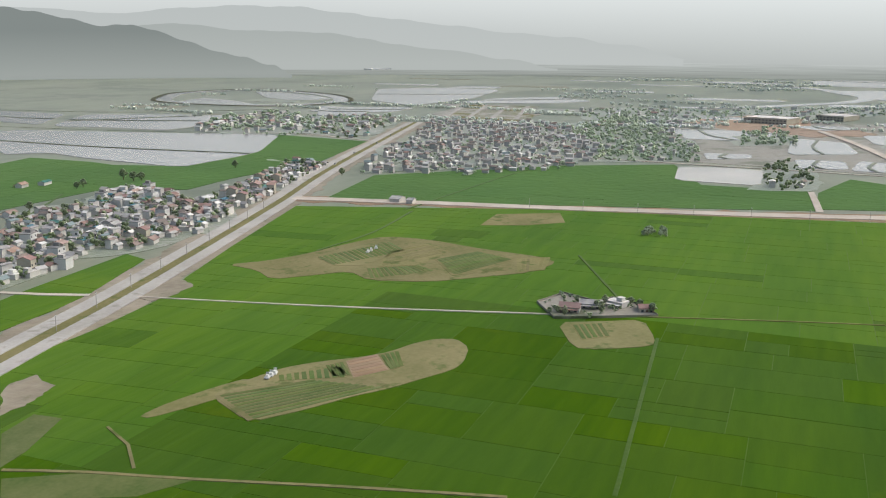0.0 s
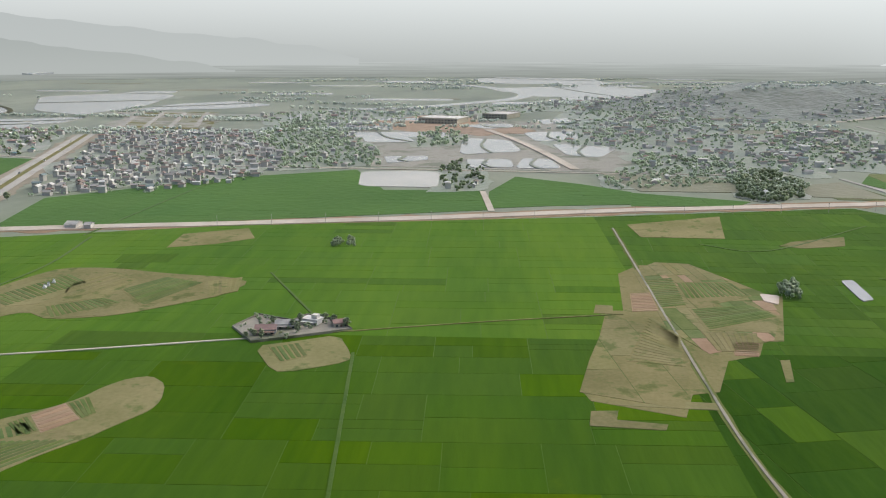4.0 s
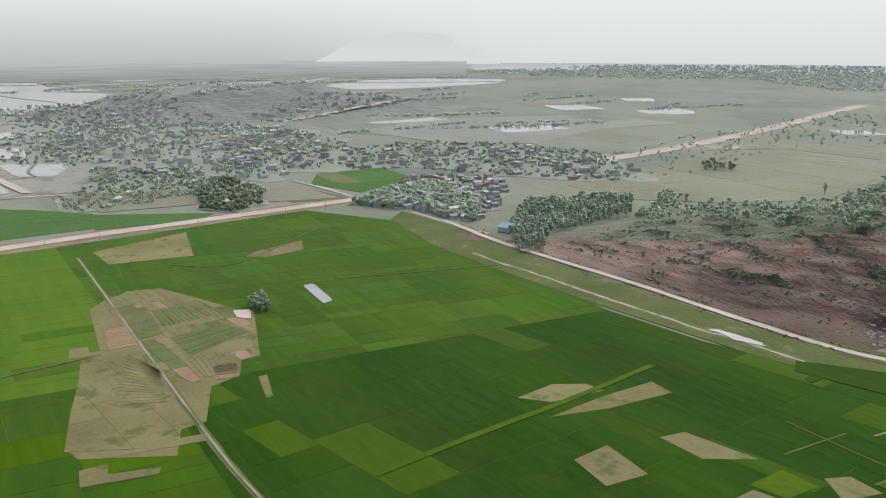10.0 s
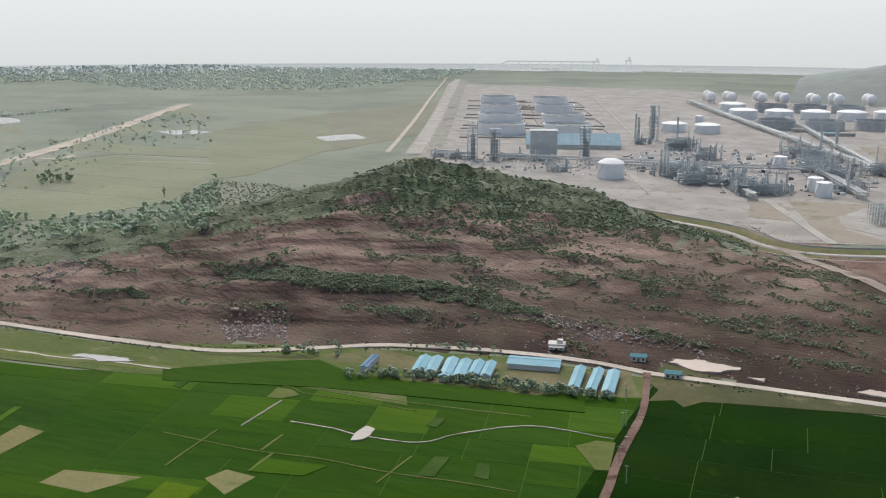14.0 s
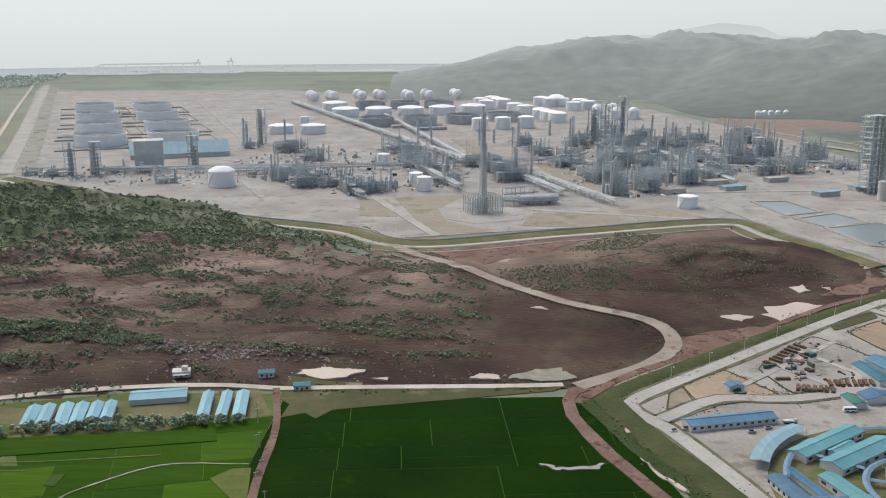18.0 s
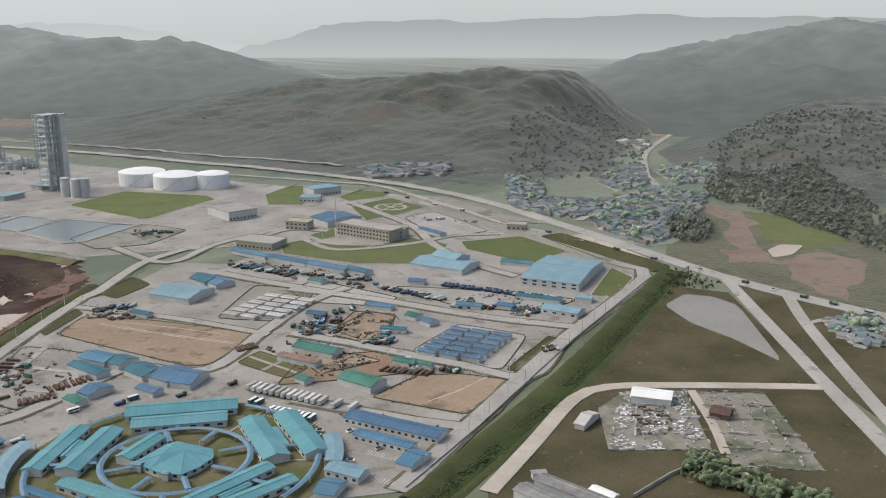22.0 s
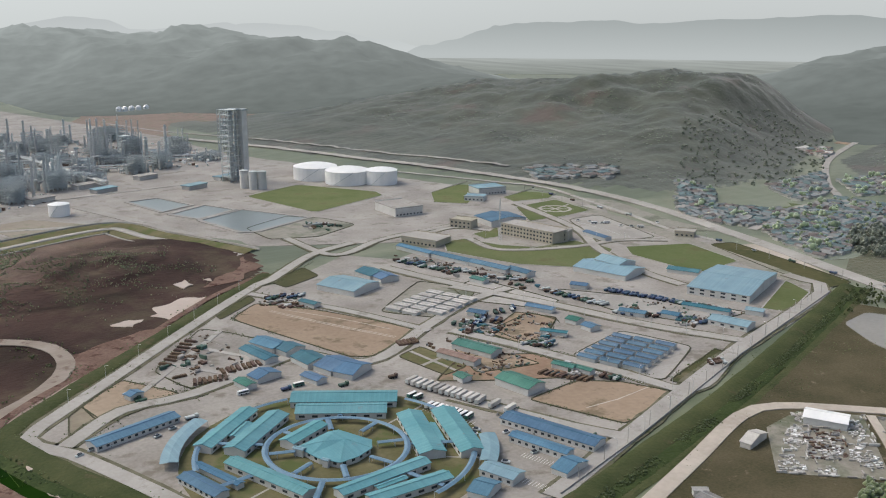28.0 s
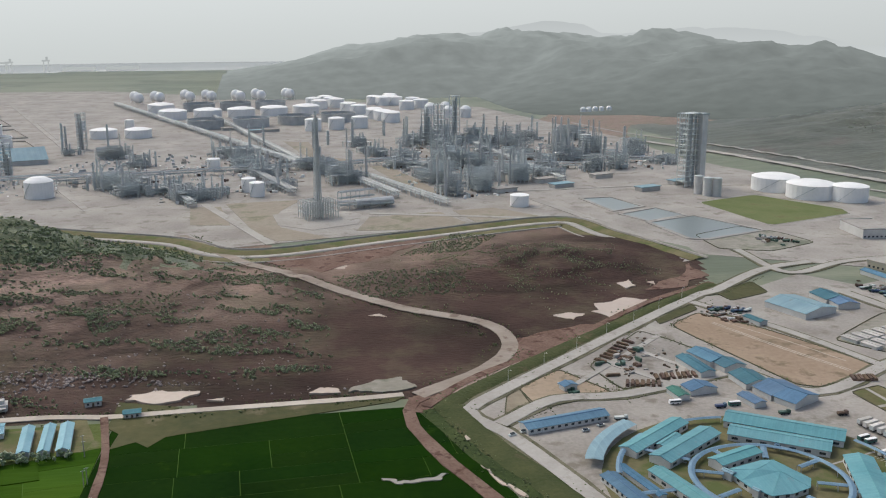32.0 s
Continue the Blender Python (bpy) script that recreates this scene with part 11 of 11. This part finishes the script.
def tufts(name, pts, spread, per_metre, seed, label, mat="weed_leaves", r0=0.25, r1=0.7, clear=0.0):
    """Weeds and low bushes along a line."""
    g = np.random.default_rng(seed)
    out = []
    for p, q in zip(pts, pts[1:]):
        n = int(math.dist(p, q) * per_metre)
        u = g.uniform(0, 1, n)
        nx_, ny_ = (q[1] - p[1]) / math.dist(p, q), -(q[0] - p[0]) / math.dist(p, q)
        o = g.normal(0, spread, n)
        o = np.where(np.abs(o) < clear, np.sign(o) * (clear + np.abs(o) * 0.5), o)
        out.append(np.stack([p[0] + (q[0] - p[0]) * u + nx_ * o, p[1] + (q[1] - p[1]) * u + ny_ * o], -1))
    xy = np.concatenate(out)
    keep = np.sin(xy[:, 0] * 0.11 + seed) + np.sin(xy[:, 1] * 0.13 + xy[:, 0] * 0.05) > -0.5
    xy = xy[keep]
    r = g.uniform(r0, r1, len(xy))
    c = np.stack([xy[:, 0], xy[:, 1], land(xy[:, 0], xy[:, 1]) + 0.6 + r * 0.3], -1)
    v, f = clumps(c, r, r * 0.8, seed)
    tagged(new(name, big_mesh(name, v, f, M[mat])), label, "weeds", kind="stuff")


WEEDS = "ragged weeds along a verge"
tufts("ditch_plants", [tuple(Vector(p) + Vector((4, -3.4))) for p in EAST_DYKE], 2.0, 4.0, 221, "dark tall weeds in a ditch", r0=0.3, r1=0.8)
tufts("dyke_plants", EAST_DYKE, 5, 2.5, 222, WEEDS, r0=0.2, r1=0.5)
tufts("dyke_plants", SOUTH_DYKE, 8, 3.0, 223, WEEDS)
tufts("dyke_plants", WEST_DYKE, 7, 2.0, 224, WEEDS)
for k, c in enumerate(([(278.8, 619.9), (310.7, 645.1), (341.1, 600.8), (379.8, 515.5), (320.0, 494.3), (308.1, 500.2), (278.8, 619.9)], [(353.7, 380.5), (396.7, 384.9), (416.8, 367.5), (432.7, 334.7), (395.2, 326.3), (373.6, 324.4), (362.9, 353.8), (353.7, 380.5)], [(409.5, 487.0), (463.9, 503.9), (469.5, 479.5), (433.6, 453.5), (413.8, 455.9), (409.5, 487.0)], [(143.5, 523.5), (175.7, 549.8), (196.9, 506.2), (144.8, 491.6), (143.5, 523.5)], [(441.8, 351.4), (511.3, 371.0), (510.3, 362.1), (460.9, 345.5), (445.1, 343.4), (441.8, 351.4)], [(195.6, 551.9), (252.4, 613.0), (264.9, 592.8), (285.0, 546.5), (203.3, 509.2), (195.6, 551.9)], [(412.6, 741.3), (345.6, 690.1), (315.6, 665.8)], [(120.8, 475.2), (160.1, 504.0), (200.8, 503.3), (274.0, 525.5)], [(392.9, 504.6), (407.8, 457.3), (428.2, 378.1), (443.4, 334.4), (517.7, 361.4)])):
    tufts("verge_plants", c, 1.3 if k < 6 else 5.5, 1.6, 230 + k, WEEDS, r0=0.2, r1=0.5, clear=0.0 if k < 6 else 5.5)
for k, c in enumerate(([(342.8, 268.0), (444.0, 303.8), (585.8, 345.0), (584.0, 335.3), (457.0, 297.9), (412.7, 278.7)], [(461.2, 293.4), (621.2, 331.4), (548.4, 269.8), (528.0, 222.5)], [(696.1, 330.9), (688.4, 298.2), (524.2, 160.2), (567.5, 205.2)])):
    tufts("waste_plants", c, 9, 0.8, 250 + k, "low bushes over waste ground", r0=0.15, r1=0.4)
tufts("track_plants", DIRT, 5, 1.2, 241, WEEDS, r0=0.3, r1=0.8, clear=4)
tufts("track_plants", QROAD, 9, 1.2, 242, WEEDS, r0=0.3, r1=0.8, clear=8)
tufts("mound_plants", [(130, 770), (180, 800), (240, 830), (300, 800), (260, 760), (180, 740), (130, 770)], 26, 7.0, 243, "green scrub over a red earth mound", "scrub_leaves", 0.25, 0.75)
